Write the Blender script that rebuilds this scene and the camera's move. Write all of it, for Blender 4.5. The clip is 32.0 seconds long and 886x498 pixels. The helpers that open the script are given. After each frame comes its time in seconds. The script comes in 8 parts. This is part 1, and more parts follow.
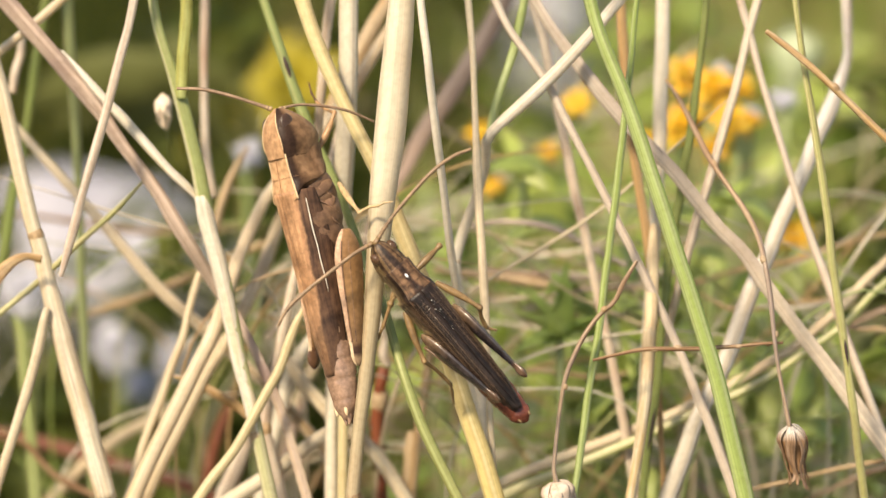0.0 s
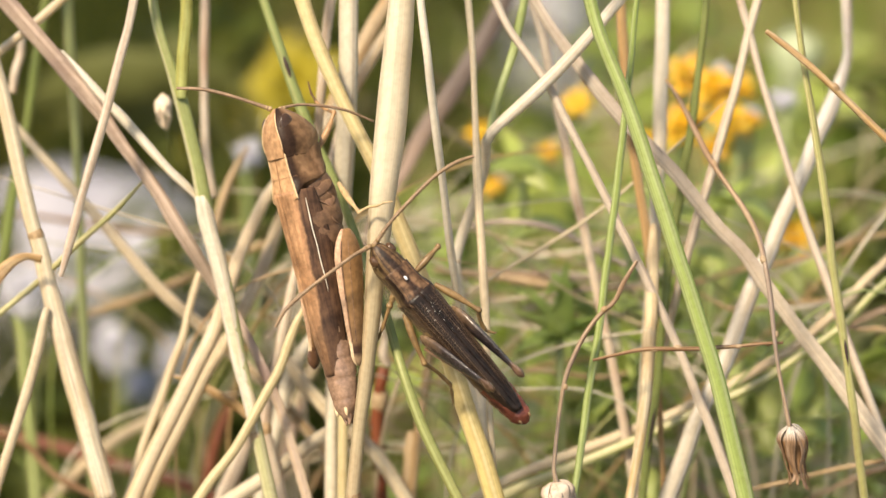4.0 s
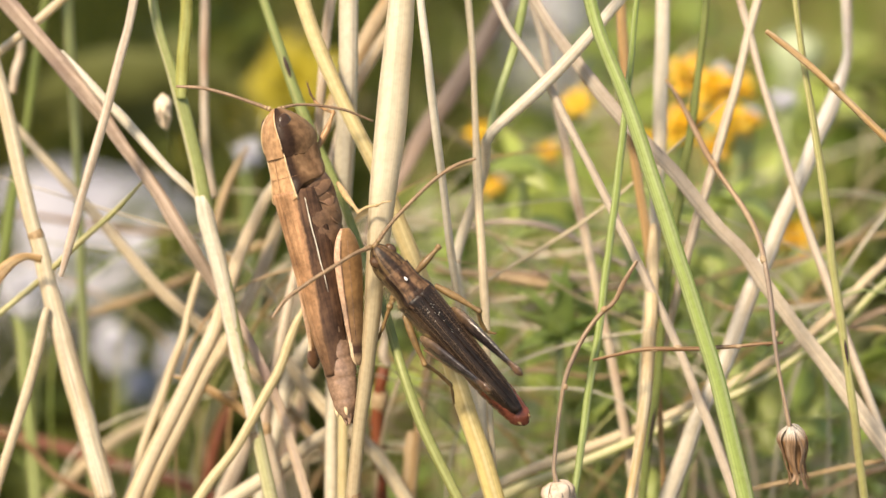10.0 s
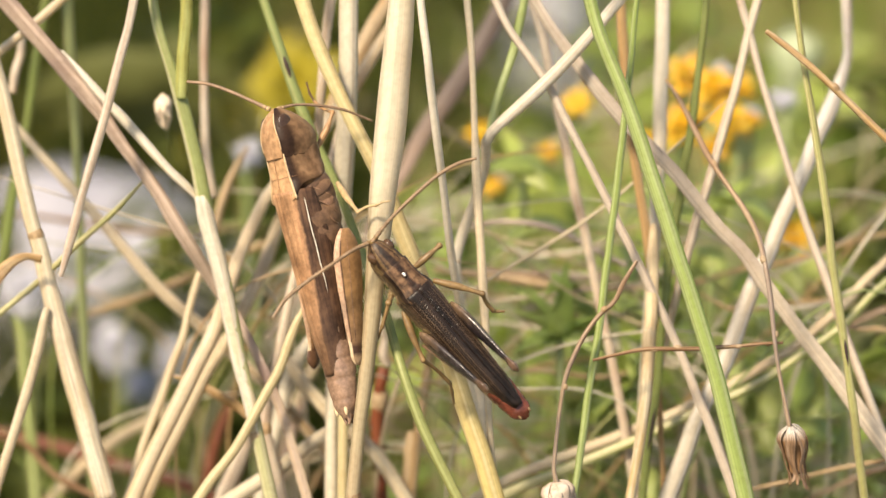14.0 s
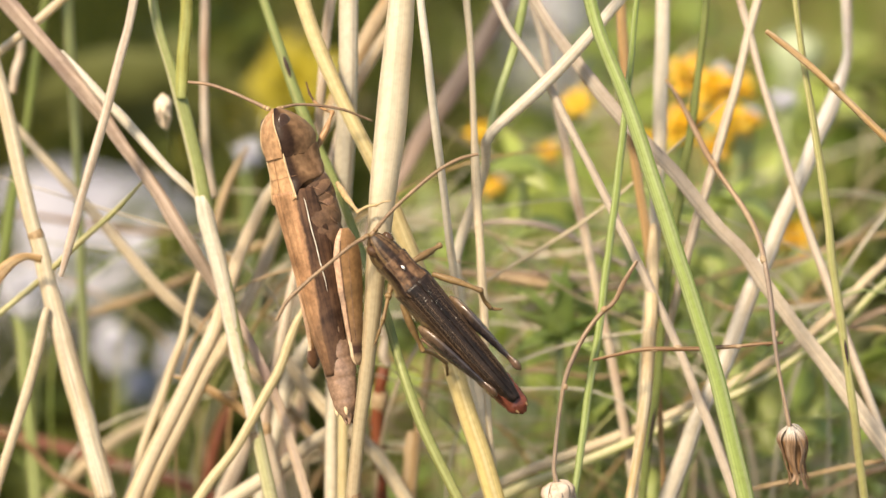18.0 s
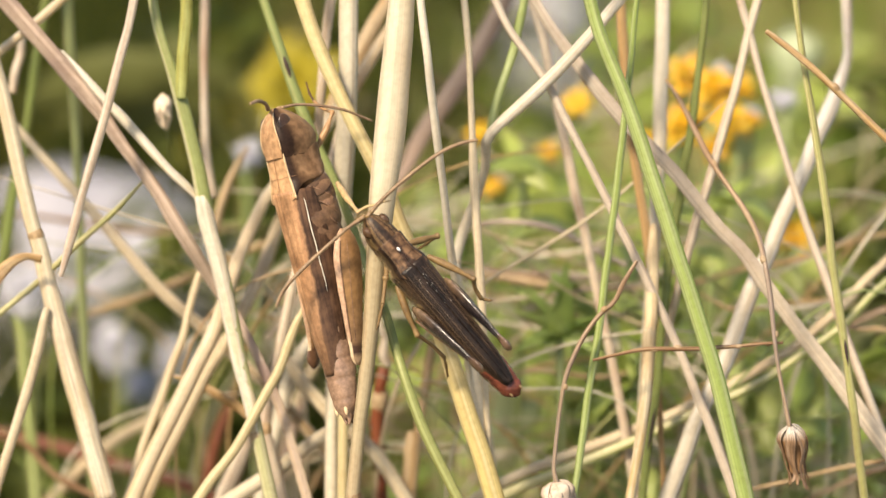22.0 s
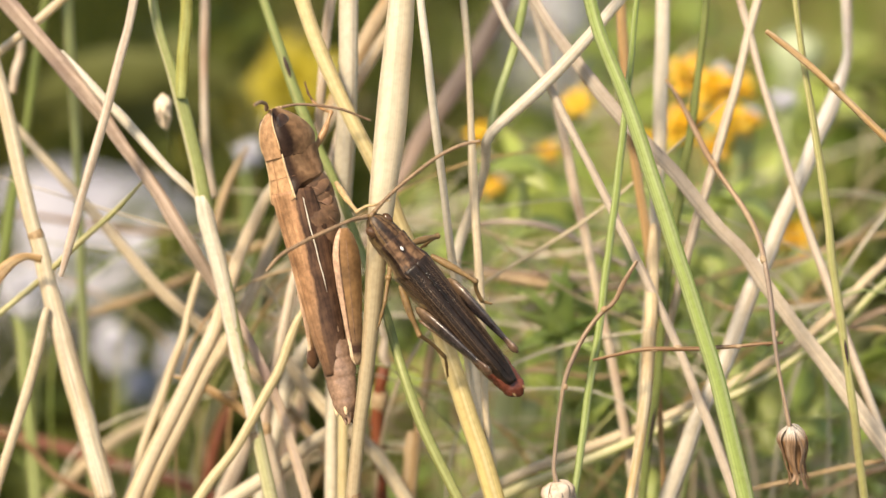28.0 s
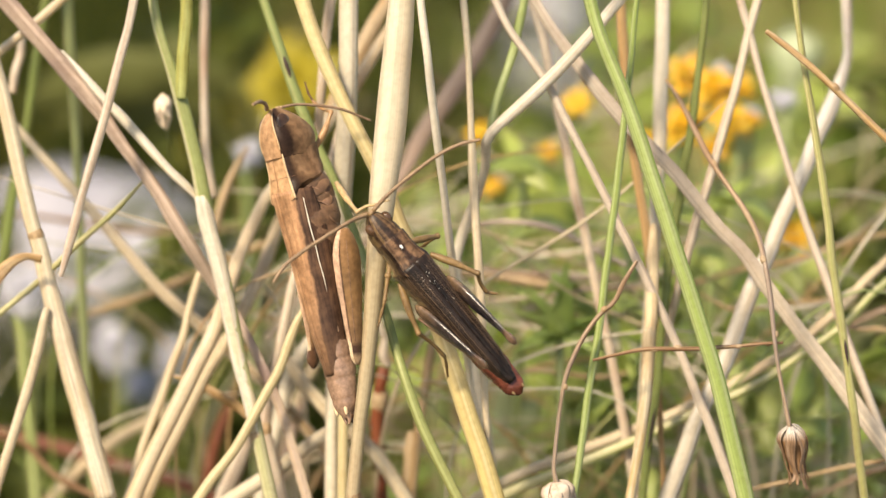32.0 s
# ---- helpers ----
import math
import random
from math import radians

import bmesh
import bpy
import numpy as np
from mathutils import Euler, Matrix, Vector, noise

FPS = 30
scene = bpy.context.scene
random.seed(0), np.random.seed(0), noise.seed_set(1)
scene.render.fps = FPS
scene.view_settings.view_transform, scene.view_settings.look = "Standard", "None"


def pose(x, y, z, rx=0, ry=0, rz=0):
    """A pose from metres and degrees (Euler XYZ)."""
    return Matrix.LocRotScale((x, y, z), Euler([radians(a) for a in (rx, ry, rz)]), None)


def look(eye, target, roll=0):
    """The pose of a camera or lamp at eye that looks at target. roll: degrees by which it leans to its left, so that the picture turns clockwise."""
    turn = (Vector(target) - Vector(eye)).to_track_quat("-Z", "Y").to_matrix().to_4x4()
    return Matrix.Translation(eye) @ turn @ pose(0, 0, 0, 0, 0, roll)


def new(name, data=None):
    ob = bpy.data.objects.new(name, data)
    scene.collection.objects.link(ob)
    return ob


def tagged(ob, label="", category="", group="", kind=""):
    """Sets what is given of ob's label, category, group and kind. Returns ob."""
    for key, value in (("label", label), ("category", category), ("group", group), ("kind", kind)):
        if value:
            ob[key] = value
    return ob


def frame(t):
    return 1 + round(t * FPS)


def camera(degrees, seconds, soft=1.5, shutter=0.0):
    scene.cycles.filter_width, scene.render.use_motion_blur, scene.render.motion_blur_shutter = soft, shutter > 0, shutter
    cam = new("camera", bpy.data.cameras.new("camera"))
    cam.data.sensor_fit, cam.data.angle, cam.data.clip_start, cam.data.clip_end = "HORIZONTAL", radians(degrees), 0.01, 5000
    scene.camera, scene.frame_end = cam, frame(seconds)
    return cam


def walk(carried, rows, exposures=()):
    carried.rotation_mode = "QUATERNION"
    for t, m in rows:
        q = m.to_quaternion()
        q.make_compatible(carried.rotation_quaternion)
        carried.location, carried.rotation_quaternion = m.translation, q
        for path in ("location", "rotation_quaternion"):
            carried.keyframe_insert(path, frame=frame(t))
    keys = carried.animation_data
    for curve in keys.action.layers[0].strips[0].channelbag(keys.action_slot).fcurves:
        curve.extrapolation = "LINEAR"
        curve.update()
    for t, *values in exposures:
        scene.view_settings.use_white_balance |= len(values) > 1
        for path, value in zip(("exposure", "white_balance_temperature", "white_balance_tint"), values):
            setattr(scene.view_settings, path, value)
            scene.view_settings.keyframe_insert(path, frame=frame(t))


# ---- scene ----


# ---- camera: a still macro view of two grasshoppers among dry grass ----
cam = camera(14.0, 32.0, soft=1.5)
EYE, AIM = (0.00000, -0.24252, 0.19880), (0.00000, 0.00000, 0.12000)
walk(cam, [(0.0, look(EYE, AIM)), (32.0, look(EYE, AIM))], exposures=[(0.0, 0.86, 8250, 12), (32.0, 0.86, 8250, 12)])
cam.data.dof.use_dof = True
cam.data.dof.focus_distance = 0.2535
cam.data.dof.aperture_fstop = 24.0

# ---- daylight: high hazy sun over the photographer's left shoulder ----
SUN_ELEVATION, SUN_AZIMUTH = radians(49), radians(216)
world = bpy.data.worlds.new("daylight")
scene.world = world
world.use_nodes = True
sky = world.node_tree.nodes.new("ShaderNodeTexSky")
sky.sky_type, sky.sun_disc = "NISHITA", False
sky.sun_elevation, sky.sun_rotation = SUN_ELEVATION, SUN_AZIMUTH
back = world.node_tree.nodes["Background"]
world.node_tree.links.new(sky.outputs[0], back.inputs[0])
back.inputs[1].default_value = 0.135
sun = new("sun", bpy.data.lights.new("sun", "SUN"))
sun.data.energy, sun.data.angle, sun.data.color = 3.75, radians(9), (1.0, 0.93, 0.82)
way = Vector((math.sin(SUN_AZIMUTH) * math.cos(SUN_ELEVATION), math.cos(SUN_AZIMUTH) * math.cos(SUN_ELEVATION), math.sin(SUN_ELEVATION)))
sun.matrix_world = look(way * 5, (0, 0, 0))


# ---- materials ----
def node_mat(name, rough=0.5):
    m = bpy.data.materials.new(name)
    m.use_nodes = True
    b = m.node_tree.nodes["Principled BSDF"]
    b.inputs["Roughness"].default_value = rough
    b.inputs["Specular IOR Level"].default_value = 0.35
    return m, m.node_tree, b


def add(nt, kind, **values):
    n = nt.nodes.new("ShaderNode" + kind)
    for k, v in values.items():
        n.inputs[k.replace("_", " ")].default_value = v
    return n


def ramp(nt, fac, stops):
    n = nt.nodes.new("ShaderNodeValToRGB")
    while len(n.color_ramp.elements) < len(stops):
        n.color_ramp.elements.new(0.5)
    for e, (p, c) in zip(n.color_ramp.elements, stops):
        e.position, e.color = p, (*c, 1)
    nt.links.new(fac, n.inputs[0])
    return n.outputs[0]


def blend(nt, fac, a, b, kind="MIX"):
    n = nt.nodes.new("ShaderNodeMix")
    n.data_type, n.blend_type = "RGBA", kind
    for sock, v in ((n.inputs[0], fac), (n.inputs[6], a), (n.inputs[7], b)):
        if isinstance(v, (int, float)):
            sock.default_value = v
        elif isinstance(v, tuple):
            sock.default_value = (*v, 1)
        else:
            nt.links.new(v, sock)
    return n.outputs[2]


def math_node(nt, op, a, b=0.0):
    n = nt.nodes.new("ShaderNodeMath")
    n.operation = op
    for sock, v in ((n.inputs[0], a), (n.inputs[1], b)):
        if isinstance(v, (int, float)):
            sock.default_value = v
        else:
            nt.links.new(v, sock)
    return n.outputs[0]


def stalk_mat(name, top, low, dark, blotch=0.45, rough=0.42, streak=0.36, see=0.3, turn=(0.25, 0.62), pale=None):
    """Stalk skin: colour runs from top to low, fibre streaks along it, dark weathered blotches."""
    m, nt, b = node_mat(name, rough)
    uv = nt.nodes.new("ShaderNodeUVMap")
    info = nt.nodes.new("ShaderNodeObjectInfo")
    sep = nt.nodes.new("ShaderNodeSeparateXYZ")
    nt.links.new(uv.outputs[0], sep.inputs[0])
    base = ramp(nt, sep.outputs[1], [(turn[0], top), (turn[1], low)])
    if pale:
        long = add(nt, "TexNoise", Scale=1.0, Detail=1.0, Roughness=0.4)
        lm = nt.nodes.new("ShaderNodeMapping")
        lm.inputs["Scale"].default_value = (7, 3, 1)
        nt.links.new(uv.outputs[0], lm.inputs[0])
        off = nt.nodes.new("ShaderNodeCombineXYZ")
        nt.links.new(math_node(nt, "MULTIPLY", info.outputs["Random"], 91.0), off.inputs[1])
        nt.links.new(off.outputs[0], lm.inputs["Location"])
        nt.links.new(lm.outputs[0], long.inputs[0])
        base = blend(nt, ramp(nt, long.outputs[0], [(0.42, (0, 0, 0)), (0.6, (1, 1, 1))]), base, pale)
    # fibres: fine across, long along
    stretch = nt.nodes.new("ShaderNodeMapping")
    stretch.inputs["Scale"].default_value = (24, 3, 1)
    nt.links.new(uv.outputs[0], stretch.inputs[0])
    shift = nt.nodes.new("ShaderNodeCombineXYZ")
    for k in range(3):
        nt.links.new(math_node(nt, "MULTIPLY", info.outputs["Random"], 37.0 + 11 * k), shift.inputs[k])
    nt.links.new(shift.outputs[0], stretch.inputs["Location"])
    fibre = add(nt, "TexNoise", Scale=1.0, Detail=2.0, Roughness=0.5)
    nt.links.new(stretch.outputs[0], fibre.inputs[0])
    fib = ramp(nt, fibre.outputs[0], [(0.35, (1 - streak,) * 3), (0.62, (1, 1, 1))])
    col = blend(nt, 1.0, base, fib, "MULTIPLY")
    thin_lines = ramp(nt, fibre.outputs[0], [(0.30, (1, 1, 1)), (0.37, (0, 0, 0))])
    col = blend(nt, math_node(nt, "MULTIPLY", thin_lines, 0.35), col, dark)
    # weather blotches
    geo = nt.nodes.new("ShaderNodeNewGeometry")
    spots = add(nt, "TexNoise", Scale=90.0, Detail=3.0, Roughness=0.7)
    moved = nt.nodes.new("ShaderNodeVectorMath")
    moved.operation = "ADD"
    nt.links.new(geo.outputs["Position"], moved.inputs[0])
    nt.links.new(shift.outputs[0], moved.inputs[1])
    nt.links.new(moved.outputs[0], spots.inputs[0])
    mask = ramp(nt, spots.outputs[0], [(0.52, (0, 0, 0)), (0.72, (1, 1, 1))])
    col = blend(nt, math_node(nt, "MULTIPLY", mask, blotch), col, dark)
    # small rusty flecks that run with the fibres
    rust = add(nt, "TexNoise", Scale=1.0, Detail=2.0, Roughness=0.5)
    rm = nt.nodes.new("ShaderNodeMapping")
    rm.inputs["Scale"].default_value = (17, 16, 1)
    nt.links.new(uv.outputs[0], rm.inputs[0])
    nt.links.new(shift.outputs[0], rm.inputs["Location"])
    nt.links.new(rm.outputs[0], rust.inputs[0])
    flecks = ramp(nt, rust.outputs[0], [(0.66, (0, 0, 0)), (0.76, (1, 1, 1))])
    col = blend(nt, math_node(nt, "MULTIPLY", flecks, min(0.75, blotch * 1.3)), col, dark)
    fine = add(nt, "TexNoise", Scale=2500.0, Detail=2.0)
    nt.links.new(moved.outputs[0], fine.inputs[0])
    specks = ramp(nt, fine.outputs[0], [(0.3, (0.82, 0.8, 0.76)), (0.55, (1, 1, 1))])
    col = blend(nt, 0.6, col, specks, "MULTIPLY")
    tone = math_node(nt, "ADD", math_node(nt, "MULTIPLY", info.outputs["Random"], 0.14), 0.92)
    hsv = nt.nodes.new("ShaderNodeHueSaturation")
    nt.links.new(tone, hsv.inputs["Value"])
    other = math_node(nt, "FRACT", math_node(nt, "MULTIPLY", info.outputs["Random"], 7.3))
    nt.links.new(math_node(nt, "ADD", math_node(nt, "MULTIPLY", other, 0.3), 0.92), hsv.inputs["Saturation"])
    nt.links.new(col, hsv.inputs["Color"])
    nt.links.new(hsv.outputs[0], b.inputs["Base Color"])
    bump = add(nt, "Bump", Strength=0.25, Distance=0.0001)
    nt.links.new(fibre.outputs[0], bump.inputs["Height"])
    nt.links.new(bump.outputs[0], b.inputs["Normal"])
    if see:
        thin = nt.nodes.new("ShaderNodeBsdfTranslucent")
        nt.links.new(hsv.outputs[0], thin.inputs[0])
        mixed = nt.nodes.new("ShaderNodeMixShader")
        mixed.inputs[0].default_value = see
        nt.links.new(b.outputs[0], mixed.inputs[1])
        nt.links.new(thin.outputs[0], mixed.inputs[2])
        nt.links.new(mixed.outputs[0], nt.nodes["Material Output"].inputs[0])
    return m


def skin_mat(name, base, dark, rough=0.45, size=900.0, amount=0.6, bump=0.25, gloss=0.4):
    """Insect skin, soil, stone: mottled at two sizes, finely pitted."""
    m, nt, b = node_mat(name, rough)
    b.inputs["Specular IOR Level"].default_value = gloss
    tc = nt.nodes.new("ShaderNodeTexCoord")
    n1 = add(nt, "TexNoise", Scale=size, Detail=5.0, Roughness=0.65)
    n2 = add(nt, "TexNoise", Scale=size * 5, Detail=2.0)
    for n in (n1, n2):
        nt.links.new(tc.outputs["Object"], n.inputs[0])
    f1 = ramp(nt, n1.outputs[0], [(0.38, (0, 0, 0)), (0.66, (1, 1, 1))])
    col = blend(nt, math_node(nt, "MULTIPLY", f1, amount), base, dark)
    f2 = ramp(nt, n2.outputs[0], [(0.3, (0.65, 0.65, 0.65)), (0.7, (1.2, 1.2, 1.2))])
    col = blend(nt, 0.7, col, f2, "MULTIPLY")
    nt.links.new(col, b.inputs["Base Color"])
    bp = add(nt, "Bump", Strength=bump, Distance=0.0001 if size > 100 else 0.001)
    nt.links.new(n2.outputs[0], bp.inputs["Height"])
    nt.links.new(bp.outputs[0], b.inputs["Normal"])
    return m


def leaf_mat(name, a, c, see=0.3, rough=0.32, gloss=0.5):
    """Thin leaf or petal that lets light through; a and c vary leaf by leaf."""
    m, nt, b = node_mat(name, rough)
    b.inputs["Specular IOR Level"].default_value = gloss
    geo = nt.nodes.new("ShaderNodeNewGeometry")
    info = nt.nodes.new("ShaderNodeObjectInfo")
    pick = math_node(nt, "FRACT", math_node(nt, "ADD", geo.outputs["Random Per Island"], info.outputs["Random"]))
    grain = add(nt, "TexNoise", Scale=400.0, Detail=4.0)
    tc = nt.nodes.new("ShaderNodeTexCoord")
    nt.links.new(tc.outputs["Object"], grain.inputs[0])
    col = blend(nt, pick, a, c)
    shade = ramp(nt, grain.outputs[0], [(0.3, (0.75, 0.75, 0.75)), (0.7, (1.1, 1.1, 1.1))])
    col = blend(nt, 1.0, col, shade, "MULTIPLY")
    nt.links.new(col, b.inputs["Base Color"])
    thin = nt.nodes.new("ShaderNodeBsdfTranslucent")
    nt.links.new(col, thin.inputs[0])
    mixed = nt.nodes.new("ShaderNodeMixShader")
    mixed.inputs[0].default_value = see
    nt.links.new(b.outputs[0], mixed.inputs[1])
    nt.links.new(thin.outputs[0], mixed.inputs[2])
    nt.links.new(mixed.outputs[0], nt.nodes["Material Output"].inputs[0])
    return m


STRAW = stalk_mat("straw", (0.71, 0.60, 0.435), (0.665, 0.525, 0.33), (0.42, 0.25, 0.13), 0.35, streak=0.3, pale=(0.755, 0.675, 0.525))
PALE = stalk_mat("pale straw", (0.745, 0.68, 0.56), (0.72, 0.63, 0.465), (0.5, 0.34, 0.19), 0.3, streak=0.26, pale=(0.765, 0.71, 0.61))
TAN = stalk_mat("tan straw", (0.56, 0.38, 0.21), (0.58, 0.39, 0.20), (0.26, 0.13, 0.06), 0.5, pale=(0.68, 0.52, 0.34))
BROWN = stalk_mat("brown stalk", (0.32, 0.19, 0.115), (0.30, 0.185, 0.12), (0.12, 0.06, 0.035), 0.6, pale=(0.50, 0.36, 0.24))
BLEACHED = stalk_mat("rosy bleached straw", (0.47, 0.38, 0.31), (0.71, 0.60, 0.47), (0.27, 0.19, 0.16), 0.5, turn=(0.14, 0.3), streak=0.26, pale=(0.76, 0.68, 0.57))
MAUVE = stalk_mat("weathered grey brown straw", (0.46, 0.36, 0.30), (0.66, 0.54, 0.43), (0.2, 0.145, 0.14), 0.8, turn=(0.2, 0.28), pale=(0.60, 0.49, 0.415))
ROSE = stalk_mat("rosy straw", (0.66, 0.55, 0.445), (0.63, 0.51, 0.40), (0.34, 0.18, 0.115), 0.6, streak=0.3, pale=(0.75, 0.665, 0.555))
GREEN = stalk_mat("green stalk", (0.335, 0.42, 0.15), (0.37, 0.45, 0.19), (0.22, 0.27, 0.08), 0.3, streak=0.28, pale=(0.46, 0.53, 0.275))
GREEN_STRAW = stalk_mat("green stalk drying to straw", (0.36, 0.41, 0.17), (0.71, 0.635, 0.42), (0.46, 0.34, 0.16), 0.15, streak=0.26, turn=(0.18, 0.42), pale=(0.66, 0.63, 0.41))
YELLOW = stalk_mat("yellow straw", (0.70, 0.59, 0.36), (0.72, 0.59, 0.25), (0.52, 0.35, 0.14), 0.2, streak=0.24, turn=(0.22, 0.42), pale=(0.74, 0.65, 0.41))
WHITISH = stalk_mat("bleached white straw", (0.46, 0.39, 0.35), (0.63, 0.56, 0.45), (0.42, 0.3, 0.2), 0.5, streak=0.3, turn=(0.08, 0.17), pale=(0.78, 0.75, 0.70))
DIM_GREEN = stalk_mat("dull green stalk", (0.23, 0.28, 0.11), (0.27, 0.31, 0.13), (0.14, 0.15, 0.06), 0.4, streak=0.3, pale=(0.34, 0.37, 0.17))
DUSK = stalk_mat("dusky mauve straw", (0.2, 0.16, 0.145), (0.5, 0.385, 0.325), (0.07, 0.055, 0.05), 0.85, turn=(0.14, 0.185))
WEED = stalk_mat("dead weed, brown above and grey below", (0.36, 0.215, 0.12), (0.37, 0.285, 0.235), (0.16, 0.08, 0.045), 0.6, turn=(0.3, 0.6), pale=(0.48, 0.345, 0.225))
AMBER = stalk_mat("stout straw, amber below", (0.72, 0.63, 0.47), (0.45, 0.365, 0.225), (0.42, 0.25, 0.13), 0.25, streak=0.22, turn=(0.145, 0.19))
TURNING = stalk_mat("green stalk turning olive", (0.32, 0.40, 0.16), (0.47, 0.47, 0.19), (0.24, 0.22, 0.08), 0.3, streak=0.26, see=0.4, turn=(0.24, 0.34), pale=(0.48, 0.52, 0.24))
OLIVE = stalk_mat("olive stalk", (0.42, 0.42, 0.18), (0.52, 0.47, 0.21), (0.17, 0.13, 0.06), 0.45, pale=(0.62, 0.58, 0.32))
DARKRED = stalk_mat("dark red stalk", (0.28, 0.10, 0.06), (0.25, 0.08, 0.05), (0.1, 0.03, 0.02), 0.5)
JOINT = stalk_mat("stalk joint", (0.56, 0.41, 0.26), (0.56, 0.41, 0.26), (0.26, 0.14, 0.07), 0.7)
SCAR = stalk_mat("black mould", (0.05, 0.03, 0.025), (0.05, 0.03, 0.025), (0.02, 0.01, 0.01), 0.5, see=0)
WARM = stalk_mat("straw, warm brown below", (0.72, 0.62, 0.46), (0.66, 0.48, 0.255), (0.40, 0.22, 0.1), 0.45, turn=(0.2, 0.34), streak=0.3, pale=(0.73, 0.605, 0.43))


# ---- tools: lengths in millimetres ----
MM = 0.001


def mesh_of(name, verts, faces, mats, slots=None, uvs=None, smooth=True):
    me = bpy.data.meshes.new(name)
    me.from_pydata([(x * MM, y * MM, z * MM) for x, y, z in verts], [], faces)
    for m in mats if isinstance(mats, (list, tuple)) else [mats]:
        me.materials.append(m)
    if slots:
        me.polygons.foreach_set("material_index", slots)
    if uvs:
        layer = me.uv_layers.new(name="skin")
        idx = np.empty(len(me.loops), dtype=np.int32)
        me.loops.foreach_get("vertex_index", idx)
        layer.data.foreach_set("uv", np.array(uvs, dtype=np.float32)[idx].ravel())
    me.polygons.foreach_set("use_smooth", [smooth] * len(me.polygons))
    me.update()
    return me


def part(name, me, parent, label="", at=None):
    ob = new(name, me)
    ob.parent = parent
    if at is not None:
        ob.matrix_basis = at
    if label:
        tagged(ob, label)
    return ob


def spline(pts, n, by=None):
    """Points of a smooth curve through pts, even along its length (or along by's); values of any number."""
    p = [np.array(q, dtype=float) for q in pts]
    g = [np.array(q, dtype=float) for q in (by or pts)]
    k = len(p)
    s = [0.0]
    for i in range(k - 1):
        s.append(s[-1] + max(1e-6, float(np.linalg.norm(g[i + 1] - g[i]))))
    slope = [(p[i + 1] - p[i]) / (s[i + 1] - s[i]) for i in range(k - 1)]
    tan = [slope[0]] + [((s[i + 1] - s[i]) * slope[i - 1] + (s[i] - s[i - 1]) * slope[i]) / (s[i + 1] - s[i - 1]) for i in range(1, k - 1)] + [slope[-1]]
    out, j = [], 0
    for i in range(n):
        v = s[-1] * i / (n - 1)
        while j < k - 2 and v > s[j + 1]:
            j += 1
        h = s[j + 1] - s[j]
        u = (v - s[j]) / h
        out.append((2 * u ** 3 - 3 * u * u + 1) * p[j] + (u ** 3 - 2 * u * u + u) * h * tan[j] + (3 * u * u - 2 * u ** 3) * p[j + 1] + (u ** 3 - u * u) * h * tan[j + 1])
    return out


def along(pts, i):
    """How far along the line point i lies, 0 to 1."""
    d = [float(np.linalg.norm(np.array(q) - np.array(p))) for p, q in zip(pts, pts[1:])]
    k = int(i)
    return (sum(d[:k]) + (i - k) * (d[k] if k < len(d) else 0)) / sum(d)


def tube(pts, widths, seg=12, rings=40, flat=1.0, ribs=0, rough=0.0, fold=0.0, seed=0, face=None):
    """A closed stalk along a smooth line. flat: depth against width; ribs: ridges round it; fold: V of a blade."""
    line = spline(pts, rings)
    wid = spline([(w,) for w in widths], rings, pts)
    rnd = random.Random(seed)
    verts, uvs, faces = [], [], []
    side = Vector(face) if face else Vector((0.25, 1.0, 0.1))
    phase = rnd.random() * 6
    for i, c in enumerate(line):
        t = Vector(line[min(i + 1, rings - 1)] - line[max(i - 1, 0)]).normalized()
        a = t.cross(side).normalized()
        b = a.cross(t).normalized()
        s = i / (rings - 1)
        r = max(wid[i][0], 0.02) / 2
        c = Vector(c)
        if rough:
            c += a * rough * math.sin(s * 9 + phase) + b * rough * math.sin(s * 13 + 2 * phase)
            r *= 1 + 0.02 * math.sin(s * 31 + phase) + 0.012 * math.sin(s * 77 + phase)
        for k in range(seg):
            an = 2 * math.pi * k / seg
            rr = r * (1 - (0.02 - 0.02 * math.cos(ribs * an) if ribs else 0))
            ca, sa = math.cos(an), math.sin(an)
            verts.append(c + a * (rr * ca) + b * (rr * (sa * flat + fold * abs(ca))))
            uvs.append((k / seg if k <= seg // 2 else 1 - k / seg, s))
    for i in range(rings - 1):
        for k in range(seg):
            k2 = (k + 1) % seg
            faces.append((i * seg + k, i * seg + k2, (i + 1) * seg + k2, (i + 1) * seg + k))
    faces.append(tuple(range(seg))[::-1])
    faces.append(tuple((rings - 1) * seg + k for k in range(seg)))
    return verts, faces, uvs


def ellipsoid(c, r, seg=16, rings=10):
    v, f = [], []
    for i in range(rings + 1):
        a = math.pi * i / rings
        for k in range(seg):
            b = 2 * math.pi * k / seg
            v.append((c[0] + r[0] * math.cos(a), c[1] + r[1] * math.sin(a) * math.cos(b), c[2] + r[2] * math.sin(a) * math.sin(b)))
    for i in range(rings):
        for k in range(seg):
            k2 = (k + 1) % seg
            f.append((i * seg + k, i * seg + k2, (i + 1) * seg + k2, (i + 1) * seg + k))
    return v, f


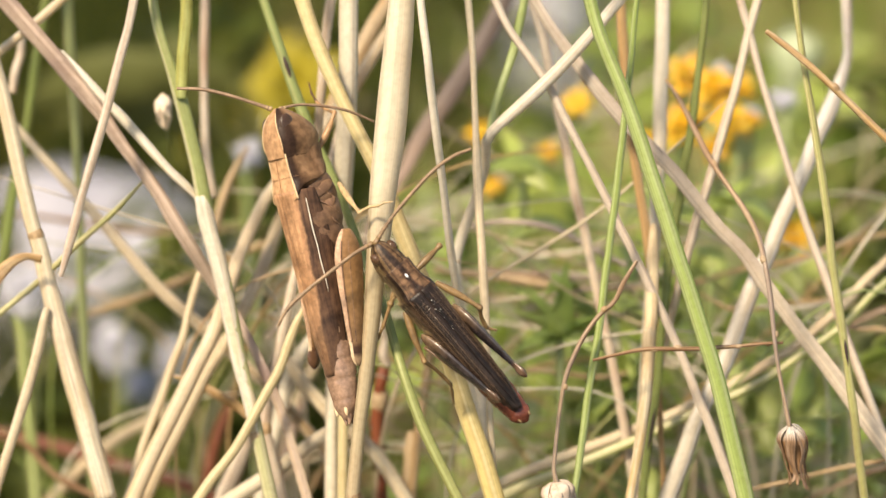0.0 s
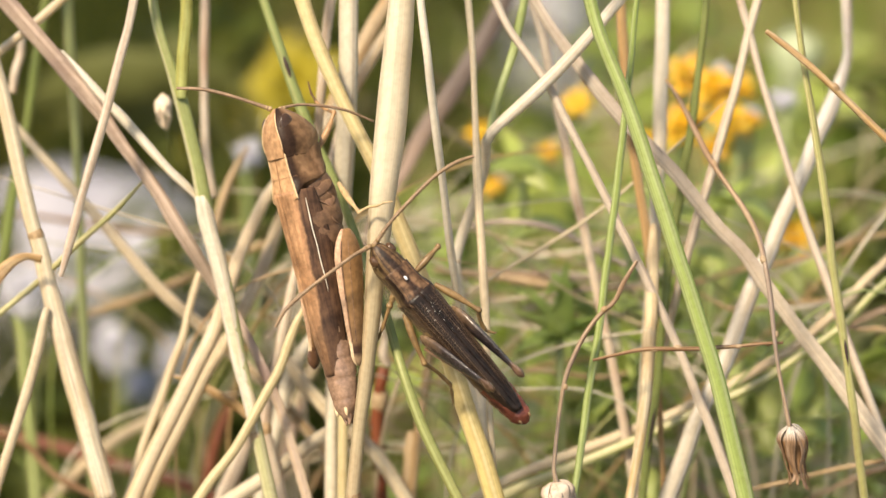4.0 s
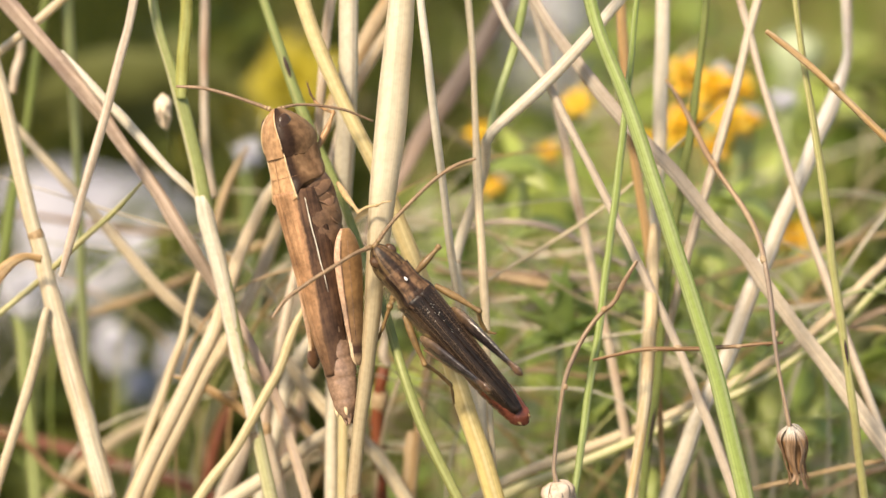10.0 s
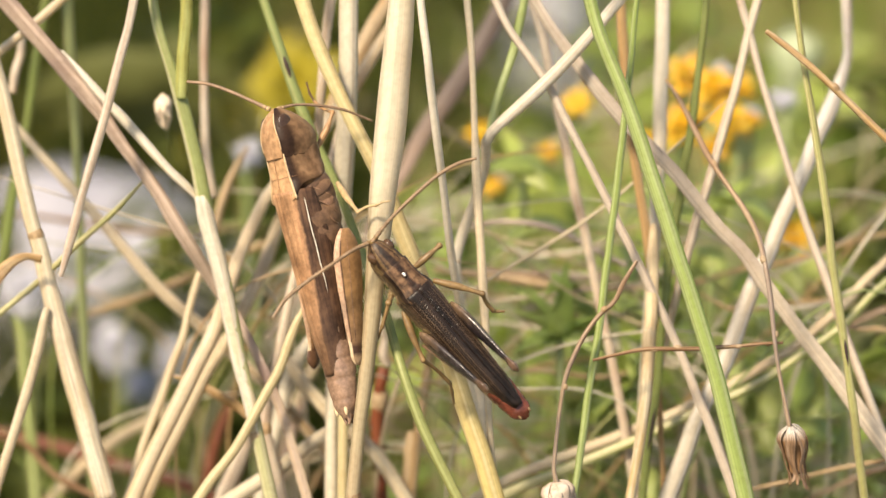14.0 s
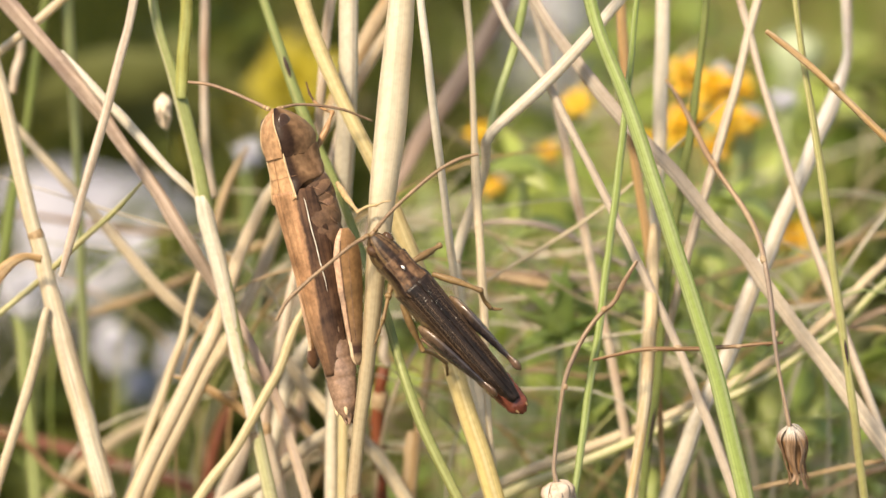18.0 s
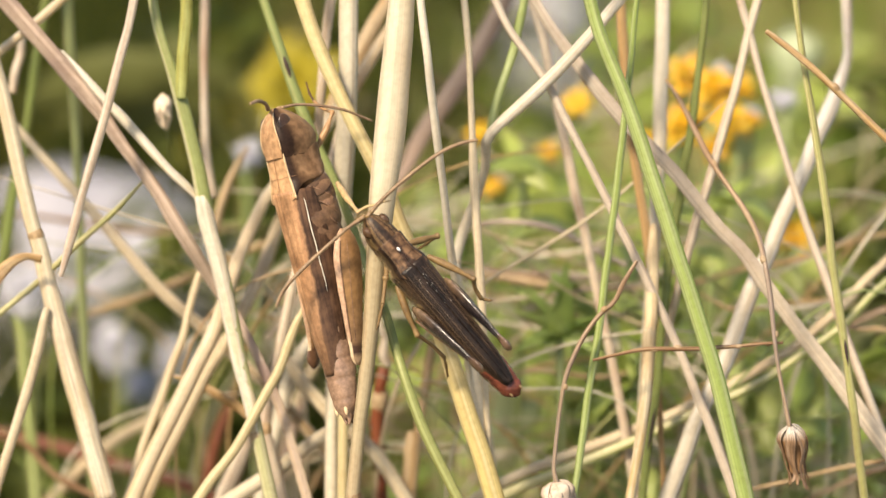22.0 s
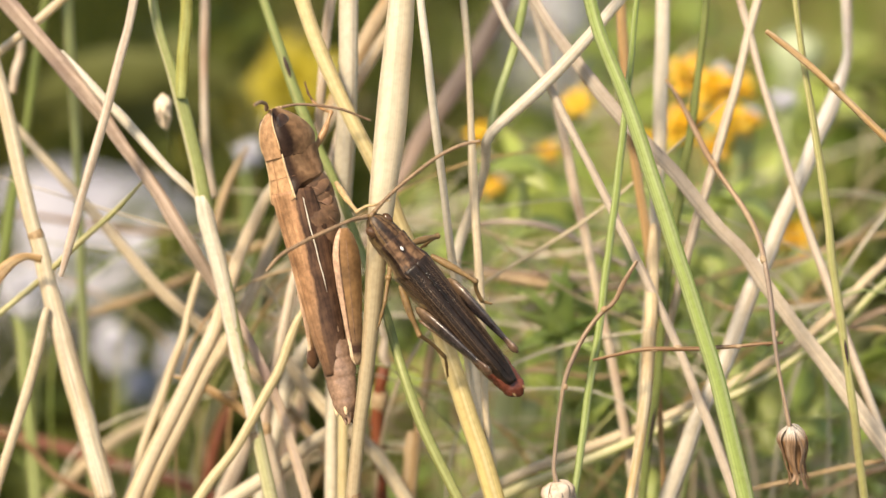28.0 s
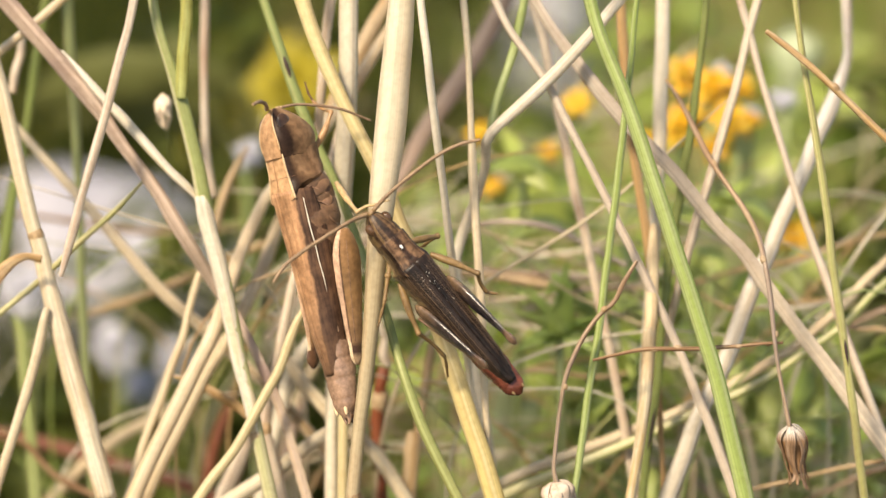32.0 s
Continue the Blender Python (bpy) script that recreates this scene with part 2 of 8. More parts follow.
COUNT = {"stems": 0}
LABELS = {
    "dry_straw": ("dry straw-coloured grass stalk standing in the thicket", "straw"),
    "withered_straw": ("withered flat grass leaf, weathered and streaked grey brown", "straw"),
    "green_rush": ("living green ribbed grass stalk among dry straw", "rush"),
    "drying_straw": ("grass stalk still green above, bleached to straw below", "straw"),
    "fine_blade": ("hair-fine curved grass blade behind the stalks", "grass"),
    "dead_weed": ("thin brown dead weed stalk, dry and bent", "weed"),
}
STALKS = {}


def stem(name, mat, pts, widths, flat=1.0, ribs=0, knots=(), fold=0.0, seg=12, label="", key="", rough=0.05, marks=(), on="", sheaths=()):
    """One grass plant: a stalk or leaf, its swollen joints at the points named in knots, dark scars at the places in marks."""
    COUNT["stems"] += 1
    base = np.array(pts[-1], dtype=float)
    rel = [tuple(np.array(p, dtype=float) - base) for p in pts]
    rings = 20 + 9 * len(pts)
    v, f, uv = tube(rel, widths, seg, rings, flat, ribs, rough, fold, COUNT["stems"])
    if on:
        ob = part("side_leaf", mesh_of("side_leaf", v, f, mat, uvs=uv), STALKS[on], "leaf branching off the joint")
        ob.location = Vector(base) * MM - STALKS[on].location
        return ob
    text, category = LABELS[name]
    plant = tagged(new(name), label or text, category, "stalks of the thicket")
    plant.location = base * MM
    part("leaf" if flat < 0.6 else "stalk", mesh_of("stalk", v, f, mat, uvs=uv), plant)
    line = spline(rel, rings)
    wid = spline([(w,) for w in widths], rings, rel)
    for i, grow in knots:
        k = min(max(round(along(rel, i) * (rings - 1)), 2), rings - 3)
        d = (line[k + 1] - line[k - 1]) / np.linalg.norm(line[k + 1] - line[k - 1])
        w = wid[k][0] * (1 + grow)
        jv, jf, ju = tube([line[k] + d * q * w for q in (-0.5, -0.15, 0.15, 0.5)], [w * 0.8, w * 1.0, w * 0.98, w * 0.8], seg, 9, flat)
        part("joint", mesh_of("joint", jv, jf, [JOINT], uvs=ju), plant, "darker swollen joint of the stalk")
    for i0, i1 in sheaths:
        a, b = (min(max(round(along(rel, i) * (rings - 1)), 0), rings - 1) for i in (i0, i1))
        pick = [round(a + (b - a) * q / 11) for q in range(12)]
        sv, sf, su = tube([line[q] for q in pick], [wid[pick[0]][0] * .95] + [wid[q][0] * 1.06 for q in pick[1:-1]] + [wid[pick[-1]][0] * 1.04], seg, 40, flat, ribs, rough * .3, fold, COUNT["stems"] + 50)
        part("leaf_sheath", mesh_of("leaf_sheath", sv, sf, [PALE if mat in (GREEN_STRAW, YELLOW) else mat], uvs=su), plant, "papery leaf sheath wrapped round the stalk")
    for i, size in marks:
        k = min(max(round(along(rel, i) * (rings - 1)), 2), rings - 3)
        d = (line[k + 1] - line[k - 1]) / np.linalg.norm(line[k + 1] - line[k - 1])
        w = wid[k][0]
        shift = np.array((0.03 * w, -0.33 * w, 0.1 * w))
        jv, jf, ju = tube([line[k] + shift + d * q * size for q in (-0.8, -0.25, 0.2, 0.7)], [w * 0.05, w * 0.4, w * 0.34, w * 0.05], seg, 12, 1.0)
        part("scar", mesh_of("scar", jv, jf, [SCAR], uvs=ju), plant, "black mould scar")
    if key:
        STALKS[key] = plant
    return plant


def lie(at, fore, up):
    """The pose of a creature whose brow is at a place, whose head points fore and whose back faces up."""
    x = Vector(fore).normalized()
    z = Vector(up)
    z = (z - x * z.dot(x)).normalized()
    y = z.cross(x)
    m = Matrix((x, y, z)).transposed().to_4x4()
    m.translation = Vector(at) * MM
    return m


# ---- ground ----
SOIL = skin_mat("soil and litter", (0.10, 0.075, 0.045), (0.045, 0.05, 0.02), 0.9, 60.0, 0.8, 0.6)


def soil_sheet():
    verts, faces = [], []
    n = 60
    spots = [-60000, -8000, -1500] + [-600 + 1800 * i / n for i in range(n + 1)] + [3000, 12000, 60000]
    for y in spots:
        for x in spots:
            z = 0.0
            if abs(x) < 1300 and -600 <= y <= 1200:
                z = 5 * noise.noise(Vector((x / 55, y / 55, 0))) + 2 * noise.noise(Vector((x / 16, y / 16, 3)))
            verts.append((x, y, z))
    k = len(spots)
    for j in range(k - 1):
        for i in range(k - 1):
            faces.append((j * k + i, j * k + i + 1, (j + 1) * k + i + 1, (j + 1) * k + i))
    return tagged(new("ground", mesh_of("ground", verts, faces, SOIL)), "dark crumbly soil with plant litter", "ground", kind="structure")


soil_sheet()


# ---- grass stems, dry and green ----
stem('withered_straw', MAUVE, [(-41.37, 16.05, 145.09), (-32.02, 13.22, 134.8), (-30.21, 12.58, 132.85), (-28.4, 11.95, 130.89), (-26.59, 11.31, 128.93), (-24.94, 10.68, 126.97), (-23.58, 10.04, 125.01), (-22.02, 9.41, 123.05), (-20.57, 8.77, 121.09), (-19.38, 8.13, 119.13), (-18.46, 8.03, 117.65), (-17.14, 8.58, 115.08), (-15.2, 8.52, 112.03), (-13.34, 5.35, 109.63), (-11.88, 4.06, 106.6), (-10.85, 3.04, 103.46), (-9.78, 1.89, 99.94), (-3.35, -4.93, 54.97), (0.94, -9.47, -3)], [1.12, 1.51, 1.45, 1.40, 1.42, 1.19, 0.98, 0.97, 1.04, 1.19, 1.15, 0.98, 0.87, 0.84, 0.80, 0.82, 0.82, 0.90, 0.90], flat=0.35, sheaths=((3.1,10.2),))
stem('drying_straw', GREEN_STRAW, [(-22.9, 14.56, 145.4), (-20.99, 11.28, 135.29), (-20.62, 10.65, 133.35), (-19.97, 10.01, 131.4), (-19.31, 9.38, 129.46), (-18.74, 8.75, 127.51), (-18.25, 8.12, 125.57), (-17.76, 7.49, 123.63), (-17.39, 6.86, 121.68), (-17.03, 6.23, 119.74), (-16.53, 5.71, 118.15), (-15.92, 4.96, 115.85), (-15.47, 4.33, 113.91), (-15.06, 3.7, 111.96), (-14.65, 3.06, 110.02), (-14.2, 2.56, 108.47), (-13.22, 1.17, 104.19), (-12.41, 0.03, 100.69), (-5.14, -6.84, 55.38), (-0.29, -11.42, -3)], [0.54, 0.72, 0.75, 0.77, 0.96, 1.08, 1.08, 1.13, 1.17, 1.20, 1.19, 1.16, 1.13, 1.09, 1.05, 0.97, 0.98, 1.05, 1.16, 1.16], ribs=7, seg=20, sheaths=((8.0,15.8),), knots=((15.8,.04),), key='forked')
stem('dry_straw', WARM, [(-22.36, 34.00, 95.16), (-26.35, 34.00, 92.93), (-30.88, 34.00, 88.95), (-33.88, 26.00, 45.00), (-35.88, 20.00, -3.00)], [0.70, 1.00, 1.00, 1.00, 1.00])
stem('dry_straw', WARM, [(-10.16, 30.00, 100.77), (-12.96, 30.00, 94.95), (-15.11, 30.00, 88.57), (-18.11, 22.00, 45.00), (-20.11, 16.00, -3.00)], [0.63, 0.90, 0.90, 0.90, 0.90])
stem('dead_weed', ROSE, [(-17.93, 26.08, 143), (-18.06, 22.95, 132.37), (-18.11, 21.63, 128.3), (-17.98, 20.3, 124.24), (-17.76, 18.98, 120.17), (-17.34, 18.32, 118.14)], [0.54, 0.72, 0.68, 0.64, 0.68, 0.55])
stem('dry_straw', ROSE, [(-20.1, 12.1, 145.91), (-22.21, 8.85, 135.9), (-22.61, 8.22, 133.97), (-23.14, 7.6, 132.05), (-23.62, 6.97, 130.12), (-24.11, 6.35, 128.2), (-24.68, 5.72, 126.27), (-25.28, 5.09, 124.35), (-25.89, 4.46, 122.42), (-26.42, 3.84, 120.5), (-26.94, 3.28, 118.76), (-27.43, 2.72, 117.03)], [0.50, 0.67, 0.67, 0.70, 0.70, 0.70, 0.69, 0.66, 0.62, 0.70, 0.59, 0.33])
stem('dry_straw', STRAW, [(-36.36, 16.05, 145.09), (-33.26, 12.46, 132.45), (-32.77, 11.82, 130.49), (-32.27, 11.31, 128.93), (-31.78, 10.67, 126.97), (-31.32, 10.04, 125.01), (-30.87, 9.4, 123.05), (-30.38, 8.77, 121.09), (-29.88, 8.13, 119.13), (-29.35, 7.62, 117.57), (-28.81, 6.86, 115.22), (-28.24, 6.22, 113.26), (-27.7, 5.58, 111.3), (-27.16, 4.95, 109.34), (-26.59, 4.31, 107.38), (-26.01, 3.68, 105.42), (-25.48, 3.04, 103.46), (-24.9, 2.41, 101.5), (-24.49, 1.9, 99.94), (-18.9, -4.62, 55.61), (-15.18, -9.22, -3)], [0.84, 1.13, 1.12, 1.12, 1.13, 1.13, 1.09, 1.09, 1.08, 1.20, 1.28, 1.38, 1.42, 1.50, 1.53, 1.53, 1.53, 1.53, 1.54, 1.69, 1.69], seg=18, knots=((8.5,.05),), sheaths=((10.1,18.0),), key='stout')
stem('withered_straw', TAN, [(-28.93, 4.54, 117.8), (-30.03, 4.6, 117.99), (-30.84, 4.49, 117.64), (-31.66, 4.28, 116.98), (-32.56, 3.89, 115.78), (-33.61, 3.26, 113.85)], [0.69, 0.57, 0.73, 0.88, 0.84, 0.69], flat=0.4, on='stout')
stem('dry_straw', STRAW, [(-28.78, 5.34, 113.78), (-28.95, 5.15, 113.19), (-29.24, 4.64, 111.63), (-29.73, 4.01, 109.68), (-30.3, 3.37, 107.73), (-30.92, 2.74, 105.78), (-31.58, 2.11, 103.83), (-32.23, 1.47, 101.88), (-38.25, -5.38, 56.25), (-42.27, -10.03, -3)], [0.45, 0.57, 0.79, 0.78, 0.81, 0.77, 0.77, 0.77, 0.85, 0.85])
stem('green_rush', DIM_GREEN, [(-29.93, 34.26, 141.31), (-29.24, 30.72, 130.42), (-28.98, 29.36, 126.24), (-28.63, 28, 122.05), (-28.41, 26.64, 117.87), (-28.23, 25.29, 113.68), (-28.1, 23.93, 109.5), (-27.88, 22.57, 105.31), (-27.66, 21.21, 101.12), (-27.4, 19.85, 96.94), (-27.18, 18.62, 93.17), (-26.69, 12.26, 51.25), (-26.36, 8.03, -3)], [0.62, 0.83, 0.87, 0.74, 0.70, 0.70, 0.74, 0.74, 0.74, 0.74, 0.74, 0.82, 0.82])
stem('green_rush', DIM_GREEN, [(-28.72, 32.29, 141.72), (-30.65, 28.78, 130.91), (-31.4, 27.43, 126.75), (-32.01, 26.08, 122.6), (-32.49, 25.14, 119.69), (-33.27, 24.05, 116.37), (-33.8, 22.84, 112.63), (-34.76, 21.76, 109.3), (-40.27, 13.45, 58.29), (-43.94, 8.63, -3)], [0.60, 0.81, 0.77, 0.69, 0.73, 0.89, 0.97, 0.95, 1.05, 1.05])
stem('green_rush', DIM_GREEN, [(-33.78, 23.19, 107.24), (-32.9, 22.77, 105.94), (-32.72, 22.02, 103.64), (-32.37, 20.93, 100.29), (-32.02, 19.84, 96.94), (-31.71, 18.62, 93.17), (-30.5, 12.26, 51.25), (-29.69, 8.03, -3)], [0.28, 1.12, 0.91, 0.99, 1.07, 1.07, 1.18, 1.18], flat=0.3)
stem('green_rush', OLIVE, [(-21.97, 9.12, 122.19), (-24.53, 8.28, 119.6), (-27, 7.6, 117.53), (-29.88, 6.8, 115.02), (-32.77, 6.03, 112.67)], [0.19, 0.43, 0.43, 0.46, 0.46])
stem('dry_straw', WARM, [(-48.54, 24.4, 138.43), (-39.75, 22.44, 130.82), (-30.95, 19.48, 121.72), (-27.11, 18.19, 117.73), (-24.11, 17.13, 114.48), (-21.55, 16.21, 111.63), (-17.7, 15.15, 108.38), (-13.85, 14.09, 105.13), (-9.58, 12.64, 100.65), (7.22, 5.77, 55.36), (18.42, 1.19, -3)], [0.38, 0.62, 0.68, 0.77, 0.86, 0.94, 0.94, 0.94, 0.94, 0.94, 1.03])
stem('dead_weed', BROWN, [(-35.5, 43.71, 108.91), (-29.39, 43.42, 108.02), (-22.81, 43.24, 107.43), (-17.17, 43.33, 107.75)], [0.44, 0.53, 0.53, 0.44])
stem('dry_straw', WARM, [(-17.94, 11.99, 114.82), (-18.07, 11.86, 114.43), (-18.91, 10.95, 111.63), (-19.37, 10.3, 109.64), (-20.21, 9.65, 107.64), (-20.84, 9.01, 105.64), (-21.68, 8.36, 103.65), (-22.43, 7.71, 101.65), (-22.98, 7.06, 99.66), (-23.48, 6.54, 98.06), (-28.9, -0.15, 53.93), (-32.5, -4.61, -3)], [0.38, 0.46, 0.57, 0.60, 0.63, 0.63, 0.66, 0.68, 0.65, 0.64, 0.71, 0.71])
stem('dry_straw', WARM, [(-3.40, 19.31, 131.98), (-4.46, 18.90, 130.34), (-5.64, 18.44, 128.50), (-7.21, 17.74, 126.06), (-9.54, 16.83, 123.25), (-11.86, 15.98, 120.63), (-13.17, 15.46, 119.02), (-14.23, 14.80, 117.01), (-15.16, 12.76, 115.24), (-16.03, 8.94, 113.21), (-16.97, 6.53, 110.97), (-18.01, 5.89, 109.00), (-19.04, 5.25, 107.04), (-20.07, 4.61, 105.07), (-21.11, 3.98, 103.10), (-22.06, 3.33, 101.14), (-22.76, 2.82, 99.57), (-35.00, -4.24, 53.52), (-42.81, -8.67, -3.00)], [0.74, 0.94, 1.01, 1.04, 0.99, 0.92, 0.91, 0.97, 0.99, 1.03, 1.08, 1.11, 1.18, 1.18, 1.19, 1.20, 1.21, 1.37, 1.37])
stem('dry_straw', WARM, [(-9.68, 20.20, 120.70), (-10.96, 19.61, 118.86), (-12.04, 18.95, 116.82), (-12.59, 18.61, 115.80), (-13.16, 17.27, 114.39), (-14.01, 14.26, 112.74), (-15.15, 11.19, 111.10), (-16.27, 10.17, 109.24), (-17.40, 9.65, 107.64), (-18.49, 9.01, 105.65), (-19.49, 8.36, 103.65), (-20.55, 7.71, 101.65), (-21.56, 7.06, 99.66), (-22.27, 6.54, 98.06), (-33.00, -0.42, 52.69), (-39.81, -4.78, -3.00)], [0.87, 0.91, 0.97, 1.01, 1.06, 1.02, 0.98, 0.95, 0.99, 1.03, 1.03, 1.07, 1.08, 1.09, 1.23, 1.23])
stem('dry_straw', YELLOW, [(-9.91, 3.44, 114.43), (-10.28, 3.25, 113.85), (-10.97, 2.75, 112.3), (-11.67, 2.13, 110.36), (-12.77, 1.5, 108.42), (-13.87, 0.87, 106.49), (-15.05, 0.24, 104.55), (-16.67, -0.39, 102.61), (-17.73, -0.89, 101.07), (-30.88, -7.79, 55.59), (-39.64, -12.39, -3)], [0.39, 0.55, 0.72, 0.70, 0.71, 0.73, 0.72, 0.77, 0.80, 0.88, 0.88], ribs=6, seg=18)
stem('dead_weed', TAN, [(-20.1, 9.47, 107.08), (-18.85, 9.34, 106.68), (-17.59, 9.16, 106.12), (-15.7, 8.85, 105.16), (-13.81, 8.33, 103.57)], [0.17, 0.59, 0.76, 0.84, 0.59], flat=0.5)
stem('dead_weed', DARKRED, [(-38.7, 40.95, 90.68), (-33.72, 40.61, 89.64), (-30.16, 40.31, 88.74), (-25.41, 39.87, 87.39), (-21.61, 39.5, 86.26), (-4.81, 35.05, 46.95), (6.39, 32.27, -3)], [0.98, 1.07, 1.16, 1.16, 1.16, 1.28, 1.28])
stem('dead_weed', DARKRED, [(-16.82, 34.49, 96.7), (-18.43, 33.35, 93.18), (-19.59, 31.63, 87.91), (-23.63, 25.63, 48.35), (-26.33, 21.63, -3)], [0.74, 0.83, 0.92, 0.92, 1.02])
stem('dead_weed', DARKRED, [(-4.34, 15.40, 105.56), (-4.80, 15.30, 103.20), (-4.97, 14.91, 101.16), (-4.76, 13.85, 97.88), (-4.63, 13.05, 95.43), (-6.1, 6.53, 52.49), (-7.08, 2.19, -3)], [0.95, 0.98, 0.95, 0.89, 0.85, 0.89, 0.89], knots=((0.6,.5),), rough=0.12)
stem('dead_weed', ROSE, [(-4.80, 16.00, 109.44), (-4.63, 15.90, 108.12), (-4.46, 15.70, 107.05), (-4.34, 15.50, 105.98), (-4.34, 15.40, 105.38)], [0.45, 0.62, 0.7, 0.85, 0.6], rough=0.1)
stem('dry_straw', ROSE, [(-7.52, 13.28, 125.28), (-9.39, 11.24, 119.02), (-10.73, 10.08, 115.45), (-11.31, 9.31, 113.08), (-11.81, 8.54, 110.7), (-12.31, 7.77, 108.32), (-12.73, 7.13, 106.34), (-13.14, 6.39, 104.08), (-12.85, 5.84, 102.38), (-12.39, 5.19, 100.4), (-12.02, 4.68, 98.81), (-14.37, -0.82, 57), (-15.94, -5.53, -3)], [0.68, 0.71, 0.75, 0.77, 0.81, 0.84, 0.89, 0.94, 1.15, 1.30, 1.38, 1.51, 1.51], knots=((7.0,.14),))
stem('dry_straw', PALE, [(-9.51, 13.26, 109.04), (-10.99, 12.61, 107.02), (-12.05, 11.56, 103.79), (-12.9, 10.51, 100.56), (-18.45, 3.65, 55.31), (-22.15, -0.93, -3)], [0.85, 1.02, 1.02, 1.02, 1.02, 1.12])
stem('drying_straw', TURNING, [(-16.61, 15.54, 145.19), (-12.99, 12.25, 135.05), (-12.29, 11.62, 133.09), (-11.59, 10.98, 131.14), (-10.89, 10.35, 129.19), (-10.11, 9.72, 127.24), (-9.13, 9.02, 125.09), (-8.02, 8.32, 122.95), (-5.97, 6.67, 117.88), (-4.09, 1.16, 114.99), (-2.93, -2.60, 112.07), (-1.53, -4.19, 108.40), (-0.02, -5.17, 105.37), (1.17, -5.91, 103.10), (4.17, -10.91, 50.00), (5.17, -14.91, -3.00)], [0.52, 0.69, 0.73, 0.77, 0.80, 0.79, 0.70, 0.64, 0.65, 0.64, 0.72, 0.77, 0.75, 0.75, 0.86, 0.86], marks=((3.5,1.6),))
stem('dry_straw', YELLOW, [(-13.53, 12.59, 145.81), (-10.16, 9.33, 135.77), (-9.51, 8.71, 133.84), (-8.71, 8.08, 131.92), (-7.81, 7.45, 129.99), (-6.87, 6.83, 128.06), (-5.82, 6.20, 126.13), (-4.78, 5.83, 124.12), (-3.00, 5.49, 119.55), (-1.04, 4.12, 114.84), (0.71, 0.60, 110.91), (1.35, -0.38, 109.12), (2.00, -1.01, 107.20), (2.73, -1.63, 105.28), (3.33, -2.26, 103.36), (3.82, -2.76, 101.82), (10.06, -9.68, 56.04), (14.22, -14.32, -3.00)], [0.84, 1.12, 1.07, 1.09, 1.07, 1.09, 1.11, 1.15, 1.28, 1.29, 1.33, 1.37, 1.40, 1.44, 1.46, 1.46, 1.60, 1.60], seg=18)
stem('dry_straw', PALE, [(-6.74, 14.56, 145.40), (-6.81, 11.28, 135.30), (-6.85, 9.38, 129.45), (-7.05, 9.34, 125.21), (-7.33, 9.61, 120.83), (-7.70, 8.75, 114.59), (-8.03, 6.83, 108.66), (-8.16, 5.55, 104.71), (-8.20, 3.75, 99.19), (-8.65, -3.11, 54.14), (-8.90, -7.58, -3.00)], [1.05, 1.42, 1.42, 1.42, 1.39, 1.25, 1.05, 0.93, 0.97, 1.08, 1.08], seg=18)
stem('dry_straw', AMBER, [(-2.05, 6.58, 147.05), (-2.88, 3.69, 137.19), (-3.03, 3.08, 135.30), (-3.19, 2.47, 133.42), (-3.39, 1.86, 131.53), (-3.55, 1.24, 129.64), (-3.75, 0.63, 127.76), (-3.99, 0.01, 125.87), (-4.22, -0.60, 123.99), (-4.38, -1.21, 122.11), (-4.66, -2.07, 119.46), (-4.90, -3.05, 116.45), (-5.18, -3.90, 113.81), (-5.53, -4.88, 110.78), (-5.81, -5.50, 108.90), (-6.01, -6.11, 107.02), (-6.21, -6.73, 105.13), (-6.36, -7.21, 103.63), (-8.17, -14.38, 56.54), (-9.33, -19.06, -3.00)], [1.41, 1.89, 2.04, 2.11, 2.19, 2.23, 2.15, 2.00, 1.89, 1.71, 1.49, 1.26, 1.15, 1.07, 1.00, 1.00, 1.00, 1.00, 1.10, 1.10], ribs=8, seg=32, knots=((17.0,.06),))
stem('withered_straw', TAN, [(2.61, 28.35, 142.53), (-4.11, 24.89, 131.88), (-5.4, 24.22, 129.84), (-6.52, 23.56, 127.79), (-7.64, 22.89, 125.74), (-8.68, 22.23, 123.69), (-9.71, 21.56, 121.64)], [0.78, 1.04, 1.13, 1.22, 1.23, 1.17, 1.09], flat=0.4)
stem('dry_straw', ROSE, [(-6.68, 18.21, 144.64), (-8.20, 15.17, 134.32), (-8.49, 14.53, 132.34), (-8.74, 13.88, 130.37), (-8.94, 13.24, 128.39), (-9.13, 13.06, 126.29), (-9.36, 13.31, 121.87)], [0.60, 0.80, 0.78, 0.70, 0.70, 0.66, 0.62])
stem('dry_straw', PALE, [(-2.78, 4.91, 147.41), (-1.55, 1.75, 137.68), (-1.32, 1.14, 135.80), (-1.05, 0.52, 133.94), (-0.85, 0.75, 131.84), (-0.61, 0.97, 129.72), (-0.37, 1.18, 127.60), (-0.10, 1.78, 125.34), (0.14, 2.45, 123.05), (0.38, 3.12, 120.73), (0.63, 3.98, 118.32), (1.25, 5.40, 113.97), (2.03, 8.45, 107.19), (3.38, 6.54, 98.06), (6.61, 2.22, 53.93), (8.77, -0.66, -3.00)], [0.41, 0.55, 0.59, 0.59, 0.59, 0.59, 0.59, 0.55, 0.53, 0.57, 0.60, 0.57, 0.54, 0.55, 0.60, 0.60], seg=16)
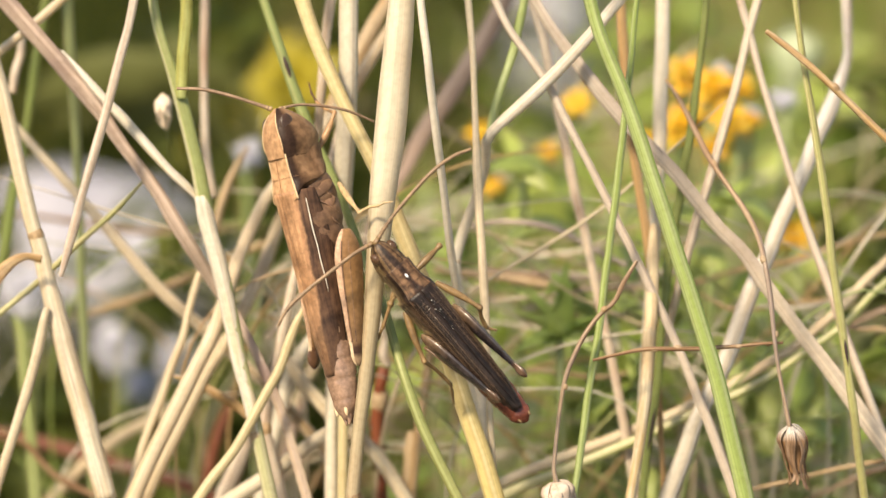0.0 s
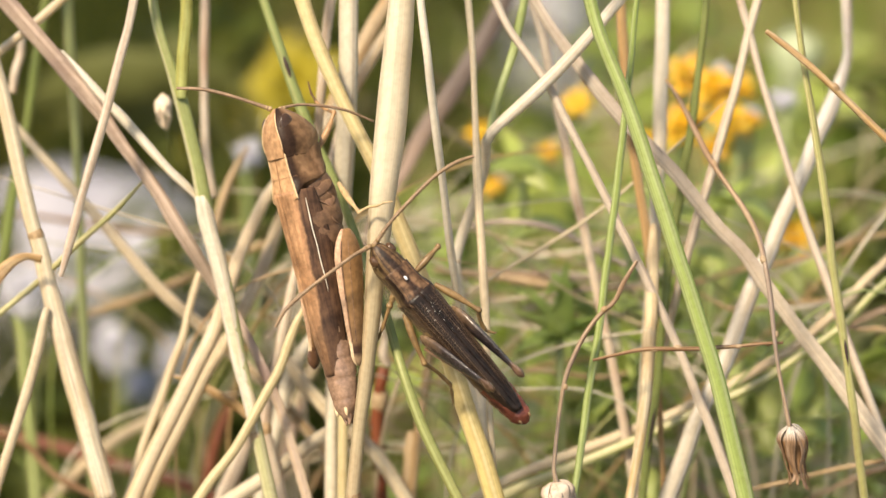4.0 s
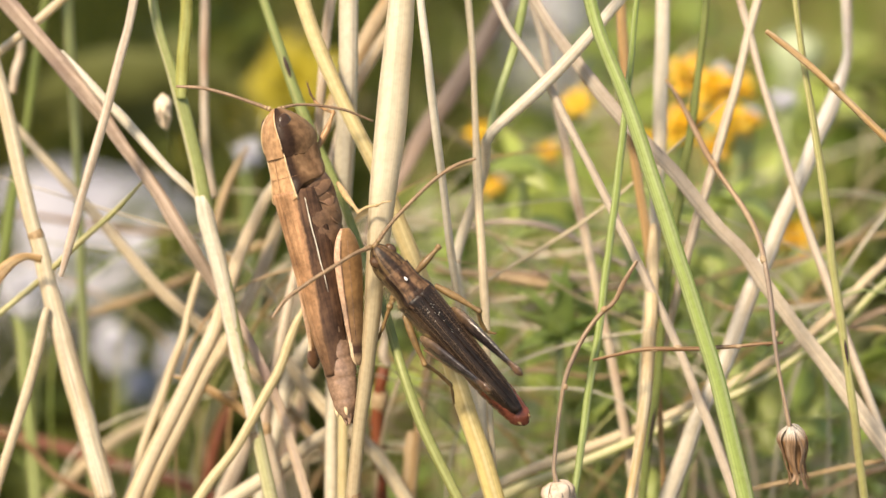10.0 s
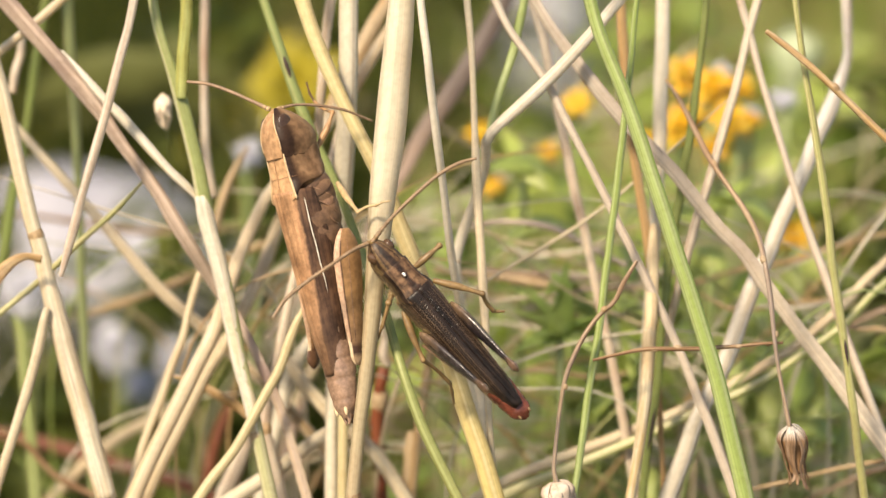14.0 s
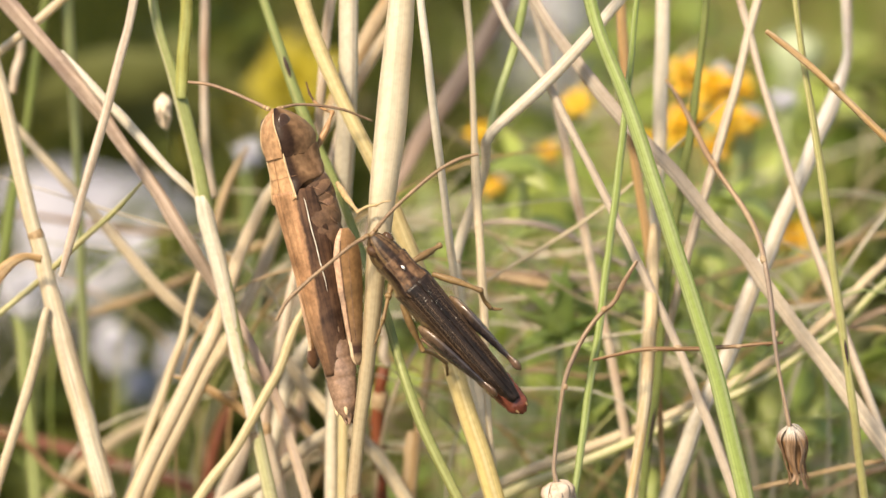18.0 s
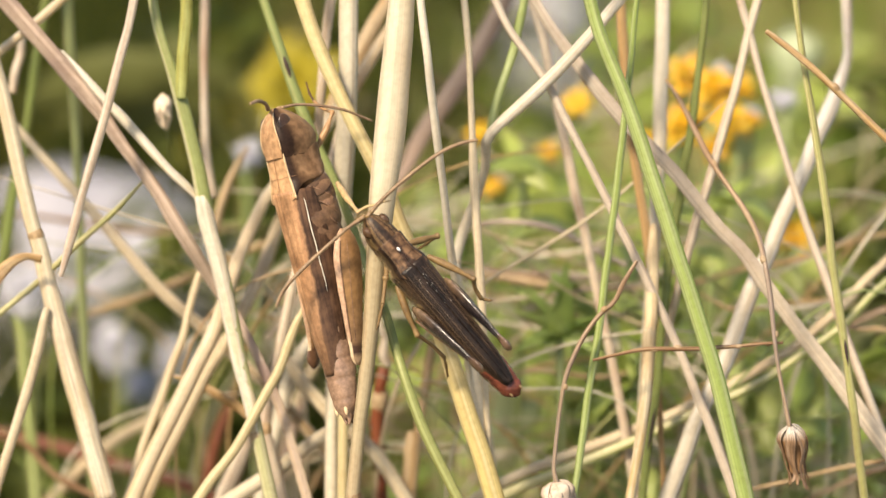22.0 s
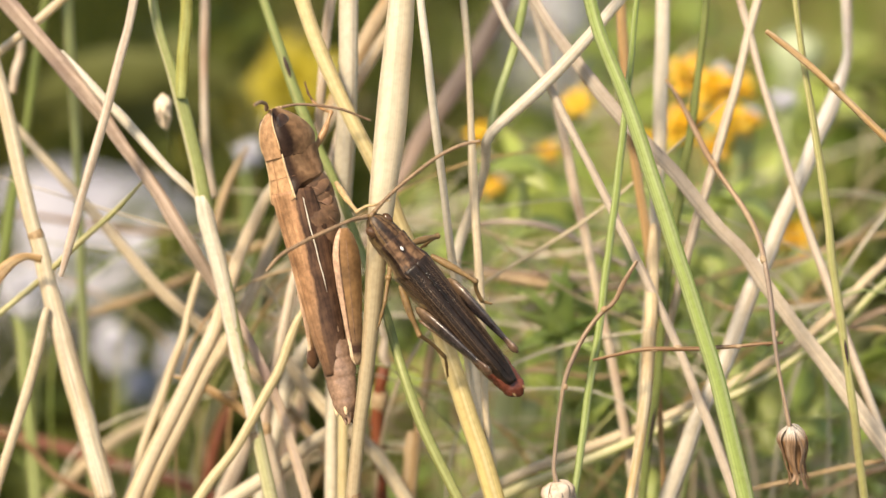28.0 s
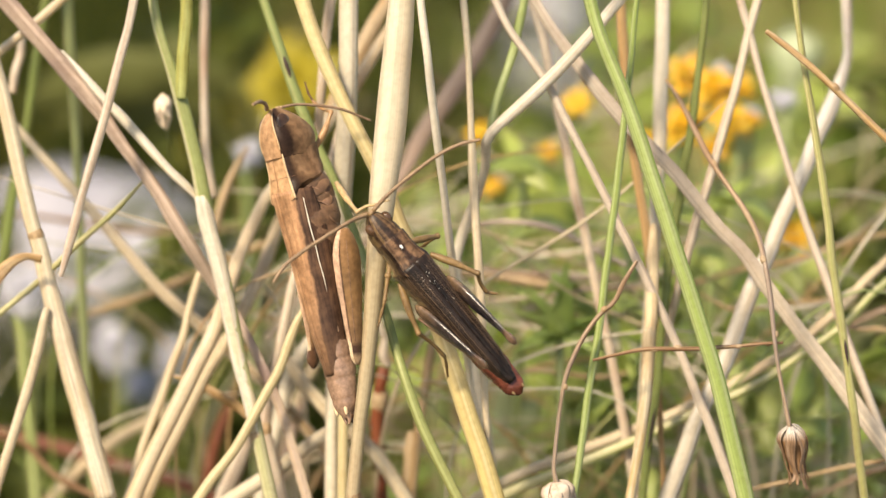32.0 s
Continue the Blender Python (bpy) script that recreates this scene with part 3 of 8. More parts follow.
stem('dry_straw', STRAW, [(0.75, 12.59, 145.81), (1.81, 9.33, 135.78), (2.01, 8.7, 133.85), (2.17, 8.08, 131.92), (2.25, 7.45, 129.99), (2.33, 6.83, 128.06), (2.41, 6.2, 126.13), (2.49, 5.57, 124.2), (2.58, 4.95, 122.27), (2.7, 4.32, 120.34), (2.82, 3.81, 118.76), (2.94, 3.07, 116.49), (3.1, 2.31, 114.17), (3.22, 1.31, 111.09), (3.35, 0.31, 108), (3.55, -0.69, 104.91), (3.79, -1.82, 101.44), (4.5, -8.75, 55.79), (4.97, -13.36, -3)], [0.40, 0.53, 0.53, 0.49, 0.46, 0.46, 0.50, 0.65, 0.65, 0.61, 0.61, 0.65, 0.61, 0.53, 0.50, 0.49, 0.49, 0.54, 0.54], seg=16, key='swaying')
stem('withered_straw', DUSK, [(10.83, 42.14, 139.67), (4.95, 38.50, 128.48), (3.83, 37.81, 126.33), (2.60, 37.11, 124.17), (1.19, 36.40, 122.02), (-0.39, 35.71, 119.87), (-1.88, 35.01, 117.72), (-2.96, 34.31, 115.56), (-4.32, 33.61, 113.41), (-19.72, 25.26, 61.73), (-30.05, 20.15, -3.00)], [1.02, 1.37, 1.51, 1.62, 1.56, 1.48, 1.33, 1.12, 1.02, 1.10, 1.10], flat=0.4)
stem('dry_straw', PALE, [(21.58, 13.09, 145.70), (12.72, 10.30, 135.53), (11.01, 9.67, 133.60), (9.22, 9.05, 131.66), (7.23, 8.42, 129.72), (5.03, 7.79, 127.79), (3.85, 7.46, 126.78), (3.36, 7.55, 126.16), (3.15, 9.09, 123.58), (2.47, 10.56, 120.54), (1.69, 11.23, 118.15), (1.00, 11.17, 115.54), (1.43, 11.01, 111.83), (2.44, 10.46, 106.90), (3.30, 10.10, 102.54), (3.90, 9.33, 96.93), (5.10, 3.33, 50.00), (5.90, -2.67, -3.00)], [0.61, 0.82, 0.87, 0.90, 0.91, 0.85, 0.75, 0.74, 0.68, 0.70, 0.74, 0.78, 0.71, 0.71, 0.71, 0.71, 0.71, 0.71], knots=((6.6,-.04),), key='elbow')
stem('dry_straw', ROSE, [(-1.28, 14.56, 145.4), (3.82, 11.28, 135.29), (4.8, 10.65, 133.35), (6.27, 10.01, 131.4), (7.66, 9.38, 129.46), (8.69, 8.75, 127.52), (9.75, 8.12, 125.57), (10.81, 7.49, 123.63), (11.83, 6.86, 121.68), (12.81, 6.22, 119.74), (13.84, 5.59, 117.8), (14.82, 4.96, 115.85), (15.8, 4.33, 113.91), (16.74, 3.7, 111.96), (17.6, 3.07, 110.02), (18.37, 2.43, 108.08), (19.23, 1.8, 106.13), (19.97, 1.17, 104.19), (20.7, 0.54, 102.25), (21.28, 0.03, 100.69), (28.9, -6.84, 55.38), (33.98, -11.42, -3)], [0.46, 0.62, 0.56, 0.57, 0.56, 0.62, 0.58, 0.58, 0.62, 0.62, 0.66, 0.66, 0.66, 0.67, 0.68, 0.68, 0.72, 0.72, 0.72, 0.73, 0.80, 0.80])
stem('withered_straw', BLEACHED, [(0.05, 15.1, 145.29), (6.67, 12.25, 135.05), (7.94, 11.62, 133.09), (9.46, 10.98, 131.14), (11.02, 10.35, 129.19), (12.7, 9.72, 127.24), (14.67, 9.08, 125.29), (16.68, 8.45, 123.34), (18.32, 7.81, 121.39), (19.96, 7.18, 119.44), (21.81, 6.61, 117.68), (23.33, 5.91, 115.53), (24.84, 5.27, 113.58), (26.36, 4.64, 111.63), (27.96, 4.01, 109.68), (29.44, 3.37, 107.73), (30.88, 2.74, 105.78), (32.4, 2.11, 103.83), (33.83, 1.47, 101.88), (50.63, -4.78, 57.53), (61.83, -9.54, -3)], [0.58, 0.79, 0.86, 1.02, 1.09, 1.04, 1.00, 1.07, 1.11, 1.06, 1.10, 1.17, 1.15, 1.17, 1.23, 1.29, 1.28, 1.28, 1.26, 1.39, 1.39], flat=0.45, seg=18)
stem('dry_straw', ROSE, [(2.87, 23.43, 143.56), (6.53, 20.03, 133.1), (7.38, 19.24, 130.69), (7.97, 18.33, 127.87), (8.6, 17.41, 125.06), (9.11, 16.76, 123.05), (9.54, 16.11, 121.03), (9.96, 15.46, 119.02), (10.51, 14.8, 117.01), (10.89, 14.27, 115.36), (11.4, 13.5, 112.99), (12.33, 12.19, 108.97), (13.17, 10.88, 104.95), (13.55, 10.22, 102.94), (13.89, 9.57, 100.93), (14.31, 8.79, 98.52), (19.51, 2.69, 55.51), (22.98, -1.9, -3)], [0.39, 0.53, 0.69, 0.70, 0.70, 0.74, 0.78, 0.77, 0.77, 0.70, 0.66, 0.66, 0.74, 0.74, 0.71, 0.63, 0.69, 0.69])
stem('green_rush', GREEN, [(7.41, 5.7, 147.24), (10.28, 2.52, 137.48), (10.83, 1.91, 135.6), (11.58, 1.3, 133.73), (12.41, 0.69, 131.85), (13.16, 0.08, 129.97), (13.83, -0.53, 128.1), (14.46, -1.14, 126.22), (15.14, -1.75, 124.34), (15.77, -2.36, 122.47), (16.4, -2.97, 120.59), (17.07, -3.57, 118.71), (17.7, -4.18, 116.84), (18.33, -4.79, 114.96), (18.96, -5.4, 113.08), (19.48, -6.01, 111.21), (19.95, -6.62, 109.33), (20.42, -7.23, 107.45), (20.9, -7.84, 105.58), (21.25, -8.33, 104.07), (27.22, -15.43, 57.24), (31.21, -20.16, -3)], [0.69, 0.93, 0.95, 0.96, 1.00, 1.05, 1.06, 1.06, 1.09, 1.10, 1.09, 1.09, 1.10, 1.10, 1.14, 1.19, 1.19, 1.19, 1.23, 1.23, 1.35, 1.35], ribs=9, seg=36)
stem('green_rush', GREEN, [(14.83, 10.62, 146.22), (13.79, 7.39, 136.26), (13.58, 6.77, 134.35), (13.42, 6.14, 132.44), (12.98, 4.9, 128.61), (12.78, 4.27, 126.7), (12.54, 3.65, 124.78), (12.34, 3.03, 122.87), (12.05, 2.41, 120.95), (11.81, 1.79, 119.04), (11.53, 1.17, 117.12), (11.33, 0.55, 115.21), (11.05, -0.08, 113.3), (10.69, -0.7, 111.38), (10.36, -1.32, 109.47), (10.12, -1.94, 107.55), (9.84, -2.57, 105.64), (9.56, -3.19, 103.73), (9.32, -3.68, 102.19), (6.66, -10.56, 56.42), (4.89, -15.22, -3)], [0.31, 0.41, 0.45, 0.49, 0.49, 0.53, 0.53, 0.53, 0.53, 0.53, 0.56, 0.56, 0.56, 0.60, 0.60, 0.60, 0.56, 0.52, 0.52, 0.58, 0.58], ribs=5, seg=20)
stem('dry_straw', PALE, [(16.67, 22.44, 143.76), (16.45, 19.06, 133.34), (16.37, 17.75, 129.34), (16.28, 17.1, 127.33), (16.24, 16.45, 125.33), (16.2, 15.67, 122.93), (15.99, 14.63, 119.72), (15.78, 13.59, 116.51), (12.63, 5.02, 62.76), (10.53, -0.17, -3)], [0.80, 1.07, 1.11, 1.11, 1.07, 1.03, 0.99, 0.95, 1.04, 1.04])
stem('dry_straw', STRAW, [(15.49, 10.51, 118.38), (15.28, 7.86, 117.06), (15.15, 5.76, 115.58), (14.98, 3.68, 114.13), (14.84, 2.76, 112.3), (14.72, 2.13, 110.36), (14.6, 1.5, 108.42), (14.35, 0.87, 106.49), (14.07, 0.24, 104.55), (13.7, -0.39, 102.62), (13.42, -0.89, 101.07), (8.29, -7.79, 55.59), (4.86, -12.39, -3)], [0.55, 0.85, 0.96, 0.96, 0.92, 0.88, 0.84, 0.76, 0.72, 0.68, 0.68, 0.75, 0.75], sheaths=((3.8,10.0),))
stem('green_rush', DIM_GREEN, [(20.18, 18.5, 144.58), (19.32, 15.17, 134.32), (19.15, 14.53, 132.34), (18.9, 13.89, 130.37), (18.66, 13.25, 128.39), (18.41, 12.61, 126.42), (18.12, 11.97, 124.45), (17.7, 11.32, 122.47), (17.41, 10.68, 120.5), (17.04, 10.04, 118.53), (16.66, 9.39, 116.56), (16.33, 8.24, 113), (16, 7.47, 110.63), (15.87, 6.83, 108.66), (15.67, 6.19, 106.69), (15.34, 5.55, 104.71), (15, 4.91, 102.74), (14.8, 4.26, 100.77), (14.63, 3.75, 99.19), (12.81, -3.02, 54.55), (11.59, -7.53, -3)], [0.41, 0.54, 0.54, 0.54, 0.58, 0.62, 0.65, 0.65, 0.65, 0.65, 0.66, 0.66, 0.66, 0.66, 0.70, 0.65, 0.66, 0.66, 0.66, 0.73, 0.73], marks=((15.4,2.6),))
stem('dry_straw', BLEACHED, [(25.99, 17.22, 144.85), (23.01, 14.19, 134.56), (22.43, 13.56, 132.59), (21.93, 12.92, 130.63), (21.48, 12.28, 128.66), (20.86, 11.64, 126.69), (20.28, 11, 124.73), (19.7, 10.36, 122.76), (19.08, 9.72, 120.8), (18.42, 9.08, 118.83), (17.96, 8.51, 117.06), (17.43, 9.1, 114.46), (16.58, 10.67, 109.51), (13.04, 18.25, 59.68), (10.68, 23.09, -3)], [0.47, 0.64, 0.68, 0.64, 0.68, 0.71, 0.71, 0.67, 0.67, 0.71, 0.68, 0.64, 0.61, 0.67, 0.67])
stem('dry_straw', ROSE, [(18.76, 17.51, 144.78), (21.77, 14.2, 134.56), (22.35, 13.56, 132.59), (22.89, 12.92, 130.63), (23.42, 12.28, 128.66), (24.04, 11.64, 126.7), (24.66, 11, 124.73), (25.28, 10.36, 122.76), (25.9, 9.72, 120.8), (26.57, 9.09, 118.83), (27.23, 8.51, 117.06), (28.09, 7.81, 114.9), (28.76, 7.17, 112.93), (29.46, 6.53, 110.97), (30.24, 5.89, 109), (31.03, 5.25, 107.03), (32.44, 4.1, 103.49), (42.83, -3.37, 56.06), (49.75, -8, -3)], [0.45, 0.60, 0.60, 0.56, 0.49, 0.56, 0.52, 0.56, 0.59, 0.59, 0.66, 0.73, 0.70, 0.69, 0.69, 0.65, 0.65, 0.72, 0.72])
stem('drying_straw', OLIVE, [(23.84, 10.62, 146.22), (25.1, 7.39, 136.26), (25.34, 6.76, 134.35), (25.62, 6.14, 132.44), (25.94, 5.52, 130.52), (26.3, 4.9, 128.61), (26.62, 4.27, 126.7), (26.95, 3.65, 124.78), (27.23, 3.03, 122.87), (27.51, 2.41, 120.95), (27.67, 1.79, 119.04), (27.95, 1.17, 117.12), (28.28, 0.55, 115.21), (28.56, -0.08, 113.3), (28.84, -0.7, 111.38), (29.12, -1.32, 109.47), (29.4, -1.95, 107.56), (29.6, -2.56, 105.64), (29.89, -3.18, 103.72), (30.09, -3.68, 102.19), (33.04, -10.66, 56.21), (35.01, -15.3, -3)], [0.36, 0.49, 0.49, 0.49, 0.52, 0.56, 0.56, 0.60, 0.60, 0.60, 0.64, 0.60, 0.64, 0.60, 0.52, 0.64, 0.64, 0.64, 0.64, 0.64, 0.70, 0.70], ribs=5, seg=20, marks=((13.6,1.5),))
stem('dry_straw', WHITISH, [(30.99, 34.33, 141.29), (30.98, 26.7, 131.43), (30.97, 25.21, 129.58), (30.88, 23.72, 127.74), (30.1, 21.51, 126.12), (29.09, 19.13, 124.57), (27.89, 16.76, 123.05), (27.01, 15, 121.37), (25.93, 13.25, 119.71), (24.87, 11.67, 118.01), (24.19, 10.58, 116.56), (22.96, 9.03, 114.49), (22.08, 7.9, 112.68), (21.34, 6.89, 110.84), (20.49, 5.89, 109), (19.45, 5.25, 107.03), (18.42, 4.61, 105.07), (17.72, 3.97, 103.1), (16.93, 3.33, 101.14), (16.31, 2.82, 99.56), (7.07, -3.97, 54.76), (0.92, -8.5, -3)], [0.62, 0.81, 0.77, 0.68, 0.99, 1.25, 1.14, 1.14, 1.18, 1.23, 1.22, 1.32, 1.35, 1.39, 1.31, 1.18, 1.18, 1.28, 1.31, 1.31, 1.44, 1.44])
stem('dead_weed', TAN, [(22.78, 4.75, 134.62), (23.54, 4.55, 134.02), (25.02, 4.21, 132.95), (26.34, 3.9, 132), (27.74, 3.52, 130.82), (29.33, 3.04, 129.34), (30.33, 2.71, 128.36), (31.53, 2.33, 127.18), (34.13, 1.37, 124.22)], [0.34, 0.45, 0.49, 0.49, 0.49, 0.53, 0.53, 0.53, 0.53], knots=((4.0,.2),), rough=0.1)
stem('dry_straw', STRAW, [(34.57, 15.33, 115.42), (33.21, 14.9, 114.09), (31.6, 14.44, 112.67), (30.33, 13.99, 111.26), (28.2, 13.39, 109.45), (26.93, 13.05, 108.4), (23.96, 12.47, 106.62), (21.84, 12.08, 105.41), (19.71, 11.75, 104.4), (16.74, 11.3, 102.99), (15.05, 11.09, 102.34), (12.5, 10.77, 101.37), (9.1, 10.38, 100.16), (5.71, 9.96, 98.87), (3.59, 9.61, 97.82), (-13.21, 2.9, 53.71), (-24.41, -1.54, -3)], [0.72, 0.72, 0.72, 0.72, 0.72, 0.72, 0.72, 0.72, 0.72, 0.72, 0.80, 0.80, 0.80, 0.80, 0.88, 0.97, 0.97])
stem('green_rush', GREEN_STRAW, [(34.31, 12.97, 114.59), (32.97, 12.55, 113.31), (31.79, 12.22, 112.31), (30.1, 11.63, 110.51), (28.42, 11.24, 109.3), (27.15, 10.98, 108.5), (25.05, 10.53, 107.1), (22.1, 10.01, 105.5), (19.99, 9.75, 104.7), (16.62, 9.23, 103.09), (14.51, 8.94, 102.21), (9.04, 8.22, 100.01), (4.82, 7.67, 98.33), (-11.98, 0.86, 53.84), (-23.18, -3.6, -3)], [0.59, 0.59, 0.59, 0.63, 0.63, 0.63, 0.63, 0.67, 0.67, 0.71, 0.75, 0.79, 0.83, 0.91, 0.91])
stem('dead_weed', BROWN, [(10.6, -1.46, 112.25), (12.21, -1.4, 112.45), (14.61, -1.27, 112.87), (16.62, -1.22, 113.02), (18.62, -1.2, 113.06), (20.63, -1.19, 113.09), (22.63, -1.14, 113.25), (24.12, -1.12, 113.32)], [0.19, 0.26, 0.34, 0.34, 0.34, 0.30, 0.26, 0.23], seg=8, knots=((2.2,.25), (3.0,.45), (4.1,.3), (5.2,.25), (6.3,.35)), rough=0.1)
stem('dead_weed', WEED, [(16.31, 12.41, 129.05), (17.4, 11.55, 127.58), (18.57, 10.36, 125.56), (19.52, 8.25, 124.04), (20.54, 6.15, 122.75), (21.56, 4.16, 121.46), (22.31, 2.1, 120.21), (22.79, 0.12, 118.74), (23.23, -0.56, 116.65), (23.51, -1.24, 114.56), (23.79, -1.98, 112.27), (24.15, -2.73, 109.99), (24.51, -3.43, 107.82)], [0.26, 0.37, 0.45, 0.44, 0.36, 0.43, 0.39, 0.40, 0.41, 0.34, 0.30, 0.30, 0.37], seg=10, key='hanging', knots=((3.1,.3), (6.8,.25), (9.2,.3)), rough=0.1)
stem('dead_weed', WEED, [(13.76, -0.27, 119.16), (12.76, -0.73, 117.76), (11.96, -1.16, 116.43), (10.96, -1.43, 115.59), (10.16, -1.76, 114.61), (9.37, -2.27, 113.01), (8.77, -2.83, 111.3), (8.45, -3.32, 109.78), (8.09, -3.94, 107.88), (7.85, -4.43, 106.36), (7.77, -4.86, 105.03), (8.05, -5.2, 104.01)], [0.25, 0.35, 0.35, 0.33, 0.36, 0.35, 0.33, 0.30, 0.30, 0.30, 0.34, 0.40], seg=10, key='bent', knots=((2.6,.3), (6.4,.25)), rough=0.12)
stem('dry_straw', TAN, [(12.37, 19.48, 144.38), (13.02, 16.14, 134.07), (13.14, 15.5, 132.09), (13.35, 14.59, 129.32), (13.64, 13.56, 126.15), (13.93, 12.79, 123.77), (14.18, 12.27, 122.19), (14.52, 11.63, 120.21), (14.89, 10.99, 118.23), (15.14, 10.34, 116.25), (15.39, 9.44, 113.47), (17.48, 1.7, 62.41), (18.87, -3.46, -3)], [0.58, 0.78, 0.82, 0.78, 0.74, 0.74, 0.74, 0.73, 0.74, 0.70, 0.62, 0.69, 0.69])
stem('dry_straw', STRAW, [(-6.02, 7.68, 104.8), (-9.37, 7.03, 102.81), (-13.13, 6.19, 100.23), (-16.06, 5.61, 98.44), (-32.86, -1.11, 54.14), (-44.06, -5.58, -3)], [0.92, 1.09, 1.17, 1.17, 1.17, 1.29])
stem('dry_straw', STRAW, [(-12.01, 11.8, 107.76), (-10.11, 11.01, 105.35), (-8.2, 10.36, 103.34), (-5.24, 9.57, 100.93), (-2.71, 8.4, 97.31), (11.62, 1.76, 53.52), (21.17, -2.67, -3)], [0.85, 1.01, 1.10, 1.10, 1.10, 1.10, 1.21])
stem('dry_straw', TAN, [(-2.15, 11.92, 101.66), (-2.24, 11.86, 101.5), (-2.28, 11.44, 100.2), (-2.49, 10.78, 98.18), (-2.71, 10.26, 96.56), (-4.13, 3.67, 53.11), (-5.07, -0.72, -3)], [1.07, 1.32, 1.28, 1.31, 1.31, 1.44, 1.44])
stem('dry_straw', STRAW, [(-11.31, 19.84, 147.05), (-19.49, 18.57, 141.55), (-27.66, 16.29, 134.55), (-30.16, 15.6, 132.41), (-32.66, 14.95, 130.43), (-35.16, 14.21, 128.13)], [0.37, 0.60, 0.67, 0.67, 0.67, 0.67])
stem('dead_weed', TAN, [(-0.68, 22.32, 111.05), (5, 22.13, 110.47), (9.37, 21.92, 109.8), (11.99, 21.87, 109.63), (16.36, 21.92, 109.8)], [0.58, 0.74, 0.74, 0.58, 0.41])
stem('dead_weed', MAUVE, [(1.55, 19.57, 115.5), (5, 19.67, 115.83), (7.58, 19.57, 115.5), (11.03, 19.1, 114.07), (14.04, 18.64, 112.63)], [0.34, 0.43, 0.52, 0.52, 0.43])
stem('dead_weed', TAN, [(18.24, 23.79, 109.08), (22.64, 24.17, 110.25), (27.04, 24.46, 111.13), (31.44, 24.86, 112.38), (35.85, 25.18, 113.35)], [0.29, 0.37, 0.46, 0.46, 0.46])
stem('dead_weed', BROWN, [(30.13, 18.99, 107.26), (32.3, 19.26, 108.09), (35.34, 19.67, 109.32)], [0.29, 0.45, 0.49])
stem('dead_weed', TAN, [(21.68, 7.68, 98.32), (25.89, 7.99, 99.29), (29.68, 8.25, 100.09), (34.31, 8.57, 101.09)], [0.28, 0.32, 0.32, 0.36])
stem('dead_weed', BROWN, [(-34.38, 19.45, 98.97), (-32.19, 19.05, 97.72), (-29.99, 18.3, 95.43), (-26.49, 17.83, 93.97)], [0.35, 0.44, 0.53, 0.53])
stem('dead_weed', DIM_GREEN, [(-20.82, 15.9, 126.88), (-20.69, 15.49, 125.6), (-20.7, 18.0, 122.7), (-21.1, 24.0, 117.3), (-21.9, 34.0, 108.5), (-19, 42, 60), (-19, 44, -3)], [0.17, 0.17, 0.14, 0.14, 0.14, 0.2, 0.2], seg=8, key='pod')
stem('dry_straw', PALE, [(-27.66, 10.62, 131.66), (-26.03, 10.05, 129.91), (-24.39, 9.51, 128.23), (-23.53, 9.24, 127.38), (-21.73, 8.6, 125.43), (-19.92, 7.97, 123.48), (-18.45, 7.53, 122.12), (-17.71, 7.29, 121.38)], [0.12, 0.51, 0.67, 0.74, 0.72, 0.64, 0.60, 0.39], on='forked')
stem('green_rush', TURNING, [(-18.58, 11.96, 139.32), (-18.58, 10.69, 135.44), (-18.58, 10.06, 133.50), (-18.70, 9.43, 131.55), (-18.86, 8.80, 129.62), (-18.90, 8.49, 128.65)], [0.92, 0.92, 0.95, 0.95, 0.91, 0.77], on='forked')
stem('green_rush', GREEN, [(6.26, 13.01, 137.39), (5.93, 12.25, 135.05), (5.44, 11.62, 133.09), (4.99, 10.98, 131.14), (4.37, 10.35, 129.19), (3.71, 9.71, 127.24), (3.39, 9.31, 125.99)], [0.61, 0.61, 0.64, 0.67, 0.63, 0.63, 0.56], on='elbow')
stem('dry_straw', YELLOW, [(-7.21, 5.38, 107.43), (-7.26, 4.61, 105.07), (-7.3, 3.72, 102.32), (-7.34, 2.82, 99.56), (-9.23, -3.97, 54.76), (-10.48, -8.5, -3)], [0.74, 0.78, 0.78, 0.78, 0.85, 0.85])
stem('dead_weed', ROSE, [(3.3, 19.66, 109.32), (7.64, 19.84, 109.86), (11.97, 19.97, 110.27), (15.44, 20.16, 110.85)], [0.22, 0.35, 0.35, 0.26])
stem('dead_weed', TAN, [(6.43, 21.82, 103.01), (9.51, 22.02, 103.64), (13.47, 22.13, 103.97), (16.55, 22.27, 104.39)], [0.22, 0.35, 0.40, 0.26])
stem('dead_weed', TAN, [(19.72, 19.86, 109.94), (21.89, 19.53, 108.91), (26.66, 19.65, 109.28), (30.56, 19.73, 109.53)], [0.24, 0.33, 0.37, 0.24])
stem('dead_weed', PALE, [(23.95, 17.7, 109.76), (26.53, 17.6, 109.44), (29.11, 17.77, 109.97), (32.56, 18.24, 111.4)], [0.22, 0.34, 0.39, 0.34])
stem('dead_weed', TAN, [(29.69, 15.31, 108.87), (31.83, 15.24, 108.67), (34.82, 15.19, 108.5)], [0.24, 0.36, 0.36])
stem('dead_weed', BROWN, [(27.73, 16.77, 93.92), (29.91, 17.09, 94.92), (32.97, 17.47, 96.08), (35.59, 17.7, 96.84)], [0.25, 0.33, 0.37, 0.37])
stem('dead_weed', ROSE, [(-8.04, 23.11, 113.46), (-9.79, 22.43, 111.38), (-11.54, 21.49, 108.47), (-13.72, 20.68, 105.98)], [0.35, 0.44, 0.52, 0.52])
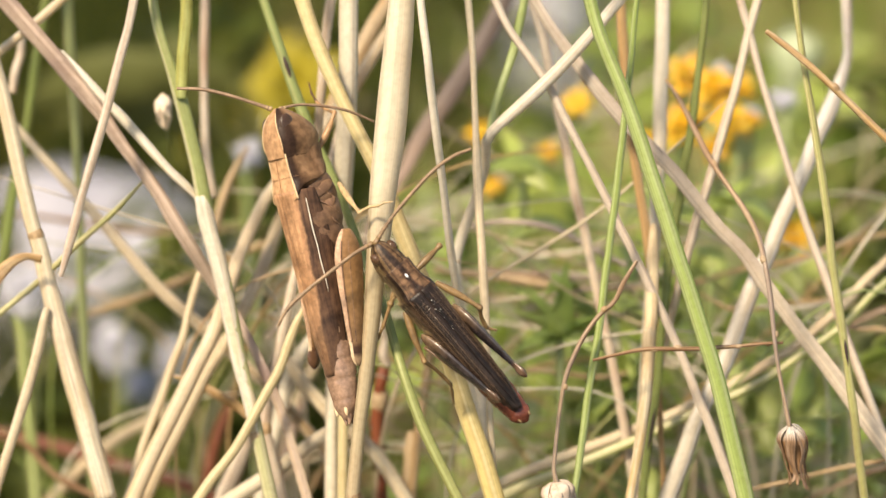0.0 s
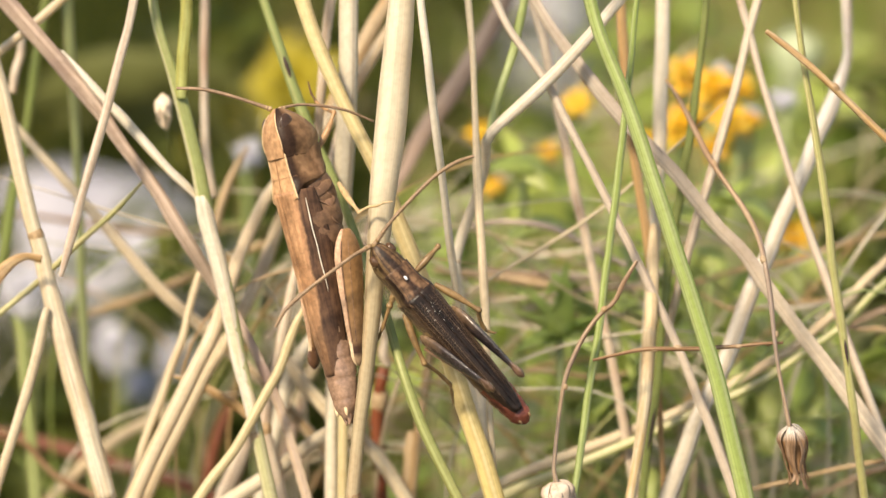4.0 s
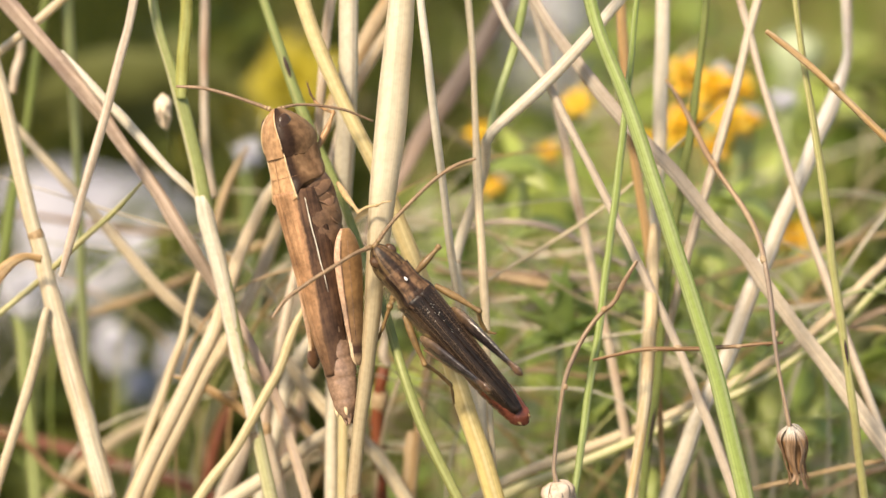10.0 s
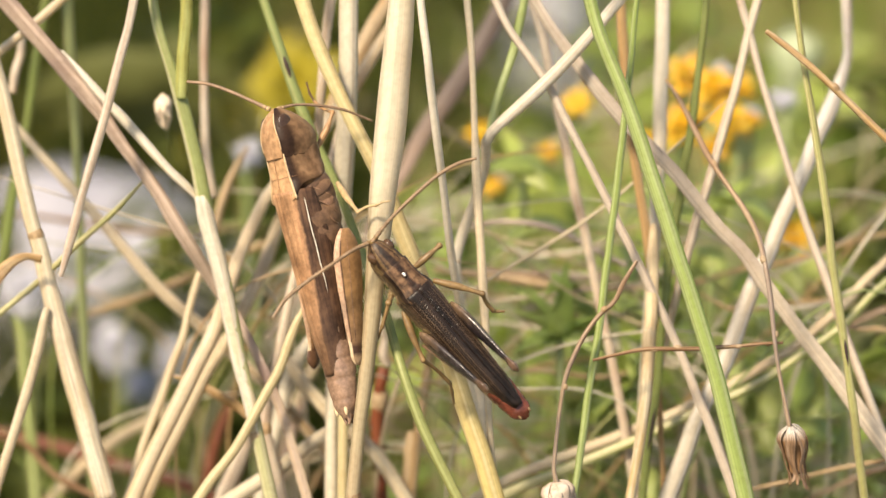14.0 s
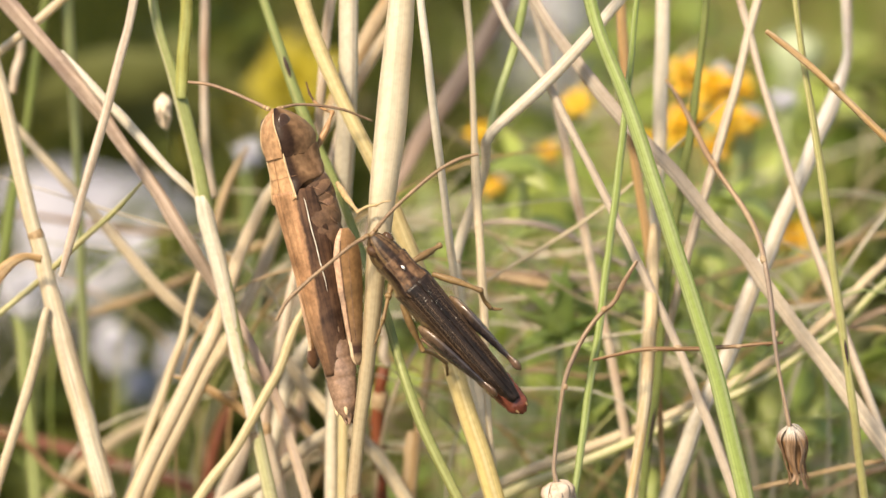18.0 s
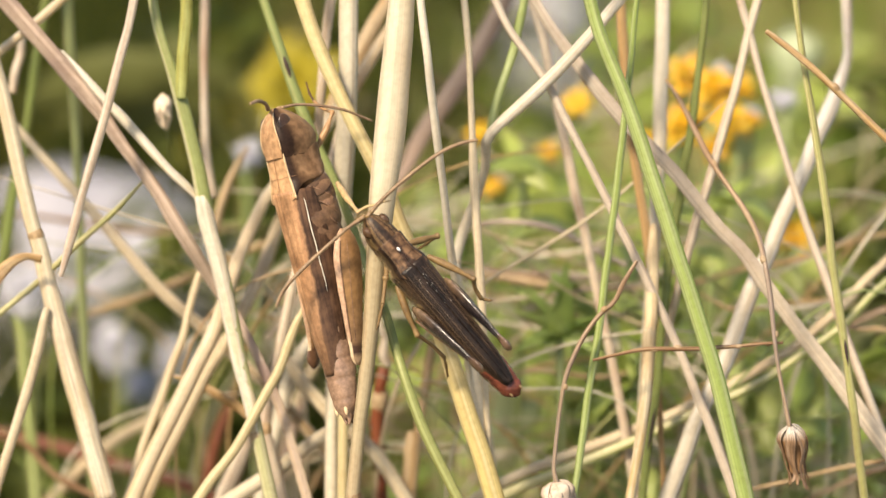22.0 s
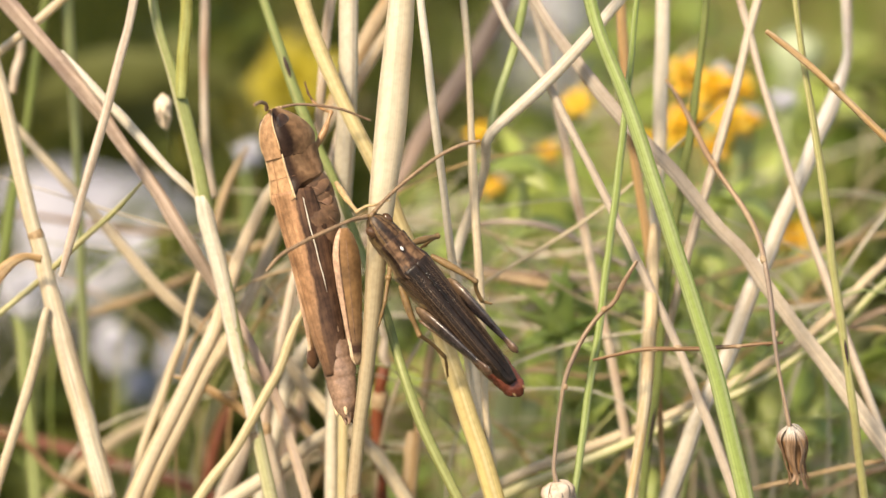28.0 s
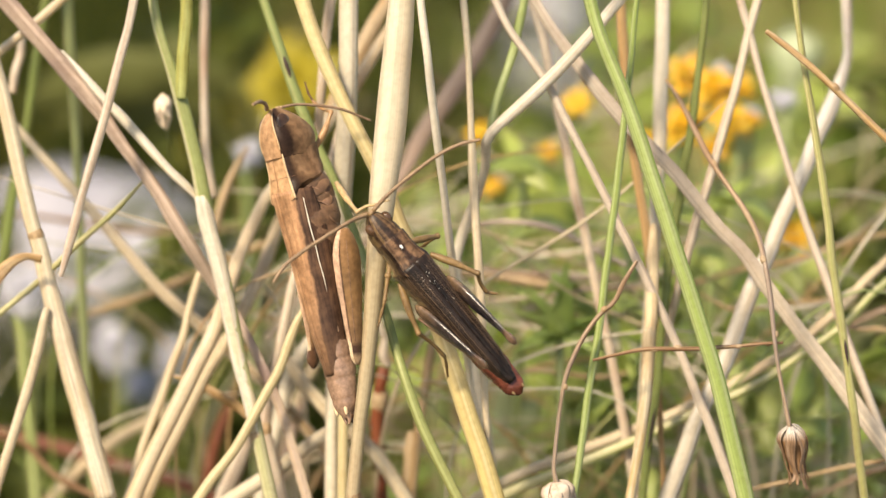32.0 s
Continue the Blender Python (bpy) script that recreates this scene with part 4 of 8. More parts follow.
stem('dry_straw', TAN, [(-15.03, 25.27, 120.11), (-16.56, 24.46, 117.61), (-17.43, 23.51, 114.7), (-18, 22.7, 112.21)], [0.35, 0.61, 0.70, 0.61])
stem('dead_weed', TAN, [(-28.7, 30.67, 104.37), (-23.72, 31.23, 106.09), (-18.29, 31.93, 108.25), (-14.21, 32.49, 109.97)], [0.45, 0.63, 0.72, 0.63])
stem('dead_weed', ROSE, [(2.91, 25.17, 110.1), (7.77, 25.06, 109.77), (13.07, 24.98, 109.51), (18.37, 25.15, 110.02)], [0.53, 0.66, 0.66, 0.44])
stem('dead_weed', PALE, [(6.32, 28, 105.86), (10.12, 28.25, 106.63), (14.15, 28, 105.86), (17.74, 28.11, 106.2)], [0.36, 0.63, 0.67, 0.36])
stem('dead_weed', PALE, [(9.47, 21.78, 106.14), (12.98, 21.49, 105.23), (16.05, 21.05, 103.89), (18.24, 20.94, 103.56)], [0.26, 0.48, 0.44, 0.26])
stem('dead_weed', TAN, [(5.03, 17.96, 104.08), (7.64, 18.05, 104.37), (11.11, 17.88, 103.84), (14.14, 17.99, 104.17)], [0.22, 0.35, 0.39, 0.26])
stem('dead_weed', PALE, [(4.27, 27.73, 111.5), (6.94, 27.43, 110.57), (10.05, 27.48, 110.74), (14.06, 27.87, 111.93)], [0.27, 0.49, 0.53, 0.31])
stem('dead_weed', TAN, [(-0.86, 15.00, 107.98), (-1.11, 14.40, 106.38), (-1.45, 13.80, 104.32), (-1.80, 13.20, 102.04), (-0.62, 6.20, 55.00), (0.56, 2.20, -3.00)], [0.56, 0.68, 0.73, 0.73, 0.73, 0.73])
stem('dry_straw', ROSE, [(-31.71, 22.00, 129.88), (-31.94, 21.40, 128.80), (-32.17, 20.80, 127.64), (-32.59, 20.20, 125.82)], [0.51, 0.64, 0.68, 0.64])
stem('dry_straw', ROSE, [(-14.45, 13.00, 101.66), (-14.95, 12.40, 100.52), (-15.63, 11.80, 98.92), (-16.40, 11.20, 97.32), (-16.81, 10.60, 96.19), (-14.13, 3.60, 55.00), (-11.45, -0.40, -3.00)], [0.51, 1.03, 1.28, 1.37, 1.37, 1.37, 1.37])


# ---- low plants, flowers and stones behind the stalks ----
# brightened leaf colour: sunlight painted in, as the stalks shade these leaves
LIT_LEAF = leaf_mat("leaf green brightened as in sun", (0.34, 0.48, 0.09), (0.58, 0.65, 0.24), 0.55)
# darkened leaf colour: carries the shade of the gaps and the left side
SHADE_GREEN = leaf_mat("leaf green with shade in its colour", (0.036, 0.058, 0.008), (0.076, 0.088, 0.014), 0.25, 0.6, 0.15)
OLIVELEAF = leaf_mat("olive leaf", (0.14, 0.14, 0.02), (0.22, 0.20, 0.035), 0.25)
# paler twin of the dark leaves, coloured as softly lit
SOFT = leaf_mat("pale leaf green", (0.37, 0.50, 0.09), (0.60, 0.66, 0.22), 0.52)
# lighter still, to look sunlit close behind the shading stalks
LIT_FRESH = leaf_mat("yellow green leaf brightened as in sun", (0.42, 0.53, 0.13), (0.64, 0.69, 0.30), 0.5)
PETAL = leaf_mat("orange yellow petal", (0.85, 0.46, 0.03), (0.88, 0.60, 0.06), 0.35)
LEMON = leaf_mat("lemon yellow petal", (0.40, 0.345, 0.035), (0.46, 0.38, 0.05), 0.3)
WHITE = leaf_mat("white petal", (0.50, 0.51, 0.575), (0.43, 0.435, 0.49), 0.15)
FADING = leaf_mat("fading grass blade", (0.56, 0.57, 0.21), (0.72, 0.66, 0.34), 0.5)
MINT = leaf_mat("pale mint leaf", (0.42, 0.50, 0.28), (0.5, 0.57, 0.36), 0.4)
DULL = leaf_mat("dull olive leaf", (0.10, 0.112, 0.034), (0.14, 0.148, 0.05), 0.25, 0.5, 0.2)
LITTER = leaf_mat("dry litter", (0.40, 0.29, 0.15), (0.58, 0.46, 0.26), 0.2)
ROCK = skin_mat("pale limestone", (0.36, 0.36, 0.405), (0.25, 0.245, 0.275), 0.85, 40.0, 0.6, 0.5)


def blade_shape(length, width, bend=0.3, fold=0.2, n=7, point=1.0):
    """A leaf along +x that rises and droops: thin but closed, with a fold down the middle."""
    verts, faces = [], []
    for i in range(n + 1):
        s = i / n
        w = width / 2 * max(0.03, math.sin(math.pi * min(1, 0.06 + 0.94 * s) ** (0.75 * point)))
        x, z = length * s * (1 - 0.25 * bend * s), length * bend * (s - s * s * 1.4)
        for y, dz in ((-w, fold * w), (0, 0), (w, fold * w)):
            verts.append((x, y, z + dz))
        for y, dz in ((-w * 0.97, fold * w), (0, 0), (w * 0.97, fold * w)):
            verts.append((x, y, z + dz - 0.12))
    for i in range(n):
        a, b = i * 6, i * 6 + 6
        faces += [(a, a + 1, b + 1, b), (a + 1, a + 2, b + 2, b + 1), (a + 4, a + 3, b + 3, b + 4), (a + 5, a + 4, b + 4, b + 5), (a + 3, a, b, b + 3), (a + 2, a + 5, b + 5, b + 2)]
    return verts, faces


def leaf_set(name, mat, length, width, k=4, **shape):
    rnd = random.Random(len(name) + int(length * 10))
    return [mesh_of(name, *blade_shape(length * rnd.uniform(.75, 1.2), width * rnd.uniform(.75, 1.2), rnd.uniform(.05, .5), rnd.uniform(.05, .35), **shape), mat) for _ in range(k)]


def herb(name, label, top, meshes, count, spread, height, seed, category="herb", leaf="leaf", group="", stalk=OLIVE, lean=(0, 4)):
    """A small herb: a stalk from the soil to top with leaves set round its upper part."""
    rnd = random.Random(seed)
    tx, ty, tz = top
    plant = tagged(new(name), label, category, group)
    plant.location = Vector((tx + lean[0], ty + lean[1], 0)) * MM
    v, f, uv = tube([(-lean[0], -lean[1], tz), (-lean[0] * .6, -lean[1] * .4, tz * .6), (0, 0, -2)], [.5, .9, 1.1], 8, 16, rough=.4, seed=seed)
    part("stalk", mesh_of("stalk", v, f, stalk, uvs=uv), plant)
    for i in range(count):
        u = rnd.random()
        p = (-lean[0] + rnd.gauss(0, spread * .4), -lean[1] + rnd.gauss(0, spread * .4), tz - height * u)
        part(leaf, rnd.choice(meshes), plant, at=pose(p[0] * MM, p[1] * MM, p[2] * MM, rnd.uniform(-35, 35), rnd.uniform(-50, 35), rnd.uniform(0, 360)))
    return plant


def blossom(name, label, at, mat, size, petals, seed, layers=2, face=(0, -0.6, 0.8), category="flower", group="", root=(0, 8)):
    """A flower head of cupped petals on a stalk from the soil."""
    rnd = random.Random(seed)
    x, y, z = at
    thing = tagged(new(name), label, category, group)
    thing.location = Vector((x + root[0], y + root[1], 0)) * MM
    c = (-root[0], -root[1], z)
    v, f, uv = tube([c, (c[0] * .5, c[1] * .4, z * .55), (0, 0, -2)], [.7, .8, 1.0], 8, 16, rough=.3, seed=seed)
    part("stalk", mesh_of("stalk", v, f, GREEN, uvs=uv), thing)
    q = Vector(face).to_track_quat("Z", "Y")
    kinds = [mesh_of("petal", *blade_shape(size * .55 * g, size * .36 * g, b, .25, 6), mat) for g, b in ((1, .5), (.85, .7), (1.1, .3))]
    for i in range(petals):
        lay = i % layers
        m = Matrix.Translation(Vector(c) * MM) @ q.to_matrix().to_4x4() @ pose(0, 0, lay * size * .05 * MM, 0, -12 - 26 * lay + rnd.uniform(-12, 12), 360 * i / petals * 1.0 + rnd.uniform(-14, 14) + 40 * lay)
        part("petal", rnd.choice(kinds), thing, at=m)
    v, f = ellipsoid((0, 0, 0), (size * .12, size * .14, size * .14), 10, 8)
    part("centre", mesh_of("centre", v, f, LEMON if mat is WHITE else mat), thing, at=Matrix.Translation(Vector(c) * MM) @ q.to_matrix().to_4x4())
    return thing


def boulder(at, size, seed, label):
    """A weathered rounded stone resting in the soil."""
    v, f = ellipsoid((0, 0, 0), (1, 1, 1), 40, 26)
    out = []
    for p in v:
        d = Vector(p)
        g = 1 + .22 * noise.noise(d * 1.3 + Vector((seed, 0, 0))) + .08 * noise.noise(d * 4 + Vector((0, seed, 0))) + .03 * noise.noise(d * 11)
        out.append((d.x * size[0] * g, d.y * size[1] * g, max(d.z * size[2] * g, -at[2] - 6)))
    ob = new("stone", mesh_of("stone", out, f, ROCK))
    ob.location = Vector(at) * MM
    return tagged(ob, label, "stone", "pale stones in the soil")


# pale stones
boulder((-43.5, 205, 17), (27, 22, 49), 1.7, "large pale grey limestone rock half hidden by grass")
boulder((-16, 245, 4), (18, 20, 30), 4.1, "pale grey limestone rock behind the grass")
boulder((17.5, 330, 24), (8.5, 14, 62), 8.3, "tall pale limestone rock far behind the stalks")

# flowers
blossom("yellow_flower", "blurred lemon yellow flower head with broad petals", (-15.2, 119.77, 98.4), LEMON, 12.5, 30, 1, 3, (0, -0.85, 0.5))
blossom("yellow_flower", "dull yellow flower head in the shade", (-26.13, 146.5, 85.47), LEMON, 7, 16, 2, 3)
for n, (at, size) in enumerate([((22.68, 49.62, 117.4), 5.0), ((24.32, 46.9, 115.47), 4.6), ((20.72, 53.93, 117.69), 4.2), ((20.25, 50.64, 114.04), 4.6), ((23.12, 50.2, 112.68), 3.6), ((25.55, 55.48, 116.02), 3.2)]):
    blossom("orange_flower", "orange yellow pea-like flower in a cluster", at, PETAL, size, 14, 20 + n, 3, group="orange flower cluster")
for n, (at, size) in enumerate([((11.44, 53.21, 115.5), 3.2), ((3.10, 54.44, 112.54), 2.4), ((4.2, 49.12, 109.36), 2.2), ((30.25, 53.58, 103.67), 4.0), ((9.08, 59.59, 109.25), 2.6), ((18.06, 59.9, 110.19), 2.6)]):
    blossom("orange_flower", "small orange yellow flower among green leaves", at, PETAL, size, 12, 40 + n, 2, group="single orange flowers")
for n, (at, size) in enumerate([((-31.57, 87.28, 81.21), 5.4), ((-29.69, 90.79, 75.83), 4.6), ((-17.08, 61.44, 108.44), 3.2), ((-40.92, 93.75, 84.92), 5.0), ((-26.72, 96.39, 76.88), 4.4)]):
    blossom("white_flower", "small white daisy-like flower in the shade", at, WHITE, size, 18, 60 + n, 3, group="white flowers")

# leafy herbs: sunlight put into the leaf colour, brightest where sun should reach
BRIGHT = leaf_set("leaf", LIT_LEAF, 7.5, 3.0)
NEAR = leaf_set("leaf", LIT_FRESH, 5.5, 1.9, 6, point=1.2)
BROAD = leaf_set("leaf", SOFT, 9.0, 4.2)
DARK = leaf_set("leaf", SHADE_GREEN, 11.0, 4.6)
NEEDLE = leaf_set("leaf", LIT_LEAF, 11.0, 1.1)
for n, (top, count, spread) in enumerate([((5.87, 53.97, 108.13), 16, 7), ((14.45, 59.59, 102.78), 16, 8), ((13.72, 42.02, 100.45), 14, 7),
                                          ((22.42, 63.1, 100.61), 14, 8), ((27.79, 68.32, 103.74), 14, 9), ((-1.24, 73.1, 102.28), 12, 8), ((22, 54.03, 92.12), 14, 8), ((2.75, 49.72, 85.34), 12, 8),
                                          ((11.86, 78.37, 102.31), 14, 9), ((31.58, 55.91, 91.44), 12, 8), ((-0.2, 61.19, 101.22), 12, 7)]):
    herb("green_herb", "small-leaved herb, its green brightened as if in sun", top, BRIGHT if n % 3 else NEEDLE, count - 4, spread, 16, 100 + n, group="sunlit herbs", stalk=GREEN)
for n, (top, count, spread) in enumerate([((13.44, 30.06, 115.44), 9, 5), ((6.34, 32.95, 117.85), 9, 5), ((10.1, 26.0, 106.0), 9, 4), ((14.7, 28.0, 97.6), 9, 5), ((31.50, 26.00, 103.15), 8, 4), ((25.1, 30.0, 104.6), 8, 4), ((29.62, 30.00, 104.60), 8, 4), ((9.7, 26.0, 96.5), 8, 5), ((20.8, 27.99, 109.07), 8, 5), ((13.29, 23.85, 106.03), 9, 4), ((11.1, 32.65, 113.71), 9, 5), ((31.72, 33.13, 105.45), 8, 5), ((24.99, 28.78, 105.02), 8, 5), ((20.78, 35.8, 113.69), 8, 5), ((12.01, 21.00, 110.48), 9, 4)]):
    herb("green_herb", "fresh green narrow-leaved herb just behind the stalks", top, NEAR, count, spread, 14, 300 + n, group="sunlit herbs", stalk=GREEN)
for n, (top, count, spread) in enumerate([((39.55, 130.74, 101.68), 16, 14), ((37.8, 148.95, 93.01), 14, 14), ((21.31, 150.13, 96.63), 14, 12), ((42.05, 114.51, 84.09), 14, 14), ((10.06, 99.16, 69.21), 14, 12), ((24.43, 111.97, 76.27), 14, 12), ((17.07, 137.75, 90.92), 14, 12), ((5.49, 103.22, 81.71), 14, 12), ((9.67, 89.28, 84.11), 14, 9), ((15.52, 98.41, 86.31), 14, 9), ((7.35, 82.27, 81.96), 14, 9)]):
    herb("pale_herb", "broad-leaved herb, soft light put into its pale green", top, BROAD, count + 8, spread, 30, 140 + n, group="pale herbs", stalk=GREEN)
# herbs for the dark gaps: their shade lies in the leaf colour
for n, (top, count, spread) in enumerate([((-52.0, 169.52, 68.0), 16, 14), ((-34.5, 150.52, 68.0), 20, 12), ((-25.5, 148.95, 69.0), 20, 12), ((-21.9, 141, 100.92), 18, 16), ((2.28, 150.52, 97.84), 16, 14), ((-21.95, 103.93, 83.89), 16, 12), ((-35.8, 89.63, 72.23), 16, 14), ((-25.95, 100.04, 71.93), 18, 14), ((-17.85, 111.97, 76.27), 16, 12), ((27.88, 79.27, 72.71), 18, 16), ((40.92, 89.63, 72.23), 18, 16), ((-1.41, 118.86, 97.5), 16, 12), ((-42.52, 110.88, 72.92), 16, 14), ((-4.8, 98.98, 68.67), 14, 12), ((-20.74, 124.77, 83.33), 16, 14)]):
    herb("shaded_herb", "broad-leaved herb, shade put into its dark green leaves", top, DARK, count + 10, spread, 34, 180 + n, group="shaded herbs")


def long_leaf(name, label, mat, leaves, group=""):
    """A plant of a few long arching leaves: each from tip to foot, with its width."""
    tip, foot, _ = leaves[0]
    plant = tagged(new(name), label, "herb", group)
    root = Vector((foot[0], foot[1] + 4, 0))
    plant.location = root * MM
    for tip, foot, w in leaves:
        a, b = Vector(tip) - root, Vector(foot) - root
        mid = a * .5 + b * .5 + Vector((0, -2, 1.5))
        v, f, uv = tube([a, mid, b, (b.x * .4, b.y * .4, b.z * .4), (0, 0, -2)], [w * .08, w, w * .5, w * .16, w * .14], 10, 30, flat=.14, fold=.12)
        part("leaf", mesh_of("leaf", v, f, mat, uvs=uv), plant)
    return plant


long_leaf("broad_leaf_herb", "bright green long-leaved herb behind the stalks", SOFT, [((4.7, 46.0, 115.7), (10.2, 44.0, 105.5), 3.6), ((10.8, 50.0, 110.8), (9.6, 46.0, 104.6), 2.6), ((5.8, 50.0, 109.3), (7.2, 48.0, 102.9), 2.8)], "long-leaved herbs")
long_leaf("broad_leaf_herb", "dull olive long-leaved herb at the left", DULL, [((-43.2, 110.0, 99.4), (-25.0, 105.0, 104.3), 6.5), ((-40.4, 115.0, 95.9), (-26.1, 110.0, 97.9), 5.5), ((-29.5, 120.0, 104.5), (-24.6, 115.0, 98.0), 6)], "long-leaved herbs")
long_leaf("broad_leaf_herb", "fresh green long-leaved herb among dry straw", LIT_LEAF, [((21.0, 38.0, 108.7), (18.7, 36.0, 104.5), 2.2), ((15.7, 42.0, 111.8), (16.6, 40.0, 105.6), 2.0), ((25.4, 40.0, 105.6), (23.6, 38.0, 99.9), 2.4)], "long-leaved herbs")
long_leaf("broad_leaf_herb", "pale mint green leaves in the sun", MINT, [((33.3, 95.0, 111.8), (33.5, 92.0, 107.8), 5.0), ((36.3, 100.0, 109.7), (33.8, 96.0, 106.2), 4.5)], "long-leaved herbs")
long_leaf("broad_leaf_herb", "pale grey green leaves beside the male", MINT, [((2.43, 44.00, 97.75), (5.04, 42.00, 91.90), 3.4), ((6.79, 47.00, 94.65), (4.60, 44.00, 89.62), 3.0), ((8.47, 46.00, 91.94), (5.55, 43.00, 88.46), 2.6)], "long-leaved herbs")
for n, (at, size) in enumerate([((28.8, 52.0, 116.3), 2.4), ((25.9, 50.0, 115.4), 2.0), ((23.6, 54.0, 118.2), 2.2)]):
    blossom("white_flower", "small white flower beside the orange cluster", at, WHITE, size, 14, 80 + n, 2, group="white flowers")
# more darkened leaves, coloured as shade low down and at the right
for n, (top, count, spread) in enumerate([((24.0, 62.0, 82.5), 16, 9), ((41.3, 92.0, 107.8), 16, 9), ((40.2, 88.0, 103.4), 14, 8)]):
    herb("shaded_herb", "broad-leaved herb, shade put into its dark green leaves", top, DARK, count + 6, spread, 34, 230 + n, group="shaded herbs")


# a young pointed shoot between the stalks
# colour raised to make the shoot look sunlit; it stands in the stalks' shadow
LIT_SHOOT = leaf_mat("shoot green brightened as in sun", (0.42, 0.56, 0.16), (0.54, 0.66, 0.26), 0.55)
shoot = tagged(new("pointed_shoot"), "young green shoot with pointed spreading leaves", "herb")
sx, sy, sz = (8.99, 17.96, 107.3)
shoot.location = (sx * MM, sy * MM, 0)
v, f, uv = tube([(0, 0, sz), (.4, .5, sz * .5), (0, 0, -2)], [.7, .9, 1.0], 8, 14)
part("stalk", mesh_of("stalk", v, f, GREEN, uvs=uv), shoot)
for length, width, rx, ry, rz in ((6.2, 2.0, 90, -86, 0), (4.2, 1.7, 60, -30, 176), (4.0, 1.6, -60, -24, 8), (4.6, 1.6, 80, -55, 160), (4.2, 2.0, 0, -12, 230), (4.4, 1.8, 10, 8, 320), (5.2, 1.5, 40, -50, 170), (4.0, 1.6, -20, 14, 195)):
    part("leaf", mesh_of("leaf", *blade_shape(length, width, .12, .3, 9, 0.55), LIT_SHOOT), shoot, at=pose(0, 0, sz * MM, 0, ry, rz) @ pose(0, 0, 0, rx))


def undergrowth(name, label, mats, count, xs, ys, tall, seed, wide=(1.0, 2.6), clear=None):
    """Uncounted grass and leaves that close the view behind the herbs."""
    rnd = random.Random(seed)
    verts, faces, slots = [], [], []
    for i in range(count):
        x, y = rnd.uniform(*xs), rnd.uniform(*ys)
        if clear and clear[0] < x < clear[1] and clear[2] < y < clear[3]:
            continue
        h = rnd.uniform(*tall)
        a, ln = rnd.uniform(0, 6.283), rnd.uniform(.1, .7)
        w = rnd.uniform(*wide)
        tx, ty = math.cos(a) * ln * h, math.sin(a) * ln * h
        px, py = -math.sin(a) * w / 2, math.cos(a) * w / 2
        o, n = len(verts), 5
        for j in range(n):
            s = j / (n - 1)
            k = (1 - s ** 2) + 0.05
            c = (x + tx * s * s, y + ty * s * s, h * s * (1 - .25 * ln * s) - 1)
            verts += [(c[0] - px * k, c[1] - py * k, c[2]), (c[0] + px * k, c[1] + py * k, c[2]), (c[0], c[1] - .12, c[2] + .12)]
        m = rnd.randrange(len(mats))
        for j in range(n - 1):
            q = o + 3 * j
            faces += [(q, q + 2, q + 5, q + 3), (q + 2, q + 1, q + 4, q + 5), (q + 1, q, q + 3, q + 4)]
            slots += [m] * 3
    return tagged(new(name, mesh_of(name, verts, faces, mats, slots)), label, "grass", kind="stuff")


# left-hand grass takes the shade-dark green, right-hand grass the brightened greens
undergrowth("shaded_grass", "dense grass behind the stalks, shade put into its dark green", [SHADE_GREEN, SHADE_GREEN, SHADE_GREEN, OLIVELEAF], 3200, (-190, 12), (250, 640), (25, 85), 5, (1.5, 4.5))
undergrowth("low_shaded_grass", "low grass before the pale rock, shade put into its dark green", [SHADE_GREEN, SHADE_GREEN, SHADE_GREEN, OLIVELEAF], 4600, (-80, 2), (105, 178), (42, 66), 15, (1.5, 4.0))
undergrowth("fading_grass", "low yellow green grass fading to straw in the sun", [SOFT, SOFT, FADING], 1200, (2, 44), (95, 190), (46, 84), 25, (1.0, 3.0))
undergrowth("sunlit_grass", "dense pale green and straw grass in the sun", [LIT_LEAF, SOFT, SOFT, LITTER], 3000, (8, 200), (190, 640), (20, 80), 6, (1.5, 4.0))
undergrowth("far_grass", "far grass at the edge of the clearing", [SHADE_GREEN, SOFT, LITTER], 3000, (-500, 500), (640, 1300), (40, 150), 7, (3, 9))
undergrowth("meadow_grass", "open meadow of mixed green and dry grass all round", [SHADE_GREEN, SOFT, LITTER, LITTER, OLIVELEAF], 16000, (-2600, 2600), (-2200, 3200), (50, 190), 9, (3, 9), (-230, 230, -460, 660))
undergrowth("near_litter", "fallen dry straw on the soil under the stalks", [LITTER, LITTER, SHADE_GREEN], 900, (-120, 120), (-60, 130), (8, 40), 8, (0.8, 2.0))


# ---- dry seed heads on their stalks ----
PODSKIN = skin_mat("pale pod", (0.78, 0.66, 0.52), (0.6, 0.45, 0.32), 0.6, 500, 0.5)
CHAFF = skin_mat("pale dry capsule", (0.56, 0.465, 0.38), (0.33, 0.235, 0.175), 0.7, 500, 0.85)
HUSK = stalk_mat("dry seed husk", (0.68, 0.63, 0.56), (0.33, 0.21, 0.135), (0.14, 0.075, 0.045), 0.75, 0.6, 0.5, 0.1, (0.08, 0.24))


